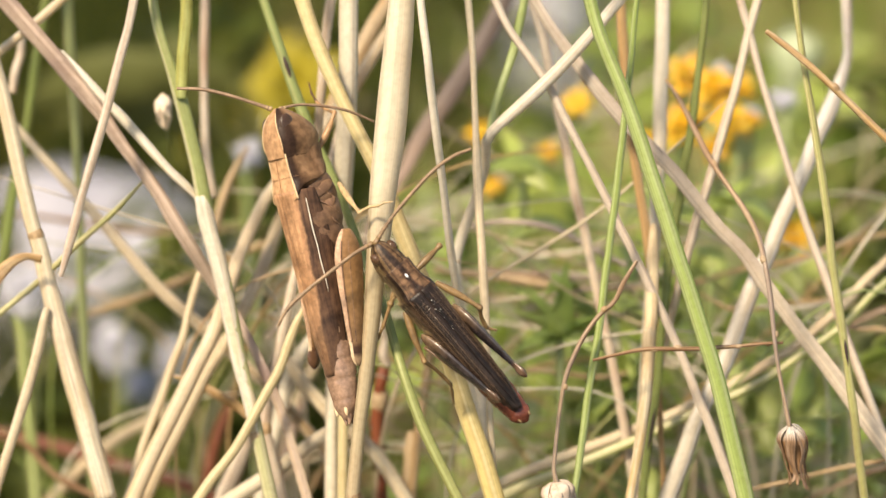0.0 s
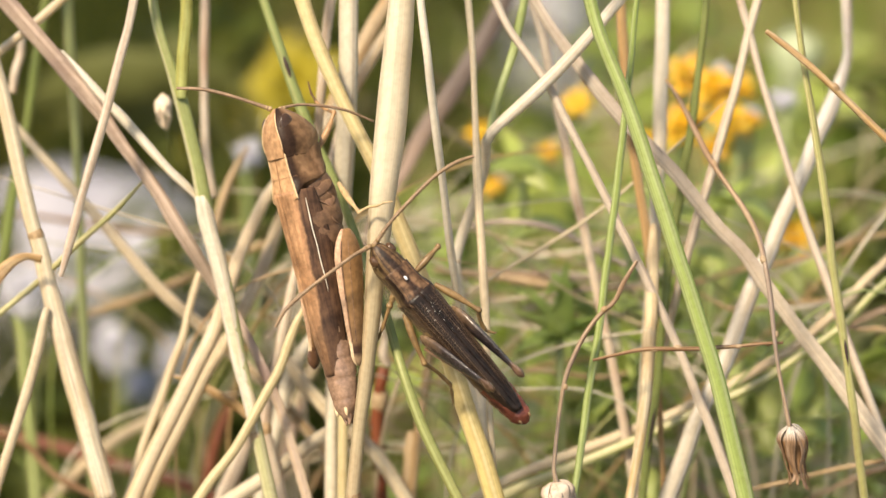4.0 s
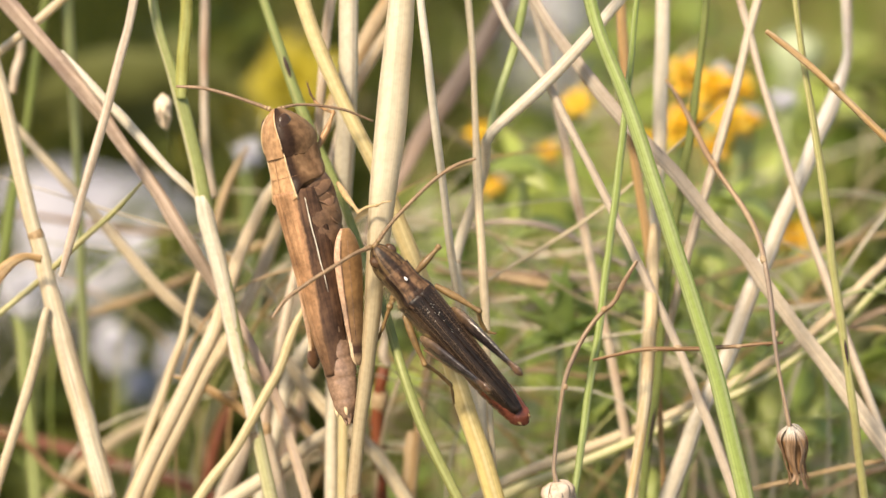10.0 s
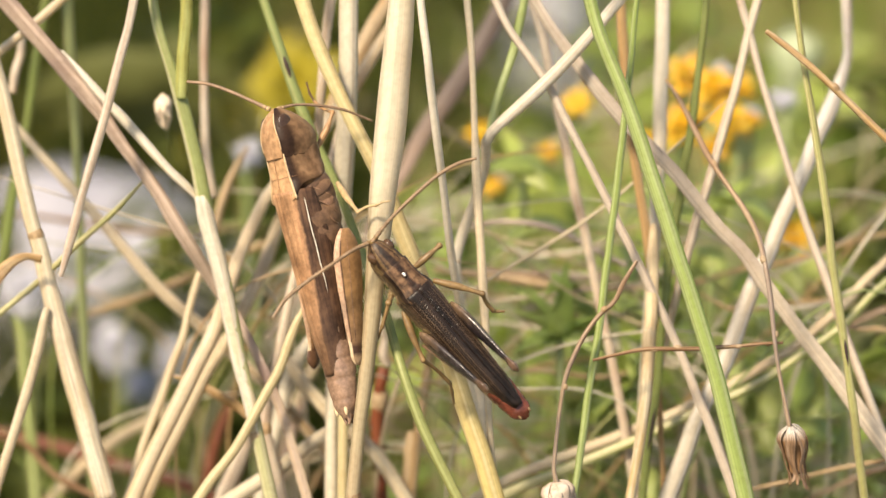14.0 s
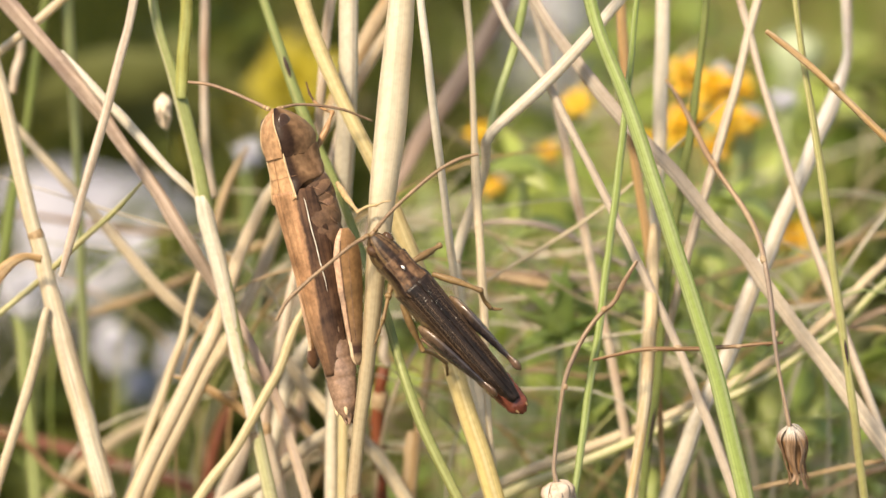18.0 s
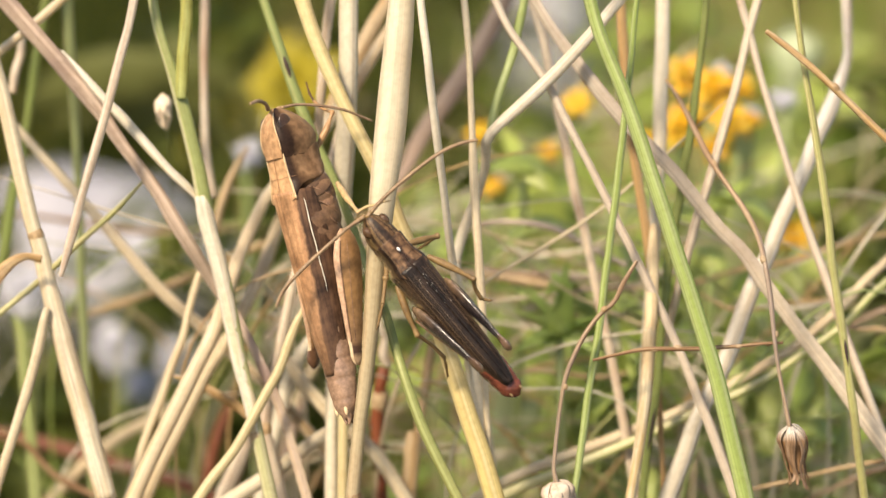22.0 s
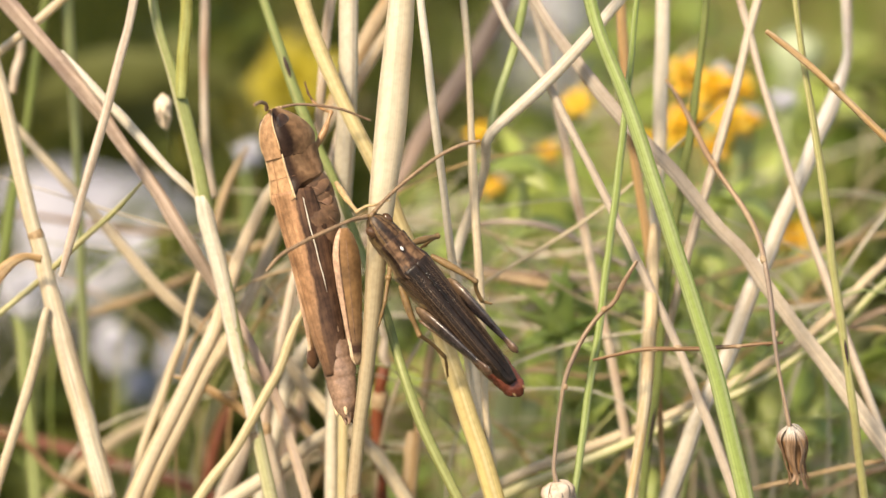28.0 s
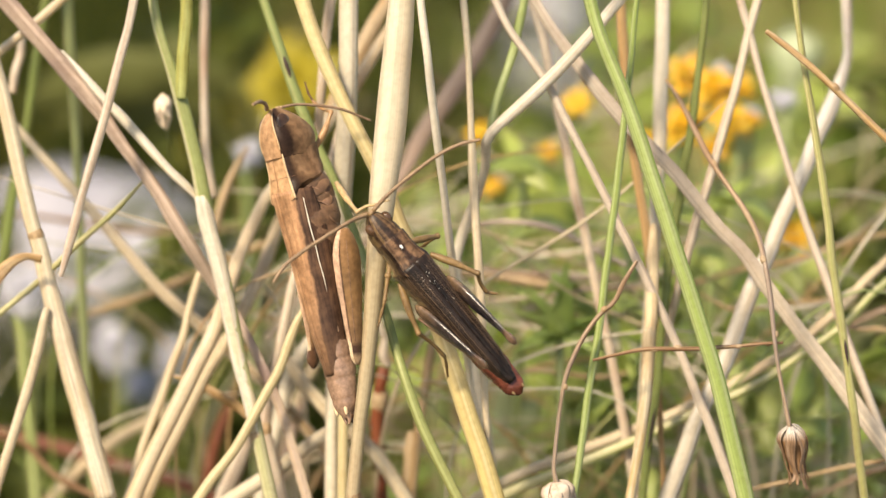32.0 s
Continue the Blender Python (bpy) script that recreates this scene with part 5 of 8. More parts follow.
def seed_head(plant, top, down, length, radius, husks, seed, label, mat=HUSK, narrow=0.72, shut=False):
    """A hanging capsule of papery husks: broad rounded shoulders, narrowing to an open, ragged mouth."""
    rnd = random.Random(seed)
    top = Vector(top) * MM - plant.location
    q = Vector(down).to_track_quat("Z", "Y").to_matrix().to_4x4()
    v, f, hu = tube([(0, 0, 0), (0, 0, length * .1), (0, 0, length * .4), (0, 0, length * .78)], [radius * .6, radius * 1.8, radius * 1.85, radius * 1.7 * narrow], 14, 16, rough=.05, face=(0, 1, 0))
    head = part("seed_head", mesh_of("seed_head", v, f, mat, uvs=hu), plant, label, Matrix.Translation(top) @ q)
    for i in range(husks):
        a = 2 * math.pi * i / husks + rnd.uniform(-.2, .2)
        ln = length * rnd.uniform(.86, 1.08)
        twist, out = rnd.uniform(-.2, .2), rnd.uniform(.95, 1.08)
        pts = []
        mouth = ((0, .25), (.08, .62), (.2, .95), (.4, 1.1), (.62, 1.02), (.82, .68), (.94, .34), (1.0, .1))
        for s, r in mouth if shut else ((0, .3), (.05, .85), (.14, 1.16), (.34, 1.14), (.6, .55 + .5 * narrow), (.84, .2 + .8 * narrow), (.94, .3 + .8 * narrow), (1.0, .4 + narrow * rnd.uniform(.5, 1.2))):
            b = a + twist * s
            r = r * out * radius * rnd.uniform(.96, 1.04)
            pts.append((math.cos(b) * r, math.sin(b) * r, ln * s + (-.03 * length if s == 0 else 0)))
        w = 2.3 * radius * math.pi / husks
        v, f, uv = tube(pts, [w * .5, w * 1.0, w * 1.15, w * .95, w * .62, w * .5, w * .55, w * .2], 8, 28, flat=.3, rough=.07, seed=seed + i, face=(math.cos(a), math.sin(a), 0.01))
        part("husk", mesh_of("husk", v, f, mat, uvs=uv), head)
    return head


seed_head(STALKS["hanging"], (24.61, -3.43, 107.82), (0.17, 0, -1), 4.4, 0.78, 12, 3, "ragged brown seed capsule hanging open")
seed_head(STALKS["bent"], (7.99, -5.12, 104.24), (0.25, -0.2, -1), 3.6, 0.95, 9, 9, "pale dry seed capsule", CHAFF)
seed_head(STALKS["pod"], (-20.82, 15.88, 126.8), (0.05, 0, -1), 2.6, 0.5, 8, 14, "small pale seed pod", PODSKIN, 0.3, True)


# ---- thin tangled straws further back ----
tangle = random.Random(77)
for n in range(52):
    x, y = (tangle.uniform(-34, 36), tangle.uniform(28, 110)) if n < 30 else (tangle.uniform(0, 34), tangle.uniform(24, 70))
    z = tangle.uniform(60, 125) - 0.25 * y
    a, rise, ln = tangle.uniform(-1, 1), tangle.uniform(-.5, 1.6), tangle.uniform(25, 60)
    d = Vector((tangle.choice((-1, 1)), .3 * a, rise)).normalized() * ln
    c = Vector((x, y, max(z, 22 + abs(d.z))))
    sag = tangle.uniform(-4, 4)
    top, low = (c + d / 2, c - d / 2) if d.z > 0 else (c - d / 2, c + d / 2)
    w = tangle.uniform(.35, .95) if n < 30 else tangle.uniform(.18, .5)
    foot = (low.x + tangle.uniform(-12, 12), low.y + tangle.uniform(4, 16), -2)
    if x < -5:
        continue
    stem("dry_straw" if n % 3 else "dead_weed", tangle.choice([STRAW, TAN, ROSE, PALE, BROWN, MAUVE]), [tuple(top), (c.x, c.y, c.z + sag), tuple(low), (low.x * .6 + foot[0] * .4, low.y * .6 + foot[1] * .4, low.z * .5), foot], [w * .5, w, w, w, w], seg=8)

# fine blades and wisps close behind the stalks
wisp = random.Random(31)
for n in range(82):
    x, y = wisp.uniform(-4, 38) if n < 46 else wisp.uniform(-36, 0) if n < 64 else wisp.uniform(-2, 18), wisp.uniform(9, 46)
    z = wisp.uniform(97, 124) - 0.3 * y
    ln, rise, side = wisp.uniform(9, 26), wisp.gauss(0.1, .5), wisp.choice((-1, 1))
    sag, w = wisp.uniform(-3, 3.5), wisp.uniform(.1, .3)
    tip, mid, heel = (x + side * ln / 2, y + wisp.uniform(-3, 3), z + rise * ln / 2), (x, y, z + sag), (x - side * ln / 2, y, z - abs(rise) * ln / 2 - 1)
    stem("fine_blade", wisp.choice([PALE, PALE, STRAW, GREEN, OLIVE, TAN, GREEN_STRAW]), [tip, mid, heel, (heel[0] - side * 4, heel[1] + 2, heel[2] * .6), (heel[0] - side * 5, heel[1] + 5, -2)], [w * .3, w, w * 1.1, w * 1.2, w * 1.2], seg=6, flat=.4)


# ---- grasshoppers: x to the head, y to the creature's left, z to its back ----
def wing_mat(name, back, back_vein, side, side_vein, edge, fall, fade=None, rough=0.45, depth=0.7, across=3600, relief=0.000025, grit=0.3):
    """Wing cover: a paler back field and a darker side field that meet at edge, lengthwise veins, fading to a dark tip."""
    m, nt, b = node_mat(name, rough)
    b.inputs["Specular IOR Level"].default_value = 0.25
    tc = nt.nodes.new("ShaderNodeTexCoord")
    uv = nt.nodes.new("ShaderNodeUVMap")
    sep = nt.nodes.new("ShaderNodeSeparateXYZ")
    nt.links.new(uv.outputs[0], sep.inputs[0])
    s, q = sep.outputs[0], sep.outputs[1]
    mp = nt.nodes.new("ShaderNodeMapping")
    mp.inputs["Scale"].default_value = (130, across, across)
    nt.links.new(tc.outputs["Object"], mp.inputs[0])
    n1 = add(nt, "TexNoise", Scale=1.0, Detail=3.0, Roughness=0.6)
    nt.links.new(mp.outputs[0], n1.inputs[0])
    n2 = add(nt, "TexNoise", Scale=600.0, Detail=5.0, Roughness=0.65)
    nt.links.new(tc.outputs["Object"], n2.inputs[0])
    f1 = math_node(nt, "MULTIPLY", ramp(nt, n1.outputs[0], [(0.4, (0, 0, 0)), (0.62, (1, 1, 1))]), depth)
    top = blend(nt, f1, back, back_vein)
    low = blend(nt, f1, side, side_vein)
    where = math_node(nt, "ADD", q, math_node(nt, "MULTIPLY", math_node(nt, "MULTIPLY", s, s), fall))
    where = math_node(nt, "ADD", where, math_node(nt, "MULTIPLY", math_node(nt, "SUBTRACT", n2.outputs[0], 0.5), 0.24))
    step = nt.nodes.new("ShaderNodeMapRange")
    step.inputs[1].default_value, step.inputs[2].default_value = edge - 0.025, edge + 0.025
    nt.links.new(where, step.inputs[0])
    col = blend(nt, step.outputs[0], top, low)
    if fade:
        run = nt.nodes.new("ShaderNodeMapRange")
        run.inputs[1].default_value, run.inputs[2].default_value, run.inputs[4].default_value = fade[0], fade[1], 0.9
        nt.links.new(math_node(nt, "ADD", s, math_node(nt, "MULTIPLY", math_node(nt, "SUBTRACT", n2.outputs[0], 0.5), 0.5)), run.inputs[0])
        col = blend(nt, run.outputs[0], col, fade[2])
    height = n1.outputs[0]
    f2 = ramp(nt, n2.outputs[0], [(0.35, (0.48, 0.45, 0.43)), (0.65, (1.18, 1.18, 1.18))])
    col = blend(nt, 0.85, col, f2, "MULTIPLY")
    n3 = add(nt, "TexNoise", Scale=2600.0, Detail=3.0, Roughness=0.6)
    nt.links.new(tc.outputs["Object"], n3.inputs[0])
    col = blend(nt, grit, col, ramp(nt, n3.outputs[0], [(0.34, (0.35, 0.34, 0.33)), (0.68, (1.6, 1.55, 1.5))]), "MULTIPLY")
    height = math_node(nt, "ADD", height, math_node(nt, "MULTIPLY", n3.outputs[0], grit * 1.6))
    nt.links.new(col, b.inputs["Base Color"])
    bp = add(nt, "Bump", Strength=0.5, Distance=relief)
    nt.links.new(height, bp.inputs["Height"])
    nt.links.new(bp.outputs[0], b.inputs["Normal"])
    return m


def band_mat(name, stops, rough=0.45, size=700.0, jitter=0.12, mottle=0.9, gloss=0.25, grit=0.85):
    """Skin whose colours run in bands from the back down the side: stops of (angle from the back as a share of 180 degrees, colour)."""
    m, nt, b = node_mat(name, rough)
    b.inputs["Specular IOR Level"].default_value = gloss
    uv = nt.nodes.new("ShaderNodeUVMap")
    sep = nt.nodes.new("ShaderNodeSeparateXYZ")
    nt.links.new(uv.outputs[0], sep.inputs[0])
    tc = nt.nodes.new("ShaderNodeTexCoord")
    n1 = add(nt, "TexNoise", Scale=size, Detail=5.0, Roughness=0.65)
    n2 = add(nt, "TexNoise", Scale=size * 4, Detail=3.0)
    for n in (n1, n2):
        nt.links.new(tc.outputs["Object"], n.inputs[0])
    at = math_node(nt, "ADD", sep.outputs[1], math_node(nt, "MULTIPLY", math_node(nt, "SUBTRACT", n1.outputs[0], 0.5), jitter))
    col = ramp(nt, at, stops)
    col = blend(nt, mottle, col, ramp(nt, n1.outputs[0], [(0.35, (0.55, 0.52, 0.5)), (0.62, (1.12, 1.12, 1.12))]), "MULTIPLY")
    col = blend(nt, grit, col, ramp(nt, n2.outputs[0], [(0.34, (0.4, 0.39, 0.38)), (0.66, (1.35, 1.35, 1.35))]), "MULTIPLY")
    nt.links.new(col, b.inputs["Base Color"])
    bp = add(nt, "Bump", Strength=0.35, Distance=0.0001)
    nt.links.new(n2.outputs[0], bp.inputs["Height"])
    nt.links.new(bp.outputs[0], b.inputs["Normal"])
    return m


def wrap_uv(rings, seg):
    """Length along the body, and the angle from the back as a share of 180 degrees."""
    return [(i / (rings - 1), abs(((k / seg * 360 - 90 + 180) % 360) - 180) / 180) for i in range(rings) for k in range(seg)]


def loft(rows, seg=24, bumps=0.0, segments=0, rings=40):
    """A body along x: rows of (x, half width, top, bottom, squareness of the top)."""
    line = spline(rows, rings, [(r[0],) for r in rows])
    verts, faces, ang = [], [], []
    for i, (x, w, zt, zb, sq) in enumerate(line):
        g = 1.0
        if segments:
            u = (i / (rings - 1) * segments) % 1.0
            g = 1 + bumps * (1 - (2 * u - 1) ** 4) - bumps
        for k in range(seg):
            an = 2 * math.pi * k / seg
            c, s = math.cos(an), math.sin(an)
            e = sq if s > 0 else 0.85
            y = math.copysign(abs(c) ** e, c) * w * g
            mid, half = (zt + zb) / 2, (zt - zb) / 2
            z = mid + math.copysign(abs(s) ** e, s) * half * g
            verts.append((x, y, z))
    for i in range(rings - 1):
        for k in range(seg):
            k2 = (k + 1) % seg
            faces.append((i * seg + k, (i + 1) * seg + k, (i + 1) * seg + k2, i * seg + k2))
            ang.append((k + 0.5) / seg * 360)
    faces.append(tuple(range(seg)))
    faces.append(tuple((rings - 1) * seg + k for k in range(seg))[::-1])
    ang += [0, 0]
    return verts, faces, ang


def on_body(rows, x, q, sd):
    """The point of a loft's surface at x, at the angle q from the back (share of 180 degrees), on the side sd."""
    line = spline(rows, 60, [(r[0],) for r in rows])
    _, w, zt, zb, sq = min(line, key=lambda r: abs(r[0] - x))
    c, s = math.sin(q * math.pi), math.cos(q * math.pi)
    e = sq if s > 0 else 0.85
    return (x, sd * c ** e * w, (zt + zb) / 2 + math.copysign(abs(s) ** e, s) * (zt - zb) / 2)


def wing(side, x0, x1, prof, thick, n=44, m=26, tip=0.22, base=0.0, drop=0.42, trim=1.0, taper=0.6, narrow=0.0):
    """A folded wing cover: profile (y, z) from the ridge to the lower edge, narrowing to a rounded tip, veined by low ridges."""
    pr = spline(prof, m)
    verts, faces, uvs = [], [], []
    for layer in (0, 1):
        for i in range(n):
            s = i / (n - 1)
            end = max(0.0, (s - (1 - tip)) / tip)
            cut = (1 - narrow * s) * (1 - taper * end ** 2.1) * (1 - base * max(0.0, 1 - s / 0.3) ** 1.3)
            slim = (1 - 0.4 * s) * (1 - 0.5 * taper * end ** 1.8)
            for j in range(m):
                q = j / (m - 1) * cut
                a = q * (m - 1)
                k = min(int(a), m - 2)
                y, z = pr[k] + (pr[k + 1] - pr[k]) * (a - k)
                rib = 0.012 * math.sin(j * .9) ** 2
                y, z = y * slim * (trim if z > 0.3 and side > 0 else 1), z - drop * s - 0.2 * end
                y, z = y + (rib - layer * thick) * (0.3 + 0.7 * j / m), z + (rib - layer * thick) * (1 - j / m)
                verts.append((x0 + (x1 - x0) * s, side * y, z))
                uvs.append((s, q))
    N = n * m
    for i in range(n - 1):
        for j in range(m - 1):
            a = (i * m + j, i * m + j + 1, (i + 1) * m + j + 1, (i + 1) * m + j)
            up, dn = a, tuple(N + v for v in a[::-1])
            if side > 0:
                up, dn = up[::-1], dn[::-1]
            faces += [up, dn]
    rim = [i * m for i in range(n)] + [(n - 1) * m + j for j in range(1, m)] + [i * m + m - 1 for i in range(n - 2, -1, -1)] + [j for j in range(m - 2, 0, -1)]
    for a, b in zip(rim, rim[1:] + rim[:1]):
        faces.append((a, b, N + b, N + a) if side < 0 else (b, a, N + a, N + b))
    return verts, faces, uvs


def feeler(parent, pts, width, mat, base, label=""):
    """An antenna of many beads; its root is its origin."""
    root = np.array(pts[0], dtype=float)
    rel = [tuple(np.array(p, dtype=float) - root) for p in pts]
    n = 90
    v, f, uv = tube(rel, [width * 1.25] + [width] * (len(pts) - 2) + [width * 0.75], 8, n)
    line = spline(rel, n)
    for i in range(n):
        g = 1.0 if i % 3 else 0.72
        for k in range(8):
            p = v[i * 8 + k]
            c = Vector(line[i])
            v[i * 8 + k] = c + (Vector(p) - c) * g
    ob = part("antenna", mesh_of("antenna", v, f, mat, uvs=uv), parent, label)
    ob.location = root * MM
    for d, r in ((0.0, .68), (.04, .6)):
        c = line[round(d * (n - 1))]
        ev, ef = ellipsoid(tuple(c), (width * r, width * r, width * r), 10, 8)
        part("root_bead", mesh_of("root_bead", ev, ef, base), ob, "pale swollen root of the antenna")
    return ob


def leg(parent, name, pts, widths, mat, foot_mat=None, label=""):
    """A walking leg: thigh from hip to knee, then shin and foot as pieces of it."""
    hip = np.array(pts[0], dtype=float)
    rel = [np.array(p, dtype=float) - hip for p in pts]
    w = widths
    sag = (rel[0] - 2 * rel[1] + rel[2]) * 0.05
    mid = (rel[0] + rel[1]) / 2 - sag
    v, f, uv = tube([rel[0], mid * .6, mid, rel[1] * .8 + mid * .2, rel[1]], [w[0] * .7, w[0] * 1.08, w[0], w[1] * .85, w[1] * 1.1], 12, 18)
    thigh = part(name, mesh_of(name, v, f, mat, uvs=uv), parent, label)
    thigh.location = hip * MM
    v, f = ellipsoid(tuple(rel[1]), (w[1] * .6, w[1] * .55, w[1] * .6), 10, 8)
    part("knee", mesh_of("knee", v, f, mat), thigh)
    bow = (rel[1] + rel[2]) / 2 + sag
    v, f, uv = tube([rel[1], bow, rel[2]], [w[1] * .8, w[2] * .85, w[2]], 10, 14)
    part("shin", mesh_of("shin", v, f, mat, uvs=uv), thigh)
    half = rel[2] * 0.5 + rel[3] * 0.5 + sag * .6
    v, f, uv = tube([rel[2], rel[2] * .6 + half * .4, half, half * .4 + rel[3] * .6, rel[3]], [w[2] * .9, w[2] * .6, w[2] * .8, w[2] * .5, w[2] * .6], 8, 18)
    part("foot", mesh_of("foot", v, f, foot_mat or mat, uvs=uv), thigh)
    for sd in (-1, 1):
        c = rel[3] + (rel[3] - half) * .35 + np.array((0, .12 * sd, 0))
        v, f, uv = tube([rel[3], (rel[3] + c) / 2, c], [w[2] * .35, w[2] * .25, .03], 5, 6)
        part("claw", mesh_of("claw", v, f, foot_mat or mat, uvs=uv), thigh)
    return thigh


def hind_leg(parent, hip, knee, heel, thick, mat, edge, shin_mat, label="", knob=0.91, swell=1.0, rim=0.7, rows=(), dots=None):
    """A jumping leg: club-shaped thigh with a knee knob, spined shin folded under it."""
    hip, knee, heel = (np.array(p, dtype=float) for p in (hip, knee, heel))
    d = knee - hip
    L = float(np.linalg.norm(d))
    x = Vector(d).normalized()
    out = Vector((0, 1 if hip[1] > 0 else -1, 0))
    y = (out - x * out.dot(x)).normalized()
    z = x.cross(y)
    rows = rows or [(0, .3, .32), (.06, .62, .62), (.2, .9, .98), (.38, .86, 1.0), (.6, .58, .7), (.78, .36, .46), (.9, .3, .38), (.95, .6 * swell, .66 * swell), (1.0, .62 * swell, .66 * swell), (1.035, .4 * swell, .42 * swell), (1.06, .12 * swell, .13 * swell)]
    n, seg = 46, 20
    line = spline(rows, n, [(r[0],) for r in rows])
    verts, faces, slots = [], [], []
    for s, a, b in line:
        for k in range(seg):
            an = 2 * math.pi * k / seg
            ridge = 1 + 0.07 * math.cos(4 * an)
            p = x * (s * L) + y * (a * thick * 0.5 * math.cos(an) * ridge) + z * (b * thick * math.sin(an) * ridge)
            verts.append(p)
    for i in range(n - 1):
        for k in range(seg):
            k2 = (k + 1) % seg
            faces.append((i * seg + k, i * seg + k2, (i + 1) * seg + k2, (i + 1) * seg + k))
            up = math.sin(2 * math.pi * (k + 0.5) / seg) * (1 if z.z > 0 else -1)
            slots.append(2 if line[i][0] > knob else (1 if (up if dots else abs(up)) > rim else 0))
    faces += [tuple(range(seg))[::-1], tuple((n - 1) * seg + k for k in range(seg))]
    slots += [0, 2]
    thigh = part("hind_leg", mesh_of("hind_leg", verts, faces, [mat, edge, shin_mat], slots, [(.5, s) for s, *_ in line for _ in range(seg)]), parent, label)
    thigh.location = hip * MM
    if dots:
        for an, w in ((.9, .09), (.25, .05)):
            pts = [x * (s * L) + y * (a * thick * 0.51 * math.cos(an)) + z * (b * thick * math.sin(an) * (1 if z.z > 0 else -1)) for s, a, b in line[4:38:3]]
            v, f, uv = tube([tuple(q) for q in pts], [w] * len(pts), 5, 40)
            part("thigh_ridge", mesh_of("thigh_ridge", v, f, dots, uvs=uv), thigh, "dark dotted ridge along the thigh")
    rk, rh = knee - hip, heel - hip
    v, f, uv = tube([rk, rk * 0.5 + rh * 0.5 + np.array(z) * 0.1, rh], [thick * 0.3, thick * 0.26, thick * 0.24], 10, 20)
    part("shin", mesh_of("shin", v, f, shin_mat, uvs=uv), thigh)
    sv, sf = [], []
    for i in range(11):
        c = rk + (rh - rk) * (0.2 + 0.07 * i)
        for sd in (-1, 1):
            tipp = c + np.array(y) * (0.12 * sd) - np.array(z) * (0.3 if z.z > 0 else -0.3) * thick * 1.0 + (rh - rk) / L * 0.18
            a1, a2 = c + np.array(x) * 0.05, c - np.array(x) * 0.05
            o = len(sv)
            sv += [a1, a2, c + np.array(y) * 0.06 * sd, tipp]
            sf += [(o, o + 1, o + 3), (o + 1, o + 2, o + 3), (o + 2, o, o + 3)]
    part("spines", mesh_of("spines", sv, sf, shin_mat), thigh)
    return thigh


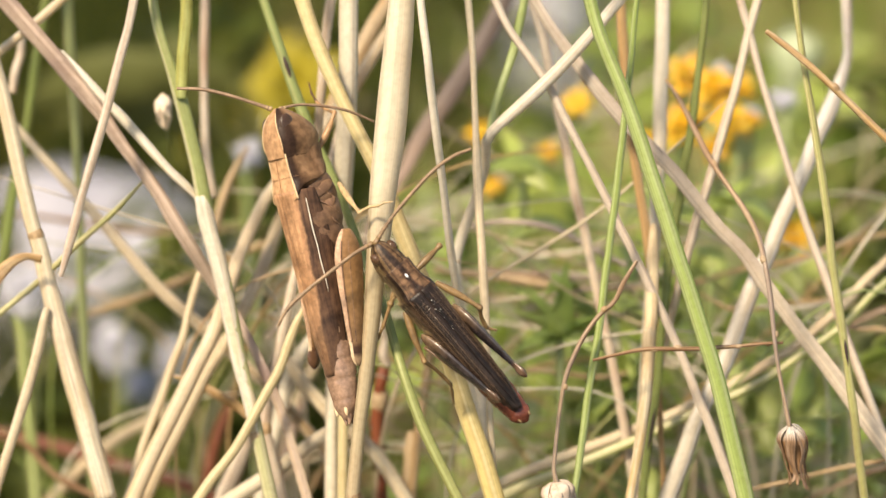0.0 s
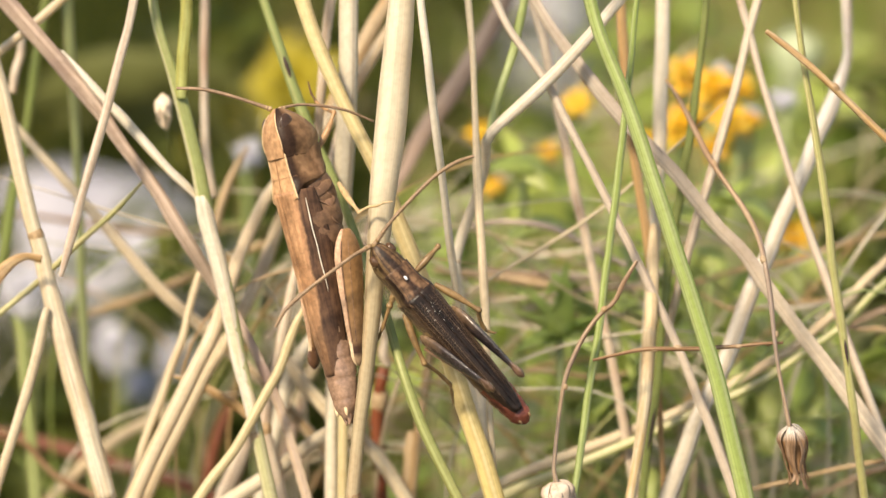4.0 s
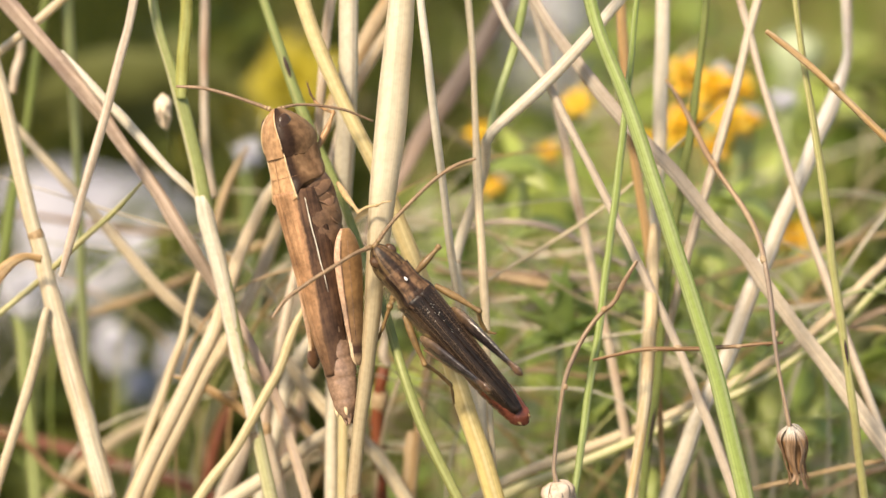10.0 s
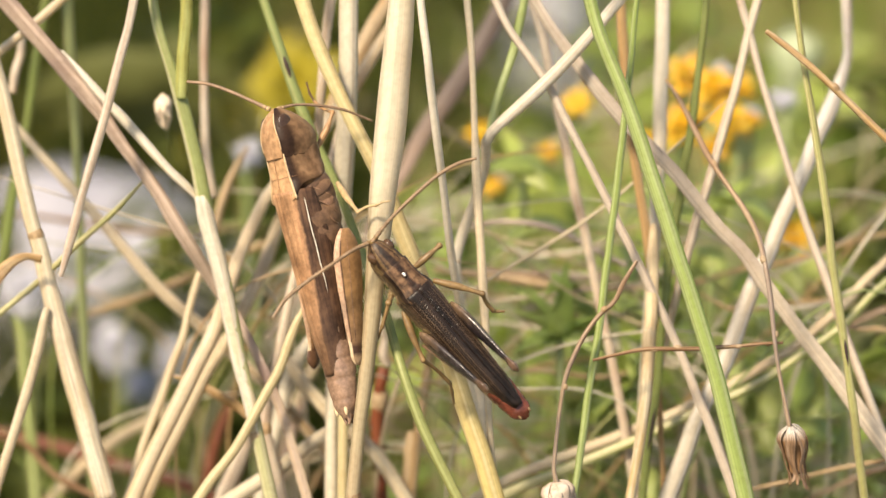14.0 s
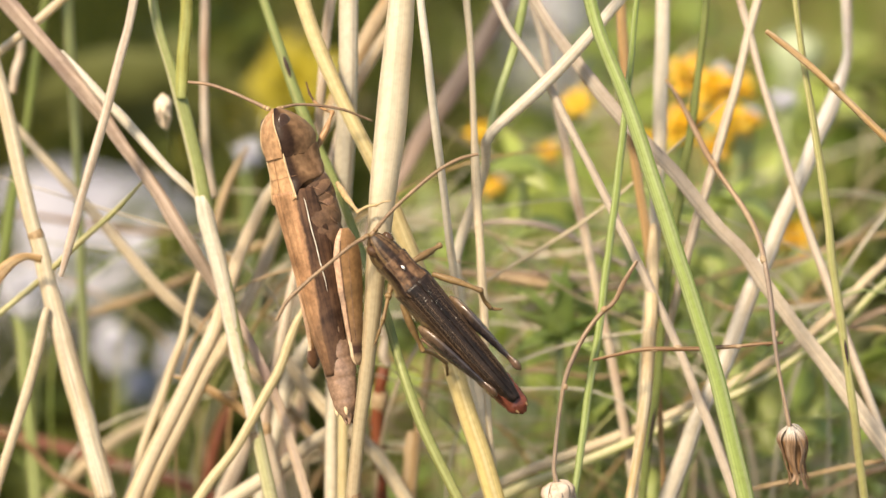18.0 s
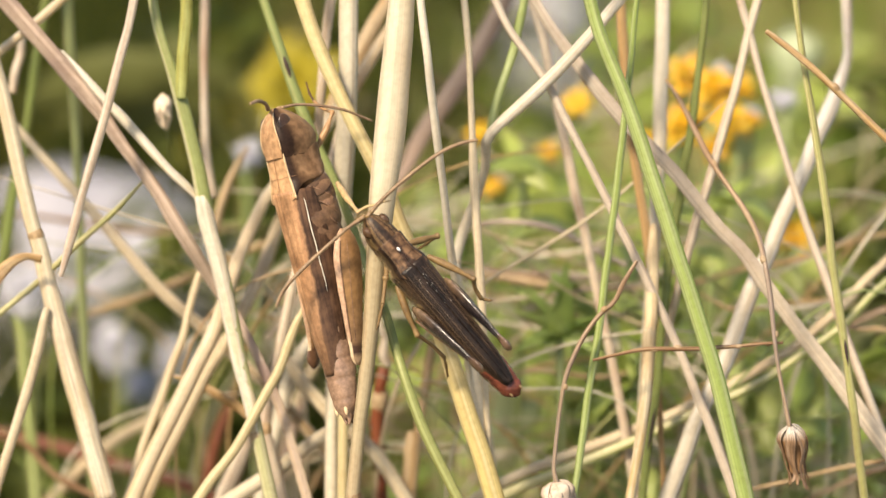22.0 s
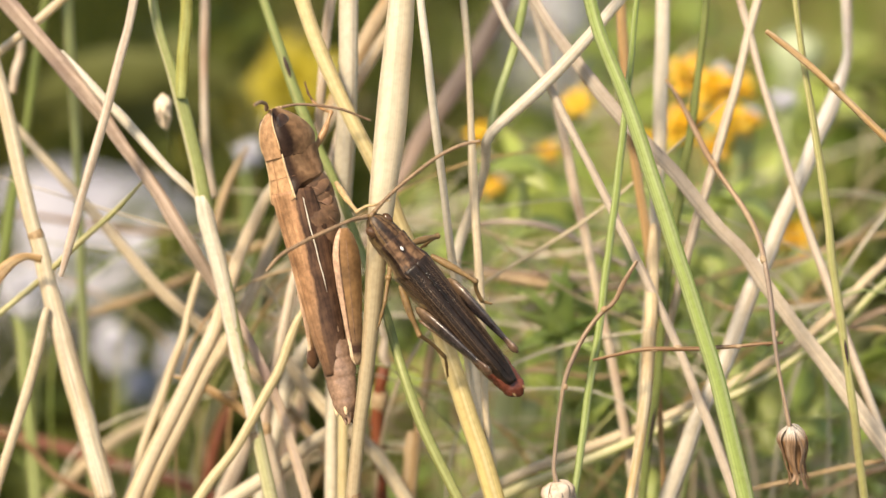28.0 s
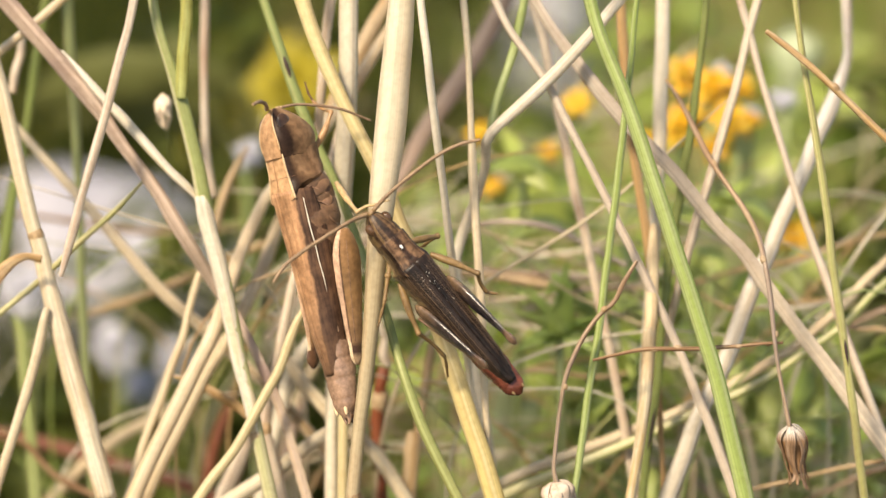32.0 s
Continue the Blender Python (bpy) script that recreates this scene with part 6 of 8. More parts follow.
def hopper(name, K, M, label, wing_end, body, fat=1.0, slim=1.0):
    """A grasshopper with its brow at the origin. K: scale of the cross-section; M: its materials; body: where the tip of the abdomen ends."""
    ob = tagged(new(name), label, "grasshopper")
    k = K
    P = {}
    hx, x1 = M["head_end"] * k, M["saddle_end"] * k
    hs = hx / (-2.55 * k)
    rows = [(0, .16 * k, .2 * k, -.25 * k, .8), (-.35 * k, .5 * k, .42 * k, -.8 * k, .75), (-1.0 * k, .82 * k, .62 * k, -1.6 * k, .7), (-1.8 * k, 1.0 * k, .72 * k, -2.1 * k, .65), (hx - .35 * k, 1.0 * k * slim, .76 * k * slim, -1.85 * k, .6)]
    up, broad, deep = M["crown"]
    rows = [(0 if x == 0 else x * hs if x > hx else x, w * broad, zt + up * k * min(1, -x / k), zb * deep, sq) for x, w, zt, zb, sq in rows]
    v, f, ang = loft(rows, 28)
    P["head"] = part("head", mesh_of("head", v, f, M["head"], uvs=[(s, max(0, q - M["spread"] * .6 * s)) for s, q in wrap_uv(40, 28)]), ob)
    for sd in (-1, 1):
        v, f = ellipsoid((M["eye_at"][0] * k, sd * M["eye_at"][1] * k, M["eye_at"][2] * k), (M["eye_at"][4] * k, M["bulge"] * k, M["eye_at"][3] * k))
        part("eye", mesh_of("eye", v, f, M["eye"]), P["head"], "glossy brown compound eye")
        ridge = [on_body(rows, s * hx, M["ridge"] + M["spread"] * .6 * s, sd) for s in (.12, .3, .5, .75, .98)]
        v, f, uv = tube(ridge, [.05 * k, .06 * k, .05 * k, .045 * k, .05 * k], 6, 18)
        part("brow_ridge", mesh_of("brow_ridge", v, f, M["keel"], uvs=uv), P["head"], "raised ridge line")
    # saddle behind the head
    x0 = hx
    k = k * slim
    rows = [(x0 + .1 * k, 1.1 * k, .84 * k, -1.95 * k, .5), (x0 - .9 * k, 1.04 * k, .84 * k, -2.0 * k, .46), (x0 - 1.5 * k, 1.08 * k, .85 * k, -2.05 * k, .45), (x1 + .3 * k, 1.26 * k, .92 * k, -1.8 * k, .45), (x1 - .1 * k, 1.28 * k, .93 * k, -1.5 * k, .45)]
    v, f, ang = loft(rows, 36, 0.012, 3)
    wraps = wrap_uv(40, 36)
    # the side lobes end further forward than the back plate
    v = [(x + M["lobe"] * min(1, max(0, s)) ** 2 * min(1, max(0, (q - .2) / .3)), y, z) for (x, y, z), (s, q) in zip(v, wraps)]
    P["saddle"] = part("pronotum", mesh_of("pronotum", v, f, M["saddle"], uvs=[(s, max(0, q - M["spread"] * s)) for s, q in wraps]), ob)
    for sd in (-1, 1):
        pts = [on_body(rows, x0 + (x1 - x0) * s, M["keel_at"] + M["spread"] * s - .015 * math.sin(math.pi * s), sd) for s in (.02, .25, .5, .75, 1.0)]
        v, f, uv = tube(pts, [M["keel_width"] * k * g for g in (1, .85, .8, 1.1, 1)], 6, 18)
        part("side_keel", mesh_of("side_keel", v, f, M["keel"], uvs=uv), P["saddle"], "raised side keel")
    v, f, uv = tube([(x0 + .1 * k, 0, .86 * k), (x0 - 1.3 * k, 0, .9 * k), (x1, 0, .96 * k)], [.04 * k] * 3, 6, 12)
    part("middle_keel", mesh_of("middle_keel", v, f, M["disc"] if M["stripe"] else M["dark"], uvs=uv), P["saddle"])
    groove = x0 + (x1 - x0) * .55
    gp = [(groove, math.cos(a) * 1.06 * k, .2 * k + abs(math.sin(a)) ** .5 * .7 * k) for a in (0.05, 0.5, 1.0, 1.57, 2.1, 2.6, 3.09)]
    v, f, uv = tube(gp, [.022 * k] * 7, 5, 22)
    part("cross_groove", mesh_of("cross_groove", v, f, M["groove"], uvs=uv), P["saddle"], "dark furrow across the saddle")
    # chest under the wings
    rows = [(x1 + 1.1 * k, 1.12 * k, .6 * k, -2.1 * k, .6), (x1 - .3 * k, 1.24 * k, .6 * k, -2.4 * k, .58), (x1 - 2.0 * k, 1.25 * k, .55 * k, -2.3 * k, .6), (x1 - 3.2 * k, 1.05 * k, .5 * k, -2.0 * k, .7)]
    v, f, ang = loft(rows, 24, 0.05, 3)
    v = [(x + .1 * k * noise.noise(Vector((x, y, z)) * 1.7), y * (1 + .09 * noise.noise(Vector((z, x, y)) * 1.9)), z) for x, y, z in v]
    P["chest"] = part("thorax", mesh_of("thorax", v, f, M["chest"]), ob)
    for sd in (-1, 1):
        for dx, dz, ln, ht, tilt, m in ((.3, -1.0, .7, .3, 62, "chest"), (-.75, -.95, .8, .28, 52, "plate")):
            v, f = ellipsoid((0, 0, 0), (ln * k, .06 * k, ht * k), 16, 12)
            part("side_plate", mesh_of("side_plate", v, f, M[m]), P["chest"], "oblique plate of the thorax side", pose((x1 + dx * k) * MM, sd * 1.19 * k * MM, dz * k * MM, sd * 9, tilt, 0))
        for a, b, w in (((.55, .40), (-.35, .66), .06), ((-.15, .40), (-1.1, .64), .07), ((-.95, .45), (-1.75, .62), .06)):
            pts = [on_body(rows, x1 + (a[0] + (b[0] - a[0]) * s) * k, a[1] + (b[1] - a[1]) * s + .02 * math.sin(7 * s), sd) for s in (0, .25, .5, .75, 1)]
            v, f, uv = tube(pts, [w * .5 * k, w * k, w * 1.3 * k, w * k, w * .6 * k], 6, 16)
            part("side_seam", mesh_of("side_seam", v, f, M["seam"], uvs=uv), P["chest"], "raised seam of the thorax side")
    # belly
    xa = x1 - 2.2 * k
    bl = body - xa
    g = k * fat
    rows = [(xa, 1.05 * k, .5 * k, -2.0 * k, .75), (xa + bl * .3, 1.0 * k, .44 * k, -1.8 * k, .75), (xa + bl * .6, .78 * g, .34 * k, -1.4 * g, .75), (xa + bl * .84, .66 * g, .28 * k, -1.0 * g, .8), (xa + bl * .95, M["blunt"] * g, .14 * k, -.78 * g, .8), (body, .3 * M["blunt"] * g, -.12 * k, -.42 * g, .9)]
    v, f, ang = loft(rows, 24, 0.06, 9, 91)
    slots = [1 if i // 24 > M["tip_from"] else 0 for i in range(len(f))]
    P["belly"] = part("abdomen", mesh_of("abdomen", v, f, [M["belly"], M["tip"]], slots), ob)
    for sd in (-1, 1):
        v, f = ellipsoid((body + .5 * k, sd * .42 * k, .0), (.3 * k, .1 * k, .1 * k), 8, 6)
        part("cercus", mesh_of("cercus", v, f, M["cream"]), P["belly"], "small pale tail feeler")
    # wing covers
    prof = [(0.02 * k, 1.06 * k), (.5 * k, 1.02 * k), (.88 * k, .9 * k), (1.16 * k, .55 * k), (1.3 * k, 0 * k), (1.34 * k, -.55 * k), (1.3 * k, -1.0 * k)]
    for sd in (-1, 1):
        v, f, wh = wing(sd, x1 + .45 * k, wing_end, prof, .05, base=M["bare"], drop=M["drop"], trim=M["trim"], taper=M["taper"], narrow=M["narrow"])
        cover = part("wing_cover", mesh_of("wing_cover", v, f, M["wing"], uvs=wh), ob, "folded leathery wing cover")
        lines = [(.53, .05, .56, .085, "white")] if M["stripe"] else [(.07, .03, .96, .03, "dark"), (.13, .05, .9, .04, "vein"), (.2, .05, .86, .03, "dark"), (.27, .05, .85, .045, "vein"), (.33, .04, .8, .03, "dark"), (.39, .03, .8, .05, "vein"), (.47, .05, .7, .035, "dark"), (.55, .05, .7, .04, "vein")]
        pr = spline(prof, 60)
        for q, s0, s1, w, m in lines:
            pts = []
            for i in range(7):
                s = s0 + (s1 - s0) * i / 6
                y, z = pr[round((q + .08 * s) * 59)]
                pts.append((x1 + .45 * k + (wing_end - x1 - .45 * k) * s, sd * (y * (1 - .4 * s) + .01), z - M["drop"] * s + .015))
            lv, lf, lu = tube(pts, [w * .5, w, w, w, w, w * .8, w * .2], 6, 24)
            part("vein", mesh_of("vein", lv, lf, M[m], uvs=lu), cover, "pale raised vein")
        if not M["stripe"]:
            cv, cf = [], []
            for q0, q1, lean in ((.08, .13, .006), (.14, .2, .012), (.21, .27, -.01), (.28, .33, .012), (.34, .39, -.008), (.4, .47, .012), (.48, .55, -.01)):
                for i in range(30):
                    s = .08 + .024 * i + .004 * math.sin(9.7 * i + 40 * q0)
                    pts = []
                    for r in (0, .5, 1):
                        y, z = pr[round((q0 + (q1 - q0) * r + .08 * s) * 59)]
                        pts.append((x1 + .45 * k + (wing_end - x1 - .45 * k) * (s + lean * r), sd * (y * (1 - .4 * s) + .012), z - M["drop"] * s + .012))
                    o = len(cv)
                    tv, tf, _ = tube(pts, [.028] * 3, 4, 4)
                    cv += tv
                    cf += [tuple(o + j for j in c) for c in tf]
            part("cross_veins", mesh_of("cross_veins", cv, cf, M["vein"]), cover, "ladder of fine cross-veins")
    return ob, P


FEMALE = {
    "disc": skin_mat("female saddle tan", (0.46, 0.26, 0.14), (0.33, 0.17, 0.085), 0.42, 700, 0.6),
    "dark": skin_mat("female dark band", (0.10, 0.05, 0.028), (0.045, 0.022, 0.014), 0.5, 600, 0.9),
    "cream": skin_mat("female cream keel", (0.70, 0.54, 0.34), (0.52, 0.35, 0.2), 0.5, 900),
    "eye": skin_mat("female eye", (0.065, 0.035, 0.021), (0.03, 0.016, 0.011), 0.28, 1500),
    "chest": skin_mat("female chest", (0.2, 0.112, 0.064), (0.065, 0.034, 0.02), 0.5, 600, 0.9),
    "belly": skin_mat("female abdomen", (0.30, 0.2, 0.13), (0.15, 0.09, 0.06), 0.3, 700, 0.7, 0.3, 0.5),
    "tip": skin_mat("female abdomen end", (0.34, 0.215, 0.15), (0.17, 0.1, 0.066), 0.22, 700, 0.8, 0.3, 0.5),
    "wing": wing_mat("female wing", (0.43, 0.245, 0.135), (0.28, 0.145, 0.075), (0.125, 0.068, 0.041), (0.028, 0.014, 0.01), 0.40, 0.2, (0.55, 1.0, (0.1, 0.055, 0.034))),
    "head": band_mat("female head", [(0.0, (0.42, 0.25, 0.14)), (0.135, (0.40, 0.235, 0.125)), (0.15, (0.03, 0.016, 0.011)), (0.35, (0.042, 0.023, 0.015)), (0.42, (0.15, 0.086, 0.047)), (0.5, (0.2, 0.118, 0.066)), (1.0, (0.27, 0.18, 0.1))], size=520.0, mottle=0.7, jitter=0.1, grit=0.35, gloss=0.12),
    "saddle": band_mat("female saddle", [(0.0, (0.44, 0.265, 0.145)), (0.165, (0.42, 0.25, 0.135)), (0.18, (0.022, 0.012, 0.009)), (0.31, (0.035, 0.019, 0.012)), (0.37, (0.13, 0.073, 0.04)), (0.42, (0.23, 0.135, 0.075)), (0.5, (0.15, 0.084, 0.046)), (0.56, (0.24, 0.14, 0.08)), (0.64, (0.17, 0.096, 0.053)), (1.0, (0.22, 0.13, 0.072))], size=520.0, mottle=0.7, jitter=0.12, grit=0.35, gloss=0.12),
    "white": skin_mat("female wing stripe", (0.72, 0.68, 0.58), (0.6, 0.55, 0.45), 0.5, 900, 0.4),
    "plate": skin_mat("female thorax plate", (0.23, 0.13, 0.08), (0.09, 0.048, 0.028), 0.4, 600, 0.9),
    "thigh": band_mat("female thigh", [(0.0, (0.27, 0.148, 0.07)), (0.5, (0.275, 0.15, 0.064)), (0.88, (0.2, 0.115, 0.06)), (0.915, (0.06, 0.03, 0.018)), (0.96, (0.05, 0.024, 0.016)), (1.0, (0.3, 0.2, 0.12))], 0.42, 600, 0.03, 0.5, grit=0.25),
    "edge": band_mat("female thigh edge", [(0.0, (0.5, 0.315, 0.215)), (0.8, (0.48, 0.31, 0.21)), (0.9, (0.52, 0.40, 0.27)), (1.0, (0.5, 0.37, 0.24))], 0.42, 900, 0.03, 0.5, grit=0.3),
    "shin": skin_mat("female shin", (0.10, 0.05, 0.028), (0.05, 0.025, 0.015), 0.35, 700),
    "thigh_dots": skin_mat("female thigh dots", (0.3, 0.17, 0.1), (0.04, 0.02, 0.012), 0.45, 2600, 1.0),
    "leg": skin_mat("female leg", (0.46, 0.33, 0.18), (0.33, 0.21, 0.1), 0.4, 600, 0.5),
    "fore": skin_mat("female fore leg", (0.38, 0.22, 0.105), (0.25, 0.13, 0.06), 0.4, 600, 0.6),
    "feeler": skin_mat("female antenna", (0.29, 0.19, 0.12), (0.13, 0.08, 0.05), 0.5, 500, 0.7),
    "seam": skin_mat("female thorax seam", (0.30, 0.175, 0.11), (0.15, 0.08, 0.05), 0.38, 700, 0.8),
    "stripe": True,
    "head_end": -2.02,
    "saddle_end": -4.35,
    "lobe": 1.25,
    "ridge": 0.14,
    "spread": 0.09,
    "taper": 0.3,
    "narrow": 0.33,
    "keel_at": 0.175,
    "keel_width": 0.11,
    "blunt": 0.46,
    "tip_from": 50,
    "bare": 0.24,
    "crown": (.16, 1.06, .8),
    "trim": 0.86,
    "drop": 0.7,
    "groove": skin_mat("female furrow", (0.27, 0.14, 0.07), (0.17, 0.085, 0.04), 0.45, 900),
    "keel": skin_mat("female pale keel", (0.66, 0.50, 0.31), (0.42, 0.27, 0.15), 0.5, 900, 0.8),
    "bulge": 0.15,
    "eye_at": (-.84, .72, .2, .4, .52),
}
MALE = {
    "disc": skin_mat("male saddle brown", (0.10, 0.052, 0.027), (0.028, 0.015, 0.01), 0.4, 700, 0.8),
    "dark": skin_mat("male dark band", (0.03, 0.018, 0.012), (0.018, 0.01, 0.008), 0.4, 900),
    "cream": skin_mat("male pale keel", (0.28, 0.18, 0.09), (0.15, 0.09, 0.04), 0.5, 900),
    "eye": skin_mat("male eye", (0.10, 0.055, 0.03), (0.05, 0.025, 0.015), 0.18, 1500),
    "chest": skin_mat("male thorax", (0.26, 0.19, 0.09), (0.08, 0.045, 0.025), 0.45, 450, 0.8),
    "belly": skin_mat("male abdomen", (0.17, 0.09, 0.04), (0.08, 0.04, 0.02), 0.35, 700, 0.6),
    "tip": skin_mat("male red abdomen end", (0.18, 0.05, 0.03), (0.06, 0.018, 0.013), 0.26, 900, 0.9),
    "wing": wing_mat("male wing", (0.026, 0.017, 0.013), (0.008, 0.006, 0.006), (0.09, 0.055, 0.033), (0.018, 0.012, 0.009), 0.42, 0.0, None, 0.36, 0.95, 2600, 0.0001, 0.8),
    "head": band_mat("male head", [(0.0, (0.03, 0.017, 0.012)), (0.03, (0.035, 0.02, 0.013)), (0.045, (0.13, 0.075, 0.038)), (0.09, (0.11, 0.062, 0.032)), (0.105, (0.03, 0.017, 0.011)), (0.125, (0.035, 0.02, 0.012)), (0.14, (0.19, 0.12, 0.06)), (0.2, (0.16, 0.1, 0.05)), (0.22, (0.035, 0.02, 0.013)), (0.3, (0.05, 0.03, 0.018)), (0.36, (0.17, 0.115, 0.055)), (1.0, (0.2, 0.14, 0.065))], jitter=0.03),
    "saddle": band_mat("male saddle", [(0.0, (0.03, 0.016, 0.01)), (0.02, (0.04, 0.02, 0.013)), (0.035, (0.145, 0.082, 0.045)), (0.1, (0.12, 0.066, 0.037)), (0.12, (0.05, 0.027, 0.016)), (0.14, (0.14, 0.078, 0.043)), (0.19, (0.16, 0.094, 0.052)), (0.21, (0.02, 0.012, 0.009)), (0.34, (0.03, 0.017, 0.012)), (0.39, (0.15, 0.1, 0.05)), (0.44, (0.06, 0.035, 0.02)), (0.5, (0.26, 0.19, 0.1)), (1.0, (0.32, 0.25, 0.13))], jitter=0.06),
    "plate": skin_mat("male thorax plate", (0.30, 0.22, 0.11), (0.1, 0.06, 0.03), 0.45, 450, 0.8),
    "white": skin_mat("male wing stripe", (0.3, 0.25, 0.2), (0.2, 0.15, 0.1), 0.5, 900),
    "thigh": band_mat("male dark thigh", [(0.0, (0.17, 0.105, 0.06)), (0.12, (0.12, 0.074, 0.046)), (0.28, (0.04, 0.029, 0.027)), (0.5, (0.018, 0.016, 0.02)), (0.86, (0.022, 0.02, 0.026)), (0.91, (0.11, 0.066, 0.045)), (1.0, (0.13, 0.078, 0.052))], 0.24, 500, 0.16, 0.8, 0.6, 0.5),
    "edge": band_mat("male thigh edge", [(0.0, (0.22, 0.145, 0.088)), (0.2, (0.13, 0.085, 0.056)), (0.38, (0.04, 0.03, 0.029)), (0.86, (0.03, 0.026, 0.03)), (0.91, (0.13, 0.08, 0.055)), (1.0, (0.15, 0.09, 0.06))], 0.24, 500, 0.16, 0.8, 0.6, 0.5),
    "shin": skin_mat("male shin", (0.15, 0.085, 0.045), (0.06, 0.032, 0.02), 0.35, 700),
    "leg": skin_mat("male leg", (0.23, 0.145, 0.064), (0.09, 0.052, 0.024), 0.4, 600, 0.6),
    "feeler": skin_mat("male antenna", (0.30, 0.20, 0.12), (0.14, 0.085, 0.05), 0.5, 500, 0.7),
    "seam": skin_mat("male thorax seam", (0.22, 0.16, 0.085), (0.1, 0.06, 0.03), 0.4, 700, 0.8),
    "stripe": False,
    "head_end": -2.34,
    "saddle_end": -4.95,
    "lobe": 0.5,
    "ridge": 0.12,
    "spread": 0.02,
    "taper": 0.72,
    "narrow": 0.1,
    "keel_at": 0.2,
    "keel_width": 0.065,
    "blunt": 0.5,
    "tip_from": 52,
    "bare": 0.0,
    "crown": (0, 1, 1),
    "trim": 1.0,
    "drop": 0.42,
    "groove": skin_mat("male furrow", (0.03, 0.018, 0.012), (0.018, 0.01, 0.008), 0.45, 900),
    "keel": skin_mat("male keel", (0.10, 0.06, 0.035), (0.04, 0.022, 0.014), 0.45, 900),
    "bulge": 0.34,
    "eye_at": (-1.0, .72, .1, .42, .46),
    "vein": skin_mat("male wing vein", (0.13, 0.082, 0.05), (0.05, 0.03, 0.02), 0.4, 900),
}

FEMALE_THIGH = [(0, .3, .32), (.05, .62, .6), (.16, .88, .92), (.38, .86, .95), (.6, .66, .78), (.78, .5, .62), (.9, .42, .5), (.95, .42, .46), (1.0, .4, .42), (1.035, .28, .28), (1.06, .1, .1)]
female, FP = hopper("female_grasshopper", 1.5, FEMALE, "large tan brown female grasshopper clinging head-up to straw", -19.2, -22.4, 1.12, 0.88)
female.matrix_world = lie((-11.59, 1.63, 129.87), (-0.205, 0.302, 0.931), (-0.771, -0.636, 0.036))
FP["hind_right"] = hind_leg(female, (-9.26, -2.36, -1.89), (-18.31, -1.72, -1.06), (-10.77, -0.42, -3.95), 1.12, FEMALE["thigh"], FEMALE["edge"], FEMALE["shin"], "", 2, 0.62, 0.76, FEMALE_THIGH, FEMALE["thigh_dots"])
FP["hind_left"] = hind_leg(female, (-8.6, 1.9, -1.6), (-18, 3.16, -0.83), (-9.4, 2.3, -3.0), 1.0, FEMALE["thigh"], FEMALE["edge"], FEMALE["shin"], "", 0.9, 0.75)
FP["feeler_left"] = feeler(female, [(0.08, 0.34, 0.44), (0.87, 0.94, 1.69), (1.66, 1.67, 2.95), (2.33, 2.58, 4.12), (2.79, 3.69, 5.54)], 0.28, FEMALE["feeler"], FEMALE["leg"], "thin brown beaded antenna")
FP["feeler_right"] = feeler(female, [(-0.07, -0.09, -0.12), (-0.01, -0.29, -1.18), (-0.29, -0.45, -3.01), (-0.97, -0.81, -5.1), (-2.18, -1.16, -7.17)], 0.23, FEMALE["feeler"], FEMALE["leg"], "thin brown beaded antenna")
leg(female, "middle_leg", [(-6.02, -1.11, -3.05), (-8.37, -4.05, -2.09), (-8.19, -5.45, -2.75), (-8.10, -6.08, -3.40)], (0.46, 0.32, 0.24), FEMALE["leg"])
leg(female, "fore_leg", [(-3.26, -0.19, -2.68), (-1.04, -0.75, -4.21), (0.08, 1.13, -4.24), (1.42, 2.09, -4.63)], (0.46, 0.32, 0.24), FEMALE["fore"], FEMALE["shin"])
leg(female, "fore_leg", [(-5.2, 1.3, -2.6), (-4.4, 3.0, -3.6), (-6.5, 2.7, -4.6), (-8.0, 2.4, -5.0)], (0.46, 0.32, 0.24), FEMALE["leg"])
leg(female, "middle_leg", [(-8.2, 1.4, -2.8), (-7.6, 3.2, -4.0), (-9.8, 2.8, -5.0), (-11.2, 2.4, -5.2)], (0.46, 0.32, 0.24), FEMALE["leg"])

for sd, low in ((-1, 0), (1, 0), (-1, 1), (1, 1)):
    v, f, uv = tube([(-21.6, sd * .3, -.35 - .5 * low), (-22.4, sd * .24, -.4 - .36 * low), (-22.85, sd * .16, -.3 - .6 * low)], [.5, .36, .08], 8, 12)
    part("valve", mesh_of("valve", v, f, FEMALE["shin"] if low else FEMALE["tip"], uvs=uv), FP["belly"], "short egg-laying valve")

MALE_THIGH = [(0, .34, .34), (.05, .66, .62), (.2, .9, .95), (.38, .86, .95), (.6, .66, .76), (.78, .48, .58), (.9, .42, .5), (.95, .56, .58), (1.0, .6, .6), (1.03, .46, .46), (1.06, .14, .14)]
male, MP = hopper("male_grasshopper", 1.03, MALE, "small dark brown male grasshopper with red-tipped abdomen", -15.4, -16.5, 1.3)
male.matrix_world = lie((-4.76, -3.65, 121.72), (-0.651, 0.205, 0.731), (0.203, -0.881, 0.428))
MP["hind_left"] = hind_leg(male, (-7.16, 1.54, -0.98), (-13.51, 1.11, 1.8), (-7.9, 1.95, -1.0), 0.86, MALE["thigh"], MALE["edge"], MALE["shin"], "glossy dark jumping leg", 2, rows=MALE_THIGH)
MP["hind_right"] = hind_leg(male, (-6.99, -1.38, -0.26), (-13.34, -1.33, 2.41), (-7.41, -1.64, -1.93), 0.86, MALE["thigh"], MALE["edge"], MALE["shin"], "glossy dark jumping leg", 2, rows=MALE_THIGH)
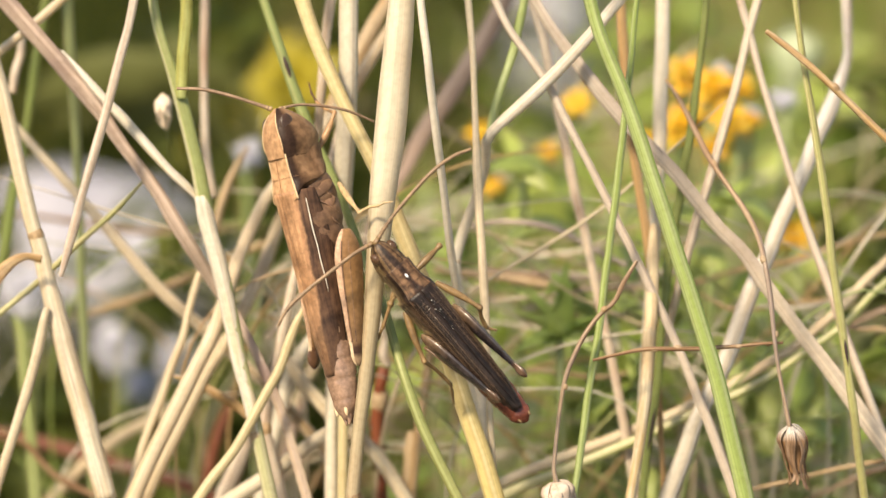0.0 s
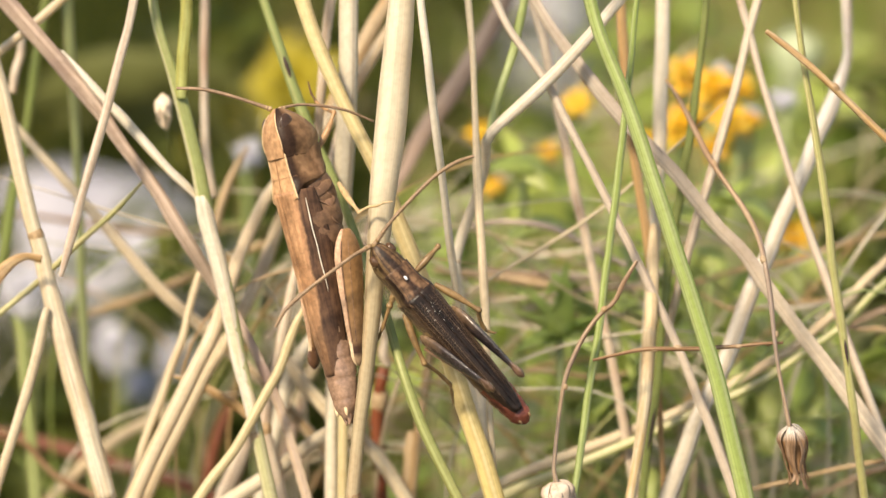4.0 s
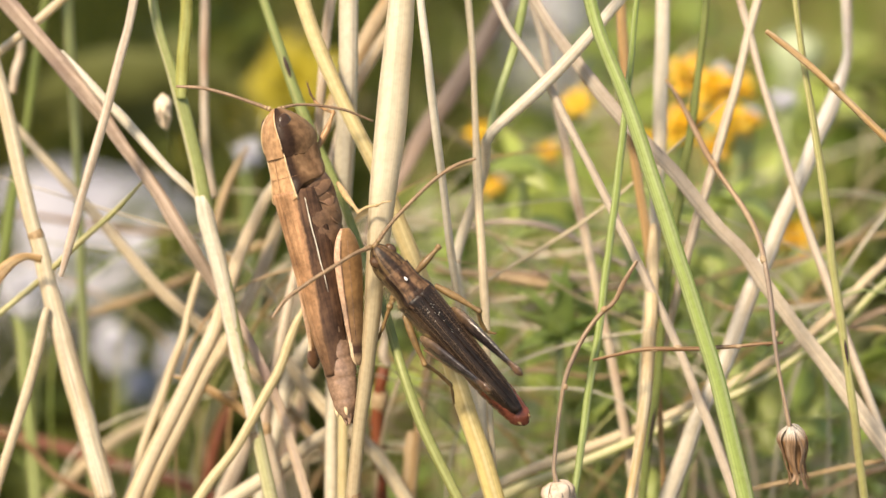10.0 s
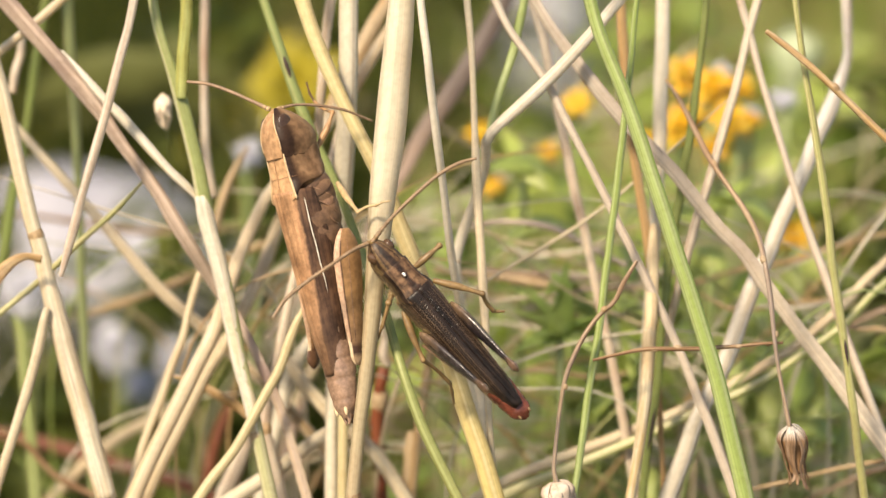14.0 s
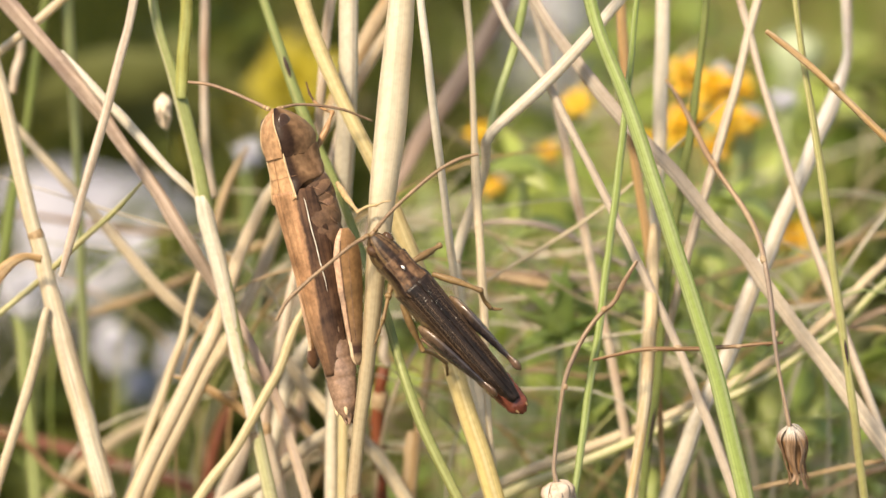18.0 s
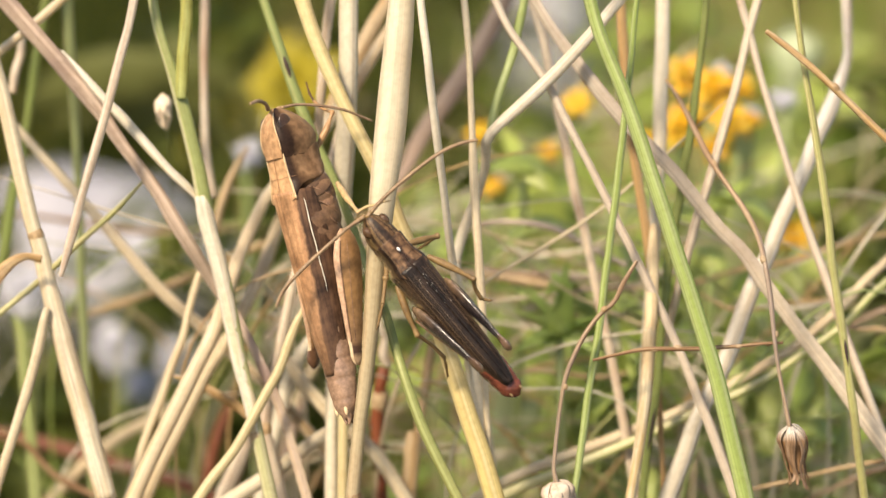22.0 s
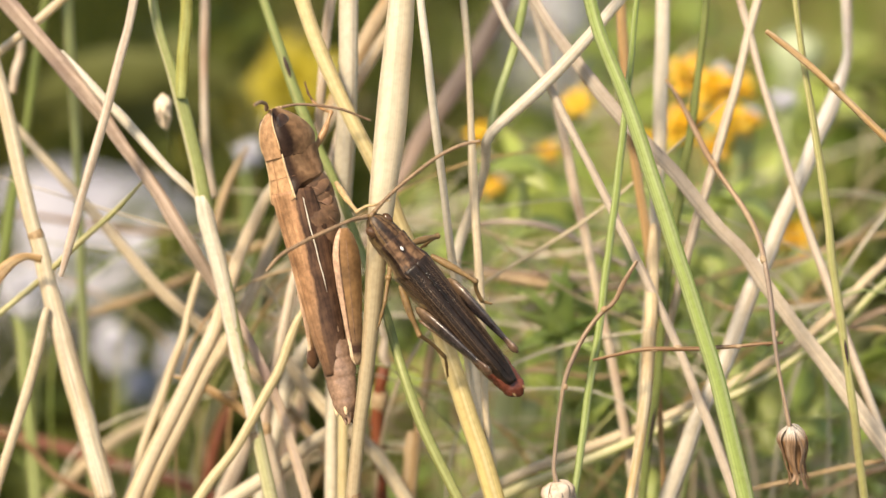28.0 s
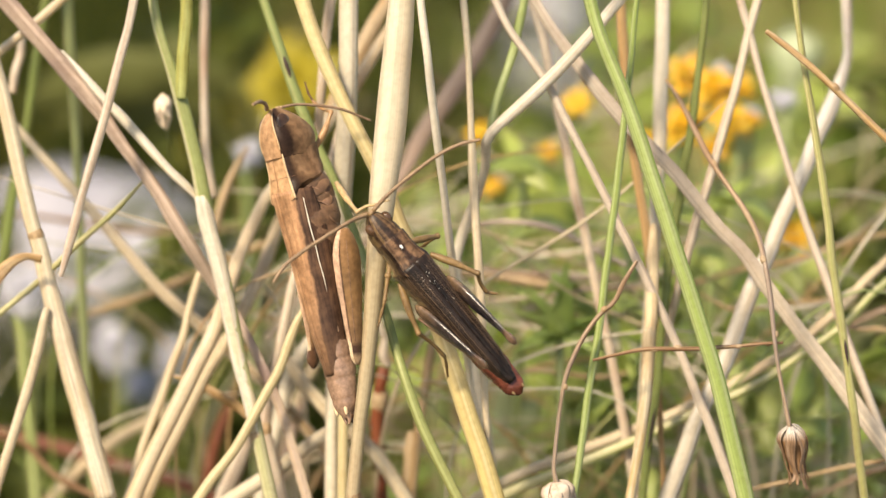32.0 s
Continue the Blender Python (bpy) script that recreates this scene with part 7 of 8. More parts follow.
MP["feeler_right"] = feeler(male, [(-0.13, 0.01, 0.21), (0.31, -1.16, 0.9), (0.85, -3.73, 1.93), (1.08, -6.47, 2.82), (0.92, -7.69, 2.92), (0.53, -8.82, 3.01)], 0.3, MALE["feeler"], MALE["leg"], "long brown beaded antenna")
MP["feeler_left"] = feeler(male, [(0.01, 0.29, 0.13), (0.26, 1.63, 0.41), (0.39, 3.57, 0.13), (0.49, 6.24, -0.54), (0.4, 7.66, -0.89), (-0.05, 8.81, -1.37)], 0.3, MALE["feeler"], MALE["leg"], "long brown beaded antenna")
MP["fore_left"] = leg(male, "fore_leg", [(-3.54, 0.54, -1.57), (-4.07, 1.57, -1.91), (-4.99, 2.95, -2.64), (-5.59, 4.04, -3.61)], (0.5, 0.44, 0.32), MALE["leg"])
MP["fore_right"] = leg(male, "fore_leg", [(-3.46, -1.25, -1.12), (-3.22, -3.66, -1.25), (-3.33, -3.44, -2.77), (-3.42, -3.07, -3.71)], (0.5, 0.4, 0.3), MALE["leg"])
MP["mid_left"] = leg(male, "middle_leg", [(-5.16, 1.19, -1.68), (-8.68, 2.41, -1.97), (-11.18, 1.67, -3.67), (-12.38, 2.01, -5.26)], (0.52, 0.42, 0.32), MALE["leg"])
MP["mid_right"] = leg(male, "middle_leg", [(-4.99, -1.68, -0.97), (-8.36, -2.87, -0.87), (-9.68, -2.56, -2.14), (-10.22, -2.97, -2.30)], (0.52, 0.42, 0.34), MALE["leg"])
v, f = ellipsoid((-3.25, 0.05, 1.03), (.17, .1, .05), 8, 6)
part("pale_speck", mesh_of("pale_speck", v, f, skin_mat("white speck", (0.8, 0.8, 0.78), (0.7, 0.7, 0.7), 0.4)), MP["saddle"], "white fleck")
specks = random.Random(12)
DUST = skin_mat("pale dust", (0.7, 0.68, 0.62), (0.5, 0.48, 0.42), 0.5)
for n in range(22):
    s = specks.random()
    v, f = ellipsoid((-5.6 - 7 * s, specks.uniform(-.55, .55) * (1 - .4 * s), 1.09 - .42 * s), (specks.uniform(.02, .05), specks.uniform(.02, .04), .02), 6, 4)
    part("pale_speck", mesh_of("pale_speck", v, f, DUST), male, "white fleck")

fuzz = random.Random(5)
HAIR = skin_mat("pale hair", (0.45, 0.34, 0.2), (0.3, 0.2, 0.1), 0.5)
hv, hf = [], []
for n in range(150):
    sd = fuzz.choice((-1, 1, 1))
    c = Vector((-2.6 - 6.2 * fuzz.random(), sd * fuzz.uniform(1.05, 1.3), fuzz.uniform(-1.6, .1)))
    d = Vector((fuzz.uniform(-.5, .3), sd, fuzz.uniform(-.3, .8))).normalized() * fuzz.uniform(.18, .42)
    o = len(hv)
    hv += [c + Vector((.02, 0, 0)), c - Vector((.02, 0, 0)), c + Vector((0, 0, .025)), c + d]
    hf += [(o, o + 1, o + 3), (o + 1, o + 2, o + 3), (o + 2, o, o + 3)]
part("flank_hair", mesh_of("flank_hair", hv, hf, HAIR), male, "short pale hairs on the flanks")


def motions():
    at_rest = STALKS["swaying"].matrix_basis.copy()
    walk(male, [(0, lie((-4.8, -3.65, 121.72), (-0.651, 0.205, 0.731), (0.203, -0.881, 0.428))), (0.5, lie((-4.91, -3.68, 121.63), (-0.653, 0.204, 0.729), (0.203, -0.881, 0.428))), (1, lie((-4.8, -3.62, 121.8), (-0.655, 0.204, 0.728), (0.203, -0.880, 0.429))), (1.5, lie((-4.97, -3.69, 121.59), (-0.656, 0.204, 0.727), (0.202, -0.880, 0.429))), (2, lie((-4.84, -3.63, 121.76), (-0.657, 0.203, 0.726), (0.202, -0.880, 0.429))), (2.5, lie((-4.87, -3.68, 121.61), (-0.660, 0.203, 0.723), (0.202, -0.880, 0.430))), (3, lie((-5.07, -3.72, 121.5), (-0.663, 0.202, 0.721), (0.201, -0.880, 0.431))), (5.5, lie((-4.56, -3.67, 121.65), (-0.649, 0.206, 0.732), (0.203, -0.881, 0.428))), (5.6, lie((-4.56, -3.67, 121.65), (-0.649, 0.206, 0.732), (0.203, -0.881, 0.428))), (5.7, lie((-4.6, -3.66, 121.68), (-0.651, 0.206, 0.731), (0.203, -0.881, 0.428))), (6, lie((-4.6, -3.65, 121.72), (-0.653, 0.205, 0.729), (0.202, -0.880, 0.429))), (6.5, lie((-4.68, -3.77, 121.33), (-0.651, 0.206, 0.731), (0.203, -0.881, 0.428))), (7, lie((-4.68, -3.76, 121.39), (-0.648, 0.206, 0.733), (0.203, -0.881, 0.427))), (7.5, lie((-4.7, -3.75, 121.4), (-0.647, 0.207, 0.734), (0.204, -0.881, 0.427))), (8, lie((-4.72, -3.72, 121.5), (-0.645, 0.207, 0.735), (0.204, -0.881, 0.427))), (8.5, lie((-4.78, -3.71, 121.52), (-0.647, 0.206, 0.734), (0.203, -0.881, 0.427))), (9, lie((-4.87, -3.72, 121.5), (-0.649, 0.206, 0.732), (0.203, -0.881, 0.428))), (9.5, lie((-4.78, -3.71, 121.54), (-0.652, 0.205, 0.730), (0.203, -0.881, 0.429))), (10, lie((-4.87, -3.72, 121.5), (-0.655, 0.204, 0.727), (0.202, -0.880, 0.429))), (10.5, lie((-4.76, -3.68, 121.61), (-0.651, 0.205, 0.731), (0.203, -0.881, 0.428))), (11, lie((-4.84, -3.68, 121.61), (-0.647, 0.207, 0.734), (0.203, -0.881, 0.427))), (11.5, lie((-4.87, -3.68, 121.61), (-0.647, 0.206, 0.734), (0.203, -0.881, 0.427))), (12, lie((-4.84, -3.67, 121.65), (-0.648, 0.206, 0.733), (0.203, -0.881, 0.428))), (12.5, lie((-4.97, -3.68, 121.63), (-0.651, 0.205, 0.731), (0.203, -0.881, 0.428))), (13, lie((-4.99, -3.63, 121.76), (-0.654, 0.205, 0.728), (0.202, -0.880, 0.429))), (13.5, lie((-5.01, -3.67, 121.65), (-0.660, 0.203, 0.723), (0.201, -0.880, 0.430))), (14, lie((-5.03, -3.63, 121.76), (-0.666, 0.201, 0.719), (0.200, -0.879, 0.432))), (17, lie((-5.07, -3.6, 121.87), (-0.667, 0.201, 0.718), (0.200, -0.879, 0.432))), (17.5, lie((-4.99, -3.59, 121.91), (-0.662, 0.202, 0.722), (0.201, -0.880, 0.431))), (18, lie((-5.07, -3.48, 122.25), (-0.657, 0.204, 0.725), (0.201, -0.880, 0.430))), (18.5, lie((-4.95, -3.3, 122.79), (-0.657, 0.204, 0.726), (0.202, -0.880, 0.430))), (19, lie((-5.07, -3.33, 122.69), (-0.656, 0.204, 0.727), (0.202, -0.880, 0.429))), (19.5, lie((-5.07, -3.26, 122.92), (-0.649, 0.206, 0.733), (0.203, -0.881, 0.428))), (20, lie((-5.07, -3.22, 123.03), (-0.642, 0.208, 0.738), (0.204, -0.881, 0.426))), (20.5, lie((-5.17, -3.25, 122.94), (-0.637, 0.209, 0.742), (0.205, -0.882, 0.425))), (21, lie((-5.15, -3.14, 123.29), (-0.633, 0.210, 0.745), (0.206, -0.882, 0.424))), (21.5, lie((-5.35, -3.17, 123.18), (-0.641, 0.208, 0.739), (0.205, -0.881, 0.426))), (22, lie((-5.35, -3.08, 123.48), (-0.648, 0.206, 0.733), (0.203, -0.881, 0.428))), (22.5, lie((-5.39, -3.12, 123.35), (-0.647, 0.207, 0.734), (0.203, -0.881, 0.428))), (23, lie((-5.27, -3.12, 123.33), (-0.646, 0.207, 0.734), (0.203, -0.881, 0.427))), (23.5, lie((-5.17, -3.11, 123.37), (-0.650, 0.206, 0.731), (0.203, -0.881, 0.428))), (23.6, lie((-5.23, -3.14, 123.29), (-0.649, 0.206, 0.732), (0.203, -0.881, 0.428))), (23.7, lie((-5.07, -3.14, 123.29), (-0.702, 0.606, 0.374), (-0.206, -0.675, 0.708))), (23.8, lie((-5.15, -3.15, 123.25), (-0.653, 0.205, 0.729), (0.202, -0.880, 0.429))), (24, lie((-5.15, -3.15, 123.25), (-0.654, 0.205, 0.728), (0.202, -0.880, 0.430))), (24.3, lie((-5.15, -3.16, 123.22), (-0.657, 0.204, 0.726), (0.201, -0.880, 0.430))), (24.5, lie((-5.17, -3.14, 123.27), (-0.659, 0.204, 0.724), (0.201, -0.880, 0.431))), (24.6, lie((-5.15, -3.15, 123.25), (-0.658, 0.204, 0.725), (0.201, -0.880, 0.431))), (24.7, lie((-5.11, -3.15, 123.25), (-0.658, 0.204, 0.725), (0.201, -0.880, 0.431))), (24.8, lie((-5.11, -3.16, 123.22), (-0.660, 0.203, 0.723), (0.201, -0.880, 0.431))), (25, lie((-5.11, -3.16, 123.22), (-0.663, 0.203, 0.721), (0.200, -0.880, 0.432))), (28, lie((-5.11, -3.06, 123.52), (-0.646, 0.207, 0.734), (0.203, -0.881, 0.427))), (28.5, lie((-5.17, -3.06, 123.54), (-0.647, 0.207, 0.734), (0.203, -0.881, 0.428))), (29, lie((-5.27, -3.08, 123.48), (-0.649, 0.206, 0.733), (0.203, -0.881, 0.428))), (29.5, lie((-5.17, -3.04, 123.59), (-0.647, 0.207, 0.734), (0.203, -0.881, 0.427))), (30, lie((-5.27, -3.08, 123.48), (-0.645, 0.207, 0.736), (0.204, -0.881, 0.427))), (30.5, lie((-5.15, -3.09, 123.44), (-0.646, 0.207, 0.735), (0.204, -0.881, 0.427))), (31, lie((-5.23, -3.08, 123.48), (-0.647, 0.207, 0.734), (0.203, -0.881, 0.428))), (31.5, lie((-5.27, -3.08, 123.46), (-0.647, 0.207, 0.734), (0.203, -0.881, 0.427))), (32, lie((-5.15, -3.03, 123.63), (-0.646, 0.207, 0.735), (0.204, -0.881, 0.427)))])
    walk(MP["hind_left"], [(0, pose(-0.00716, 0.00154, -0.00098, 0.7, -4.9, 0.9)), (1, pose(-0.00716, 0.00154, -0.00098, -2.3, 11.4, -3.1)), (2, pose(-0.00716, 0.00154, -0.00098, -2.4, 12.8, -3.1)), (3, pose(-0.00716, 0.00154, -0.00098, -0.2, -1.5, -0.7)), (5.5, pose(-0.00716, 0.00154, -0.00098, -4.3, 42.9, -2.3)), (5.6, pose(-0.00716, 0.00154, -0.00098, -5.4, 37.8, -4.5)), (5.7, pose(-0.00716, 0.00154, -0.00098, -2.1, 23.6, -0.9)), (6, pose(-0.00716, 0.00154, -0.00098, -1.0, 14.9, 0.0)), (7, pose(-0.00716, 0.00154, -0.00098, -2.0, 14.7, -1.9)), (8, pose(-0.00716, 0.00154, -0.00098, 0.6, 0.4, 1.3)), (9, pose(-0.00716, 0.00154, -0.00098, -0.5, 4.9, -0.3)), (10, pose(-0.00716, 0.00154, -0.00098, -2.0, 15.7, -1.8)), (11, pose(-0.00716, 0.00154, -0.00098, 0.1, -0.3, 0.2)), (12, pose(-0.00716, 0.00154, -0.00098, -1.4, 5.3, -2.2)), (13, pose(-0.00716, 0.00154, -0.00098, -2.7, 17.5, -2.8)), (14, pose(-0.00716, 0.00154, -0.00098, -3.1, 12.9, -4.3)), (17, pose(-0.00716, 0.00154, -0.00098, -3.0, 15.0, -3.8)), (18, pose(-0.00716, 0.00154, -0.00098, 0.7, -7.6, 0.3)), (19, pose(-0.00716, 0.00154, -0.00098, -2.6, 14.6, -3.1)), (20, pose(-0.00716, 0.00154, -0.00098, 0.1, -4.0, -0.5)), (21, pose(-0.00716, 0.00154, -0.00098, -1.8, 10.4, -2.2)), (22, pose(-0.00716, 0.00154, -0.00098, -2.3, 9.4, -3.4)), (23, pose(-0.00716, 0.00154, -0.00098, 1.9, -18.2, 1.9)), (23.6, pose(-0.00716, 0.00154, -0.00098, -0.8, 5.2, -1.0)), (23.7, pose(-0.00716, 0.00154, -0.00098, -15.1, 33.9, -19.5)), (23.8, pose(-0.00716, 0.00154, -0.00098, -1.8, 42.2, 1.1)), (24, pose(-0.00716, 0.00154, -0.00098, -1.6, 42.7, 1.5)), (24.3, pose(-0.00716, 0.00154, -0.00098, -1.7, 43.0, 1.4)), (24.6, pose(-0.00716, 0.00154, -0.00098, -2.2, 41.2, 0.4)), (24.7, pose(-0.00716, 0.00154, -0.00098, -2.8, 38.3, -0.6)), (24.8, pose(-0.00716, 0.00154, -0.00098, -2.7, 20.7, -2.3)), (25, pose(-0.00716, 0.00154, -0.00098, -1.7, 10.6, -1.9)), (28, pose(-0.00716, 0.00154, -0.00098, -0.7, 2.1, -1.1)), (29, pose(-0.00716, 0.00154, -0.00098, -1.8, 8.1, -2.5)), (30, pose(-0.00716, 0.00154, -0.00098, -1.0, 8.1, -1.0)), (31, pose(-0.00716, 0.00154, -0.00098, -0.9, 6.1, -1.0)), (32, pose(-0.00716, 0.00154, -0.00098, -1.7, 9.0, -2.3))])
    walk(MP["hind_right"], [(0, pose(-0.00699, -0.00138, -0.00026, 0.5, -6.0, 1.6)), (1, pose(-0.00699, -0.00138, -0.00026, -0.9, 7.5, -2.1)), (2, pose(-0.00699, -0.00138, -0.00026, -0.7, 7.0, -1.7)), (3, pose(-0.00699, -0.00138, -0.00026, 0.3, -18.1, 1.8)), (5.5, pose(-0.00699, -0.00138, -0.00026, -2.9, 32.2, -5.0)), (5.6, pose(-0.00699, -0.00138, -0.00026, -2.4, 28.1, -4.2)), (5.7, pose(-0.00699, -0.00138, -0.00026, -1.3, 17.8, -2.6)), (6, pose(-0.00699, -0.00138, -0.00026, -1.0, 15.9, -2.2)), (7, pose(-0.00699, -0.00138, -0.00026, -0.7, 4.4, -1.7)), (8, pose(-0.00699, -0.00138, -0.00026, 0.4, -18.0, 2.1)), (9, pose(-0.00699, -0.00138, -0.00026, -0.5, 3.2, -1.2)), (10, pose(-0.00699, -0.00138, -0.00026, -0.4, 5.0, -0.9)), (11, pose(-0.00699, -0.00138, -0.00026, 0.1, -4.0, 0.4)), (12, pose(-0.00699, -0.00138, -0.00026, -0.0, 3.5, -0.2)), (13, pose(-0.00699, -0.00138, -0.00026, -0.9, 8.0, -1.9)), (14, pose(-0.00699, -0.00138, -0.00026, -1.3, 5.3, -2.9)), (17, pose(-0.00699, -0.00138, -0.00026, -1.3, 6.4, -2.9)), (18, pose(-0.00699, -0.00138, -0.00026, -0.2, -4.8, -0.5)), (19, pose(-0.00699, -0.00138, -0.00026, -1.4, 7.0, -3.1)), (20, pose(-0.00699, -0.00138, -0.00026, 0.3, -11.8, 1.2)), (21, pose(-0.00699, -0.00138, -0.00026, -0.2, 1.5, -0.5)), (22, pose(-0.00699, -0.00138, -0.00026, -1.3, 3.6, -3.0)), (23, pose(-0.00699, -0.00138, -0.00026, 0.1, -12.4, 0.7)), (23.6, pose(-0.00699, -0.00138, -0.00026, -0.1, -0.3, -0.1)), (23.7, pose(-0.00699, -0.00138, -0.00026, -6.6, 39.0, -10.1)), (23.8, pose(-0.00699, -0.00138, -0.00026, -4.0, 27.7, -7.0)), (24, pose(-0.00699, -0.00138, -0.00026, -2.8, 21.4, -5.2)), (24.3, pose(-0.00699, -0.00138, -0.00026, -3.4, 24.2, -6.2)), (24.6, pose(-0.00699, -0.00138, -0.00026, -3.4, 27.2, -6.0)), (24.7, pose(-0.00699, -0.00138, -0.00026, -3.1, 27.3, -5.5)), (24.8, pose(-0.00699, -0.00138, -0.00026, -1.5, 16.8, -3.1)), (25, pose(-0.00699, -0.00138, -0.00026, -1.5, 11.2, -3.2)), (28, pose(-0.00699, -0.00138, -0.00026, -0.3, -4.7, -0.7)), (29, pose(-0.00699, -0.00138, -0.00026, -0.4, 0.3, -0.9)), (30, pose(-0.00699, -0.00138, -0.00026, -0.2, -1.8, -0.5)), (31, pose(-0.00699, -0.00138, -0.00026, 0.5, -14.4, 2.1)), (32, pose(-0.00699, -0.00138, -0.00026, -0.4, 5.5, -0.9))])
    walk(MP["feeler_right"], [(0, pose(-0.00013, 0.00001, 0.00021, 2.3, 0.1, -0.2)), (1, pose(-0.00013, 0.00001, 0.00021, 2.2, -0.5, -2.1)), (2, pose(-0.00013, 0.00001, 0.00021, 2.2, -0.6, -2.6)), (3, pose(-0.00013, 0.00001, 0.00021, 2.3, -0.9, -3.7)), (5.5, pose(-0.00013, 0.00001, 0.00021, 2.2, -0.5, -2.4)), (5.6, pose(-0.00013, 0.00001, 0.00021, 2.2, -0.5, -2.4)), (5.7, pose(-0.00013, 0.00001, 0.00021, 2.2, -0.7, -2.9)), (6, pose(-0.00013, 0.00001, 0.00021, 2.2, -0.8, -3.3)), (7, pose(-0.00013, 0.00001, 0.00021, 2.3, -1.0, -3.9)), (8, pose(-0.00013, 0.00001, 0.00021, 2.3, -0.8, -3.1)), (9, pose(-0.00013, 0.00001, 0.00021, 2.3, -0.6, -2.7)), (10, pose(-0.00013, 0.00001, 0.00021, 2.3, -1.0, -4.0)), (11, pose(-0.00013, 0.00001, 0.00021, 2.3, -0.6, -2.5)), (12, pose(-0.00013, 0.00001, 0.00021, 2.2, -0.7, -3.1)), (13, pose(-0.00013, 0.00001, 0.00021, 2.2, -1.3, -4.8)), (14, pose(-0.00013, 0.00001, 0.00021, 2.2, -1.8, -6.7)), (17, pose(-0.00013, 0.00001, 0.00021, 2.3, -2.2, -8.1)), (18, pose(-0.00013, 0.00001, 0.00021, 2.2, -2.1, -7.7)), (19, pose(-0.00013, 0.00001, 0.00021, -6.2, -3.4, -7.7)), (20, pose(-0.00013, 0.00001, 0.00021, -8.5, -3.2, -6.2)), (21, pose(-0.00013, 0.00001, 0.00021, -3.3, -2.5, -6.3)), (22, pose(-0.00013, 0.00001, 0.00021, 1.6, -2.7, -9.3)), (23, pose(-0.00013, 0.00001, 0.00021, -4.0, -3.5, -8.8)), (23.6, pose(-0.00013, 0.00001, 0.00021, -2.1, -3.9, -11.0)), (23.7, pose(-0.00013, 0.00001, 0.00021, 20.8, -0.8, -17.4)), (23.8, pose(-0.00013, 0.00001, 0.00021, -4.1, -4.4, -11.3)), (24, pose(-0.00013, 0.00001, 0.00021, -3.1, -4.5, -12.2)), (24.3, pose(-0.00013, 0.00001, 0.00021, 0.2, -3.5, -11.1)), (24.6, pose(-0.00013, 0.00001, 0.00021, 0.0, -3.2, -9.9)), (24.7, pose(-0.00013, 0.00001, 0.00021, -2.4, -3.3, -9.1)), (24.8, pose(-0.00013, 0.00001, 0.00021, 2.2, -2.5, -9.0)), (25, pose(-0.00013, 0.00001, 0.00021, 2.1, -2.3, -8.2)), (28, pose(-0.00013, 0.00001, 0.00021, -6.2, -3.9, -9.0)), (29, pose(-0.00013, 0.00001, 0.00021, -3.4, -3.6, -9.3)), (30, pose(-0.00013, 0.00001, 0.00021, -7.3, -3.6, -7.8)), (31, pose(-0.00013, 0.00001, 0.00021, -4.6, -3.4, -8.5)), (32, pose(-0.00013, 0.00001, 0.00021, -5.7, -3.9, -9.3))])
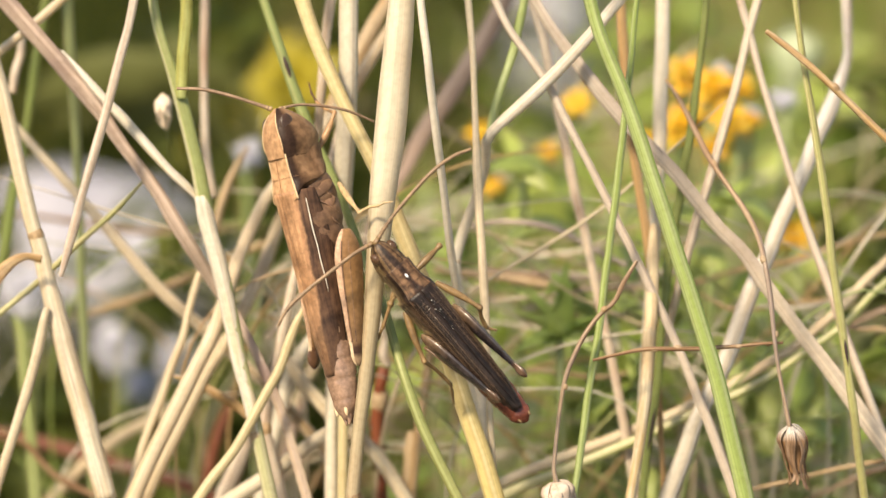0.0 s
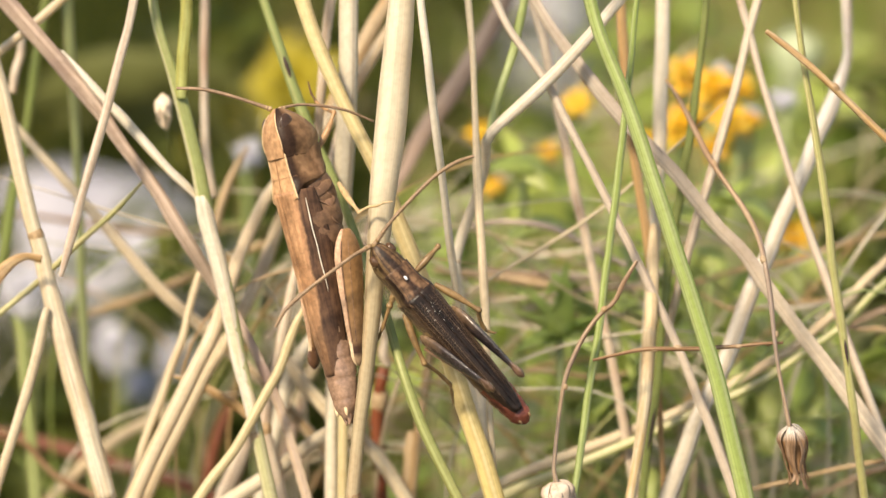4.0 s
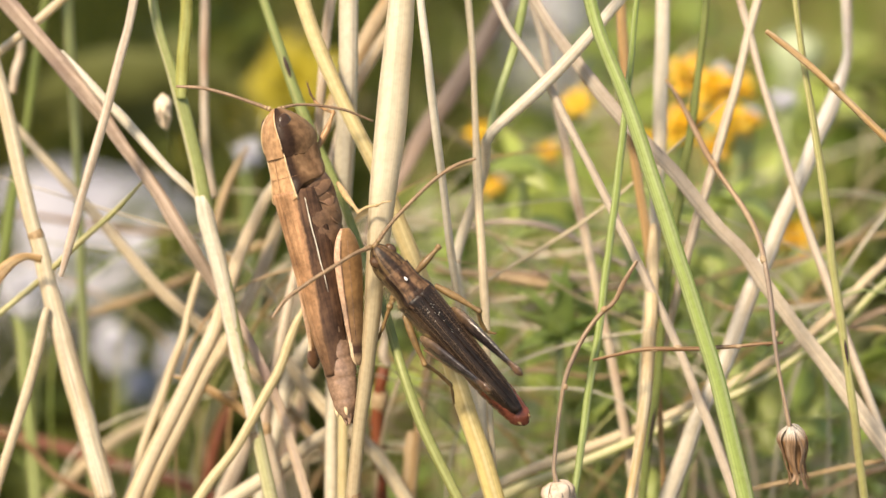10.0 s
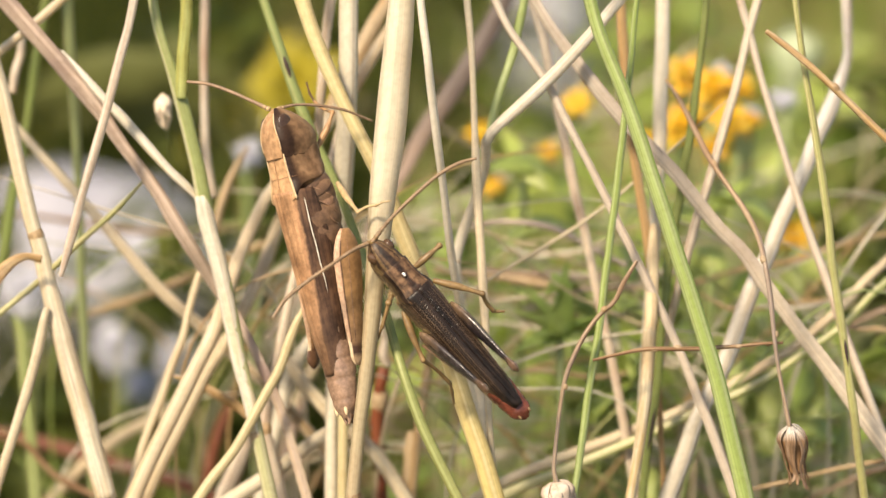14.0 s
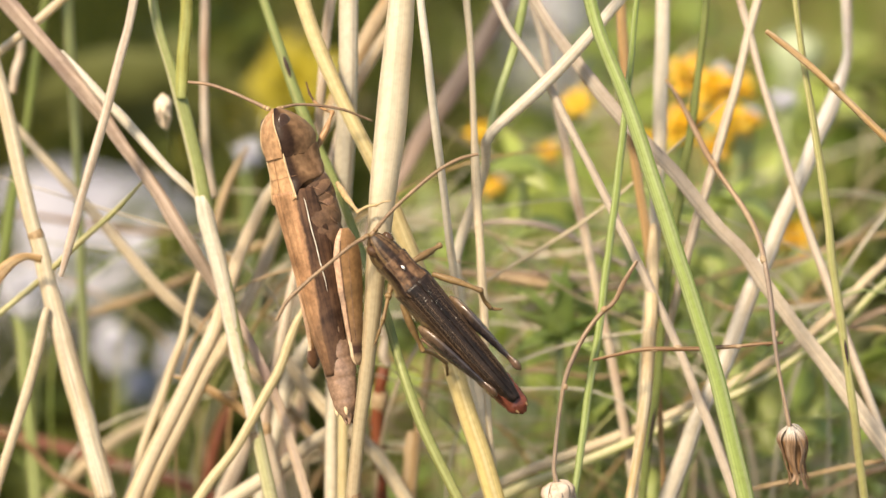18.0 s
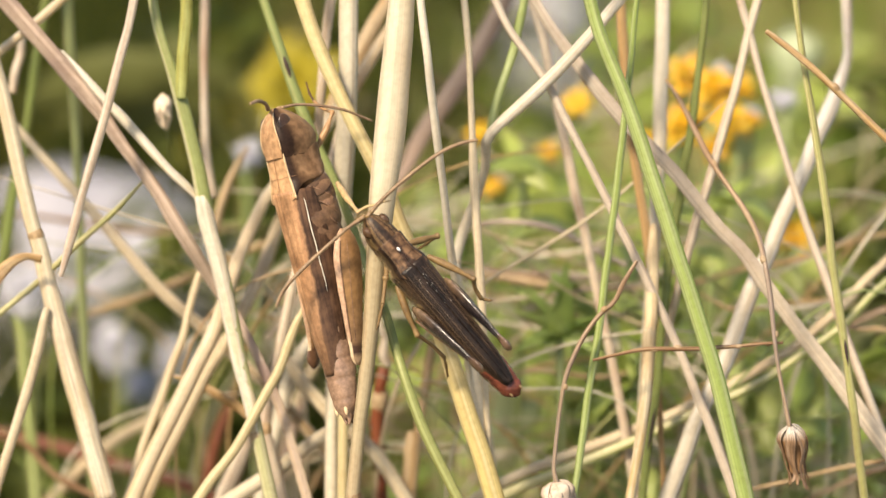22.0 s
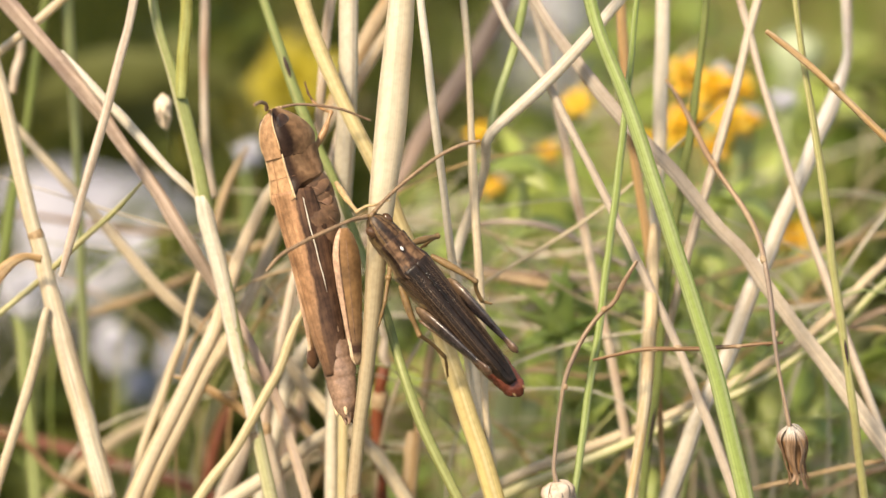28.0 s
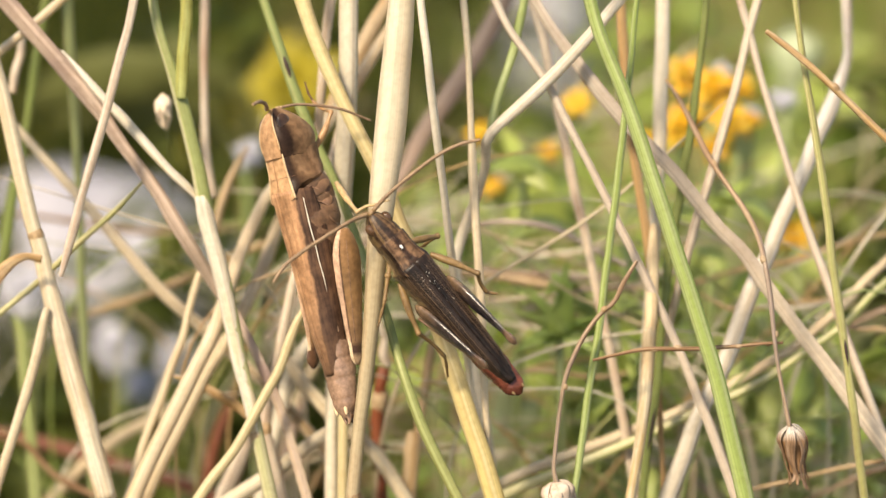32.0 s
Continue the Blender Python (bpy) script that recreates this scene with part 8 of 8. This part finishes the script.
    walk(MP["feeler_left"], [(0, pose(0.00001, 0.00029, 0.00013, 3.7, 0.0, 0.1)), (1, pose(0.00001, 0.00029, 0.00013, 9.1, 0.0, -0.3)), (2, pose(0.00001, 0.00029, 0.00013, 10.2, 0.0, -0.4)), (3, pose(0.00001, 0.00029, 0.00013, 9.1, -0.1, -1.3)), (5.5, pose(0.00001, 0.00029, 0.00013, -1.2, -0.2, -1.1)), (5.6, pose(0.00001, 0.00029, 0.00013, -1.2, -0.2, -1.0)), (5.7, pose(0.00001, 0.00029, 0.00013, 1.4, -0.1, -0.8)), (6, pose(0.00001, 0.00029, 0.00013, 3.0, -0.1, -0.8)), (7, pose(0.00001, 0.00029, 0.00013, 12.4, -0.3, -5.3)), (8, pose(0.00001, 0.00029, 0.00013, 12.1, -0.3, -5.4)), (9, pose(0.00001, 0.00029, 0.00013, 13.3, -0.2, -5.2)), (10, pose(0.00001, 0.00029, 0.00013, 14.6, -0.2, -5.7)), (11, pose(0.00001, 0.00029, 0.00013, 14.1, -0.1, -4.9)), (12, pose(0.00001, 0.00029, 0.00013, 12.6, -0.1, -3.6)), (13, pose(0.00001, 0.00029, 0.00013, 13.3, -0.2, -4.3)), (14, pose(0.00001, 0.00029, 0.00013, 14.4, -0.1, -4.2)), (17, pose(0.00001, 0.00029, 0.00013, 8.2, -0.0, -1.0)), (18, pose(0.00001, 0.00029, 0.00013, 6.1, 0.2, 1.2)), (19, pose(0.00001, 0.00029, 0.00013, -1.2, 0.6, 3.3)), (20, pose(0.00001, 0.00029, 0.00013, -1.2, 0.8, 4.4)), (21, pose(0.00001, 0.00029, 0.00013, 4.6, 0.8, 5.9)), (22, pose(0.00001, 0.00029, 0.00013, -1.3, 0.9, 4.8)), (23, pose(0.00001, 0.00029, 0.00013, -1.1, 1.4, 7.6)), (23.6, pose(0.00001, 0.00029, 0.00013, 2.6, 1.5, 9.3)), (23.7, pose(0.00001, 0.00029, 0.00013, -1.0, -0.2, -0.9)), (23.8, pose(0.00001, 0.00029, 0.00013, 4.2, 1.3, 9.2)), (24, pose(0.00001, 0.00029, 0.00013, 6.4, 1.2, 9.9)), (24.3, pose(0.00001, 0.00029, 0.00013, 12.7, 0.5, 5.6)), (24.6, pose(0.00001, 0.00029, 0.00013, 14.8, 0.2, 1.9)), (24.7, pose(0.00001, 0.00029, 0.00013, 14.8, 0.1, 0.4)), (24.8, pose(0.00001, 0.00029, 0.00013, 15.9, 0.1, -1.2)), (25, pose(0.00001, 0.00029, 0.00013, 16.6, 0.0, -4.0)), (28, pose(0.00001, 0.00029, 0.00013, 22.6, 0.4, -11.5)), (29, pose(0.00001, 0.00029, 0.00013, 23.2, 0.4, -9.9)), (30, pose(0.00001, 0.00029, 0.00013, 22.2, 0.3, -9.0)), (31, pose(0.00001, 0.00029, 0.00013, 23.4, 0.4, -8.5)), (32, pose(0.00001, 0.00029, 0.00013, 21.6, 0.2, -4.6))])
    walk(MP["mid_right"], [(0, pose(-0.00499, -0.00168, -0.00097, -2.0, 5.4, -1.0)), (1, pose(-0.00499, -0.00168, -0.00097, -2.0, 5.2, -1.6)), (2, pose(-0.00499, -0.00168, -0.00097, -2.0, 5.1, -2.1)), (3, pose(-0.00499, -0.00168, -0.00097, -2.0, 4.9, -3.1)), (5.5, pose(-0.00499, -0.00168, -0.00097, -2.0, 5.5, -0.7)), (5.6, pose(-0.00499, -0.00168, -0.00097, -2.0, 5.5, -0.7)), (5.7, pose(-0.00499, -0.00168, -0.00097, -2.0, 5.4, -1.0)), (6, pose(-0.00499, -0.00168, -0.00097, -2.0, 5.3, -1.4)), (7, pose(-0.00499, -0.00168, -0.00097, -2.0, 5.5, -0.5)), (8, pose(-0.00499, -0.00168, -0.00097, -2.0, 5.6, -0.0)), (9, pose(-0.00499, -0.00168, -0.00097, -2.0, 5.4, -0.7)), (10, pose(-0.00499, -0.00168, -0.00097, -2.0, 5.2, -1.8)), (11, pose(-0.00499, -0.00168, -0.00097, -2.0, 5.5, -0.3)), (12, pose(-0.00499, -0.00168, -0.00097, -2.0, 5.5, -0.5)), (13, pose(-0.00499, -0.00168, -0.00097, -2.0, 5.2, -1.6)), (14, pose(-0.00499, -0.00168, -0.00097, -1.6, 8.3, 12.3)), (17, pose(-0.00499, -0.00168, -0.00097, -1.8, 7.7, 9.3)), (18, pose(-0.00499, -0.00168, -0.00097, -1.8, 7.7, 9.3)), (19, pose(-0.00499, -0.00168, -0.00097, -1.6, 8.2, 12.3)), (20, pose(-0.00499, -0.00168, -0.00097, -1.7, 7.8, 10.3)), (21, pose(-0.00499, -0.00168, -0.00097, -1.7, 7.4, 9.0)), (22, pose(-0.00499, -0.00168, -0.00097, -1.9, 5.9, 2.4)), (23, pose(-0.00499, -0.00168, -0.00097, -1.9, 6.5, 4.7)), (23.6, pose(-0.00499, -0.00168, -0.00097, -1.8, 6.8, 6.0)), (23.7, pose(-0.00499, -0.00168, -0.00097, 12.8, -25.0, -16.3)), (23.8, pose(-0.00499, -0.00168, -0.00097, -1.8, 6.7, 6.0)), (24, pose(-0.00499, -0.00168, -0.00097, -1.8, 6.8, 6.3)), (24.3, pose(-0.00499, -0.00168, -0.00097, -1.8, 6.8, 6.1)), (24.6, pose(-0.00499, -0.00168, -0.00097, -1.8, 6.5, 5.0)), (24.7, pose(-0.00499, -0.00168, -0.00097, -1.9, 6.4, 4.7)), (24.8, pose(-0.00499, -0.00168, -0.00097, -1.9, 6.4, 4.7)), (25, pose(-0.00499, -0.00168, -0.00097, -1.9, 6.3, 4.0)), (28, pose(-0.00499, -0.00168, -0.00097, -1.9, 5.2, -0.7)), (29, pose(-0.00499, -0.00168, -0.00097, -1.9, 5.3, 0.0)), (30, pose(-0.00499, -0.00168, -0.00097, -1.9, 5.4, 0.4)), (31, pose(-0.00499, -0.00168, -0.00097, -1.9, 5.2, -0.3)), (32, pose(-0.00499, -0.00168, -0.00097, -1.8, 7.0, 6.8))])
    walk(MP["fore_left"], [(0, pose(-0.00354, 0.00054, -0.00157, -0.6, -0.1, 0.5)), (1, pose(-0.00354, 0.00054, -0.00157, 3.0, 1.7, -0.0)), (2, pose(-0.00354, 0.00054, -0.00157, 1.1, 0.8, 0.2)), (3, pose(-0.00354, 0.00054, -0.00157, -8.9, -3.5, 2.7)), (5.5, pose(-0.00354, 0.00054, -0.00157, 0.2, -1.2, -2.2)), (5.6, pose(-0.00354, 0.00054, -0.00157, 0.2, -1.2, -2.2)), (5.7, pose(-0.00354, 0.00054, -0.00157, 1.1, -0.4, -1.9)), (6, pose(-0.00354, 0.00054, -0.00157, 3.1, 0.5, -2.3)), (7, pose(-0.00354, 0.00054, -0.00157, -8.8, -5.6, -0.2)), (8, pose(-0.00354, 0.00054, -0.00157, -6.9, -3.9, 0.4)), (9, pose(-0.00354, 0.00054, -0.00157, -8.2, -3.7, 1.9)), (10, pose(-0.00354, 0.00054, -0.00157, -7.6, -3.8, 1.2)), (11, pose(-0.00354, 0.00054, -0.00157, -5.1, -2.1, 1.6)), (12, pose(-0.00354, 0.00054, -0.00157, -3.9, -1.5, 1.4)), (13, pose(-0.00354, 0.00054, -0.00157, -1.5, 0.6, 2.4)), (14, pose(-0.00354, 0.00054, -0.00157, -0.5, 0.6, 1.6)), (17, pose(-0.00354, 0.00054, -0.00157, 4.0, 3.2, 1.8)), (18, pose(-0.00354, 0.00054, -0.00157, 15.0, 9.6, 3.7)), (19, pose(-0.00354, 0.00054, -0.00157, 14.9, 10.1, 5.3)), (20, pose(-0.00354, 0.00054, -0.00157, 14.9, 11.0, 7.7)), (21, pose(-0.00354, 0.00054, -0.00157, 14.9, 11.7, 9.9)), (22, pose(-0.00354, 0.00054, -0.00157, 14.9, 11.9, 10.4)), (23, pose(-0.00354, 0.00054, -0.00157, 14.9, 11.6, 9.6)), (23.6, pose(-0.00354, 0.00054, -0.00157, 14.9, 11.4, 8.9)), (23.7, pose(-0.00354, 0.00054, -0.00157, 8.3, -0.7, -10.7)), (23.8, pose(-0.00354, 0.00054, -0.00157, 14.9, 11.0, 7.7)), (24, pose(-0.00354, 0.00054, -0.00157, 14.9, 10.9, 7.6)), (24.3, pose(-0.00354, 0.00054, -0.00157, 14.9, 10.8, 7.2)), (24.6, pose(-0.00354, 0.00054, -0.00157, 14.9, 10.8, 7.1)), (24.7, pose(-0.00354, 0.00054, -0.00157, 14.9, 10.6, 6.8)), (24.8, pose(-0.00354, 0.00054, -0.00157, 14.9, 10.5, 6.4)), (25, pose(-0.00354, 0.00054, -0.00157, 14.9, 10.4, 6.2)), (28, pose(-0.00354, 0.00054, -0.00157, 14.9, 11.3, 8.6)), (29, pose(-0.00354, 0.00054, -0.00157, 14.9, 11.7, 9.7)), (30, pose(-0.00354, 0.00054, -0.00157, 14.9, 11.8, 10.1)), (31, pose(-0.00354, 0.00054, -0.00157, 14.9, 11.6, 9.5)), (32, pose(-0.00354, 0.00054, -0.00157, 14.9, 11.5, 9.2))])
    walk(MP["mid_left"], [(0, pose(-0.00516, 0.00119, -0.00168, -0.0, 0.3, 0.1)), (1, pose(-0.00516, 0.00119, -0.00168, 0.5, 1.1, -0.7)), (2, pose(-0.00516, 0.00119, -0.00168, 0.4, 0.9, -0.6)), (3, pose(-0.00516, 0.00119, -0.00168, -0.8, -0.5, 1.4)), (5.5, pose(-0.00516, 0.00119, -0.00168, -0.2, -2.5, -0.1)), (5.6, pose(-0.00516, 0.00119, -0.00168, -0.2, -2.5, -0.1)), (5.7, pose(-0.00516, 0.00119, -0.00168, -0.0, -1.8, -0.4)), (6, pose(-0.00516, 0.00119, -0.00168, 0.3, -1.5, -0.8)), (7, pose(-0.00516, 0.00119, -0.00168, -1.6, -4.3, 2.1)), (8, pose(-0.00516, 0.00119, -0.00168, -1.2, -2.7, 1.8)), (9, pose(-0.00516, 0.00119, -0.00168, -1.2, -1.6, 2.0)), (10, pose(-0.00516, 0.00119, -0.00168, -0.9, -1.8, 1.4)), (11, pose(-0.00516, 0.00119, -0.00168, -0.8, -0.5, 1.4)), (12, pose(-0.00516, 0.00119, -0.00168, -0.5, -0.1, 1.1)), (13, pose(-0.00516, 0.00119, -0.00168, 0.1, 2.4, 0.3)), (14, pose(-0.00516, 0.00119, -0.00168, 0.6, 2.3, -0.7)), (17, pose(-0.00516, 0.00119, -0.00168, 1.1, 4.2, -1.4)), (18, pose(-0.00516, 0.00119, -0.00168, -5.5, -13.6, 6.9)), (19, pose(-0.00516, 0.00119, -0.00168, -3.5, -9.9, 4.3)), (20, pose(-0.00516, 0.00119, -0.00168, -2.7, -6.3, 3.6)), (21, pose(-0.00516, 0.00119, -0.00168, -2.0, -2.6, 3.2)), (22, pose(-0.00516, 0.00119, -0.00168, -0.6, 0.5, 1.3)), (23, pose(-0.00516, 0.00119, -0.00168, -1.3, -1.9, 2.1)), (23.6, pose(-0.00516, 0.00119, -0.00168, -1.3, -2.8, 1.9)), (23.7, pose(-0.00516, 0.00119, -0.00168, 8.9, 29.1, -19.0)), (23.8, pose(-0.00516, 0.00119, -0.00168, -1.2, -4.0, 1.5)), (24, pose(-0.00516, 0.00119, -0.00168, -1.2, -4.0, 1.3)), (24.3, pose(-0.00516, 0.00119, -0.00168, -1.2, -4.5, 1.3)), (24.6, pose(-0.00516, 0.00119, -0.00168, -1.0, -4.2, 1.0)), (24.7, pose(-0.00516, 0.00119, -0.00168, -0.9, -4.5, 0.8)), (24.8, pose(-0.00516, 0.00119, -0.00168, -1.0, -5.0, 0.8)), (25, pose(-0.00516, 0.00119, -0.00168, -0.9, -5.1, 0.5)), (28, pose(-0.00516, 0.00119, -0.00168, -0.3, -1.1, 0.4)), (29, pose(-0.00516, 0.00119, -0.00168, -0.5, -0.2, 1.0)), (30, pose(-0.00516, 0.00119, -0.00168, -0.7, -0.0, 1.4)), (31, pose(-0.00516, 0.00119, -0.00168, -0.5, -0.5, 0.9)), (32, pose(-0.00516, 0.00119, -0.00168, 0.1, 0.7, -0.1))])
    walk(MP["fore_right"], [(0, pose(-0.00346, -0.00125, -0.00112, -2.3, -0.2, -0.6)), (1, pose(-0.00346, -0.00125, -0.00112, 3.3, 0.5, -2.4)), (2, pose(-0.00346, -0.00125, -0.00112, 0.0, 0.1, -2.6)), (3, pose(-0.00346, -0.00125, -0.00112, -16.8, -1.8, -1.4)), (5.5, pose(-0.00346, -0.00125, -0.00112, 4.7, 0.0, 4.6)), (5.6, pose(-0.00346, -0.00125, -0.00112, 4.7, 0.0, 4.6)), (5.7, pose(-0.00346, -0.00125, -0.00112, 5.4, 0.2, 3.1)), (6, pose(-0.00346, -0.00125, -0.00112, 7.8, 0.5, 2.2)), (7, pose(-0.00346, -0.00125, -0.00112, -16.2, -0.9, 8.2)), (8, pose(-0.00346, -0.00125, -0.00112, -16.4, -1.1, 6.0)), (9, pose(-0.00346, -0.00125, -0.00112, -16.6, -1.4, 3.0)), (10, pose(-0.00346, -0.00125, -0.00112, -16.6, -1.4, 2.4)), (11, pose(-0.00346, -0.00125, -0.00112, -16.6, -1.5, 2.1)), (12, pose(-0.00346, -0.00125, -0.00112, -16.7, -1.5, 1.4)), (13, pose(-0.00346, -0.00125, -0.00112, -16.9, -2.0, -3.8)), (14, pose(-0.00346, -0.00125, -0.00112, -16.0, -2.1, -5.7)), (17, pose(-0.00346, -0.00125, -0.00112, -5.2, -0.4, -9.2)), (18, pose(-0.00346, -0.00125, -0.00112, 8.1, 2.8, -15.3)), (19, pose(-0.00346, -0.00125, -0.00112, 8.6, 2.1, -9.1)), (20, pose(-0.00346, -0.00125, -0.00112, 15.1, 4.2, -13.9)), (21, pose(-0.00346, -0.00125, -0.00112, 16.0, 5.5, -19.3)), (22, pose(-0.00346, -0.00125, -0.00112, 13.6, 6.4, -27.7)), (23, pose(-0.00346, -0.00125, -0.00112, 14.3, 5.8, -23.2)), (23.6, pose(-0.00346, -0.00125, -0.00112, 15.7, 6.0, -22.0)), (23.7, pose(-0.00346, -0.00125, -0.00112, 49.7, 2.4, 5.7)), (23.8, pose(-0.00346, -0.00125, -0.00112, 18.7, 6.5, -20.3)), (24, pose(-0.00346, -0.00125, -0.00112, 18.9, 6.6, -20.4)), (24.3, pose(-0.00346, -0.00125, -0.00112, 18.7, 6.4, -19.9)), (24.6, pose(-0.00346, -0.00125, -0.00112, 19.5, 6.8, -20.7)), (24.7, pose(-0.00346, -0.00125, -0.00112, 20.9, 7.1, -20.0)), (24.8, pose(-0.00346, -0.00125, -0.00112, 20.6, 6.9, -19.5)), (25, pose(-0.00346, -0.00125, -0.00112, 21.0, 7.0, -19.7)), (28, pose(-0.00346, -0.00125, -0.00112, 22.9, 8.8, -23.9)), (29, pose(-0.00346, -0.00125, -0.00112, 16.9, 7.3, -26.3)), (30, pose(-0.00346, -0.00125, -0.00112, 16.3, 7.0, -26.0)), (31, pose(-0.00346, -0.00125, -0.00112, 18.3, 7.6, -25.5)), (32, pose(-0.00346, -0.00125, -0.00112, 22.7, 9.5, -26.8))])
    walk(female, [(0, lie((-11.59, 1.63, 129.87), (-0.205, 0.302, 0.931), (-0.771, -0.636, 0.036))), (3, lie((-11.61, 1.63, 129.87), (-0.206, 0.302, 0.931), (-0.771, -0.636, 0.036))), (7, lie((-11.65, 1.63, 129.87), (-0.208, 0.302, 0.930), (-0.771, -0.636, 0.035))), (12, lie((-11.71, 1.63, 129.87), (-0.210, 0.302, 0.930), (-0.770, -0.637, 0.033))), (18, lie((-11.75, 1.63, 129.87), (-0.212, 0.302, 0.930), (-0.770, -0.637, 0.032))), (25, lie((-11.75, 1.63, 129.87), (-0.212, 0.302, 0.930), (-0.770, -0.637, 0.032))), (29.5, lie((-11.87, 1.63, 129.87), (-0.216, 0.302, 0.929), (-0.769, -0.638, 0.028))), (31, lie((-11.83, 1.63, 129.87), (-0.215, 0.302, 0.929), (-0.770, -0.638, 0.029))), (32, lie((-11.83, 1.63, 129.87), (-0.215, 0.302, 0.929), (-0.770, -0.638, 0.029)))])
    walk(FP["feeler_left"], [(0, pose(0.00008, 0.00034, 0.00044, 0.0, -0.0, -0.0)), (6, pose(0.00008, 0.00034, 0.00044, 0.4, 0.2, -0.3)), (9, pose(0.00008, 0.00034, 0.00044, 0.4, 0.5, -0.5)), (11, pose(0.00008, 0.00034, 0.00044, -13.2, 6.9, 1.9)), (13, pose(0.00008, 0.00034, 0.00044, -23.2, 12.6, 1.9)), (17, pose(0.00008, 0.00034, 0.00044, -24.3, 13.2, 1.9)), (19, pose(0.00008, 0.00034, 0.00044, -25.8, 13.7, 2.3)), (19.8, pose(0.00008, 0.00034, 0.00044, -24.6, 13.1, 2.2)), (20, pose(0.00008, 0.00034, 0.00044, 67.1, -1.4, -27.5)), (20.6, pose(0.00008, 0.00034, 0.00044, 69.7, -1.8, -28.4)), (21.5, pose(0.00008, 0.00034, 0.00044, 72.5, -1.7, -29.4)), (23, pose(0.00008, 0.00034, 0.00044, 74.5, -1.6, -30.2)), (28, pose(0.00008, 0.00034, 0.00044, 76.6, -1.3, -30.9)), (32, pose(0.00008, 0.00034, 0.00044, 75.8, -1.3, -30.6))])
    walk(STALKS["swaying"], [(0, at_rest @ pose(0, 0, 0, 0, 0.000, 0)), (12, at_rest @ pose(0, 0, 0, 0, 0.000, 0)), (14, at_rest @ pose(0, 0, 0, 0, -0.030, 0)), (18, at_rest @ pose(0, 0, 0, 0, -0.050, 0)), (20, at_rest @ pose(0, 0, 0, 0, -0.080, 0)), (25, at_rest @ pose(0, 0, 0, 0, -0.140, 0)), (32, at_rest @ pose(0, 0, 0, 0, -0.140, 0))])


motions()
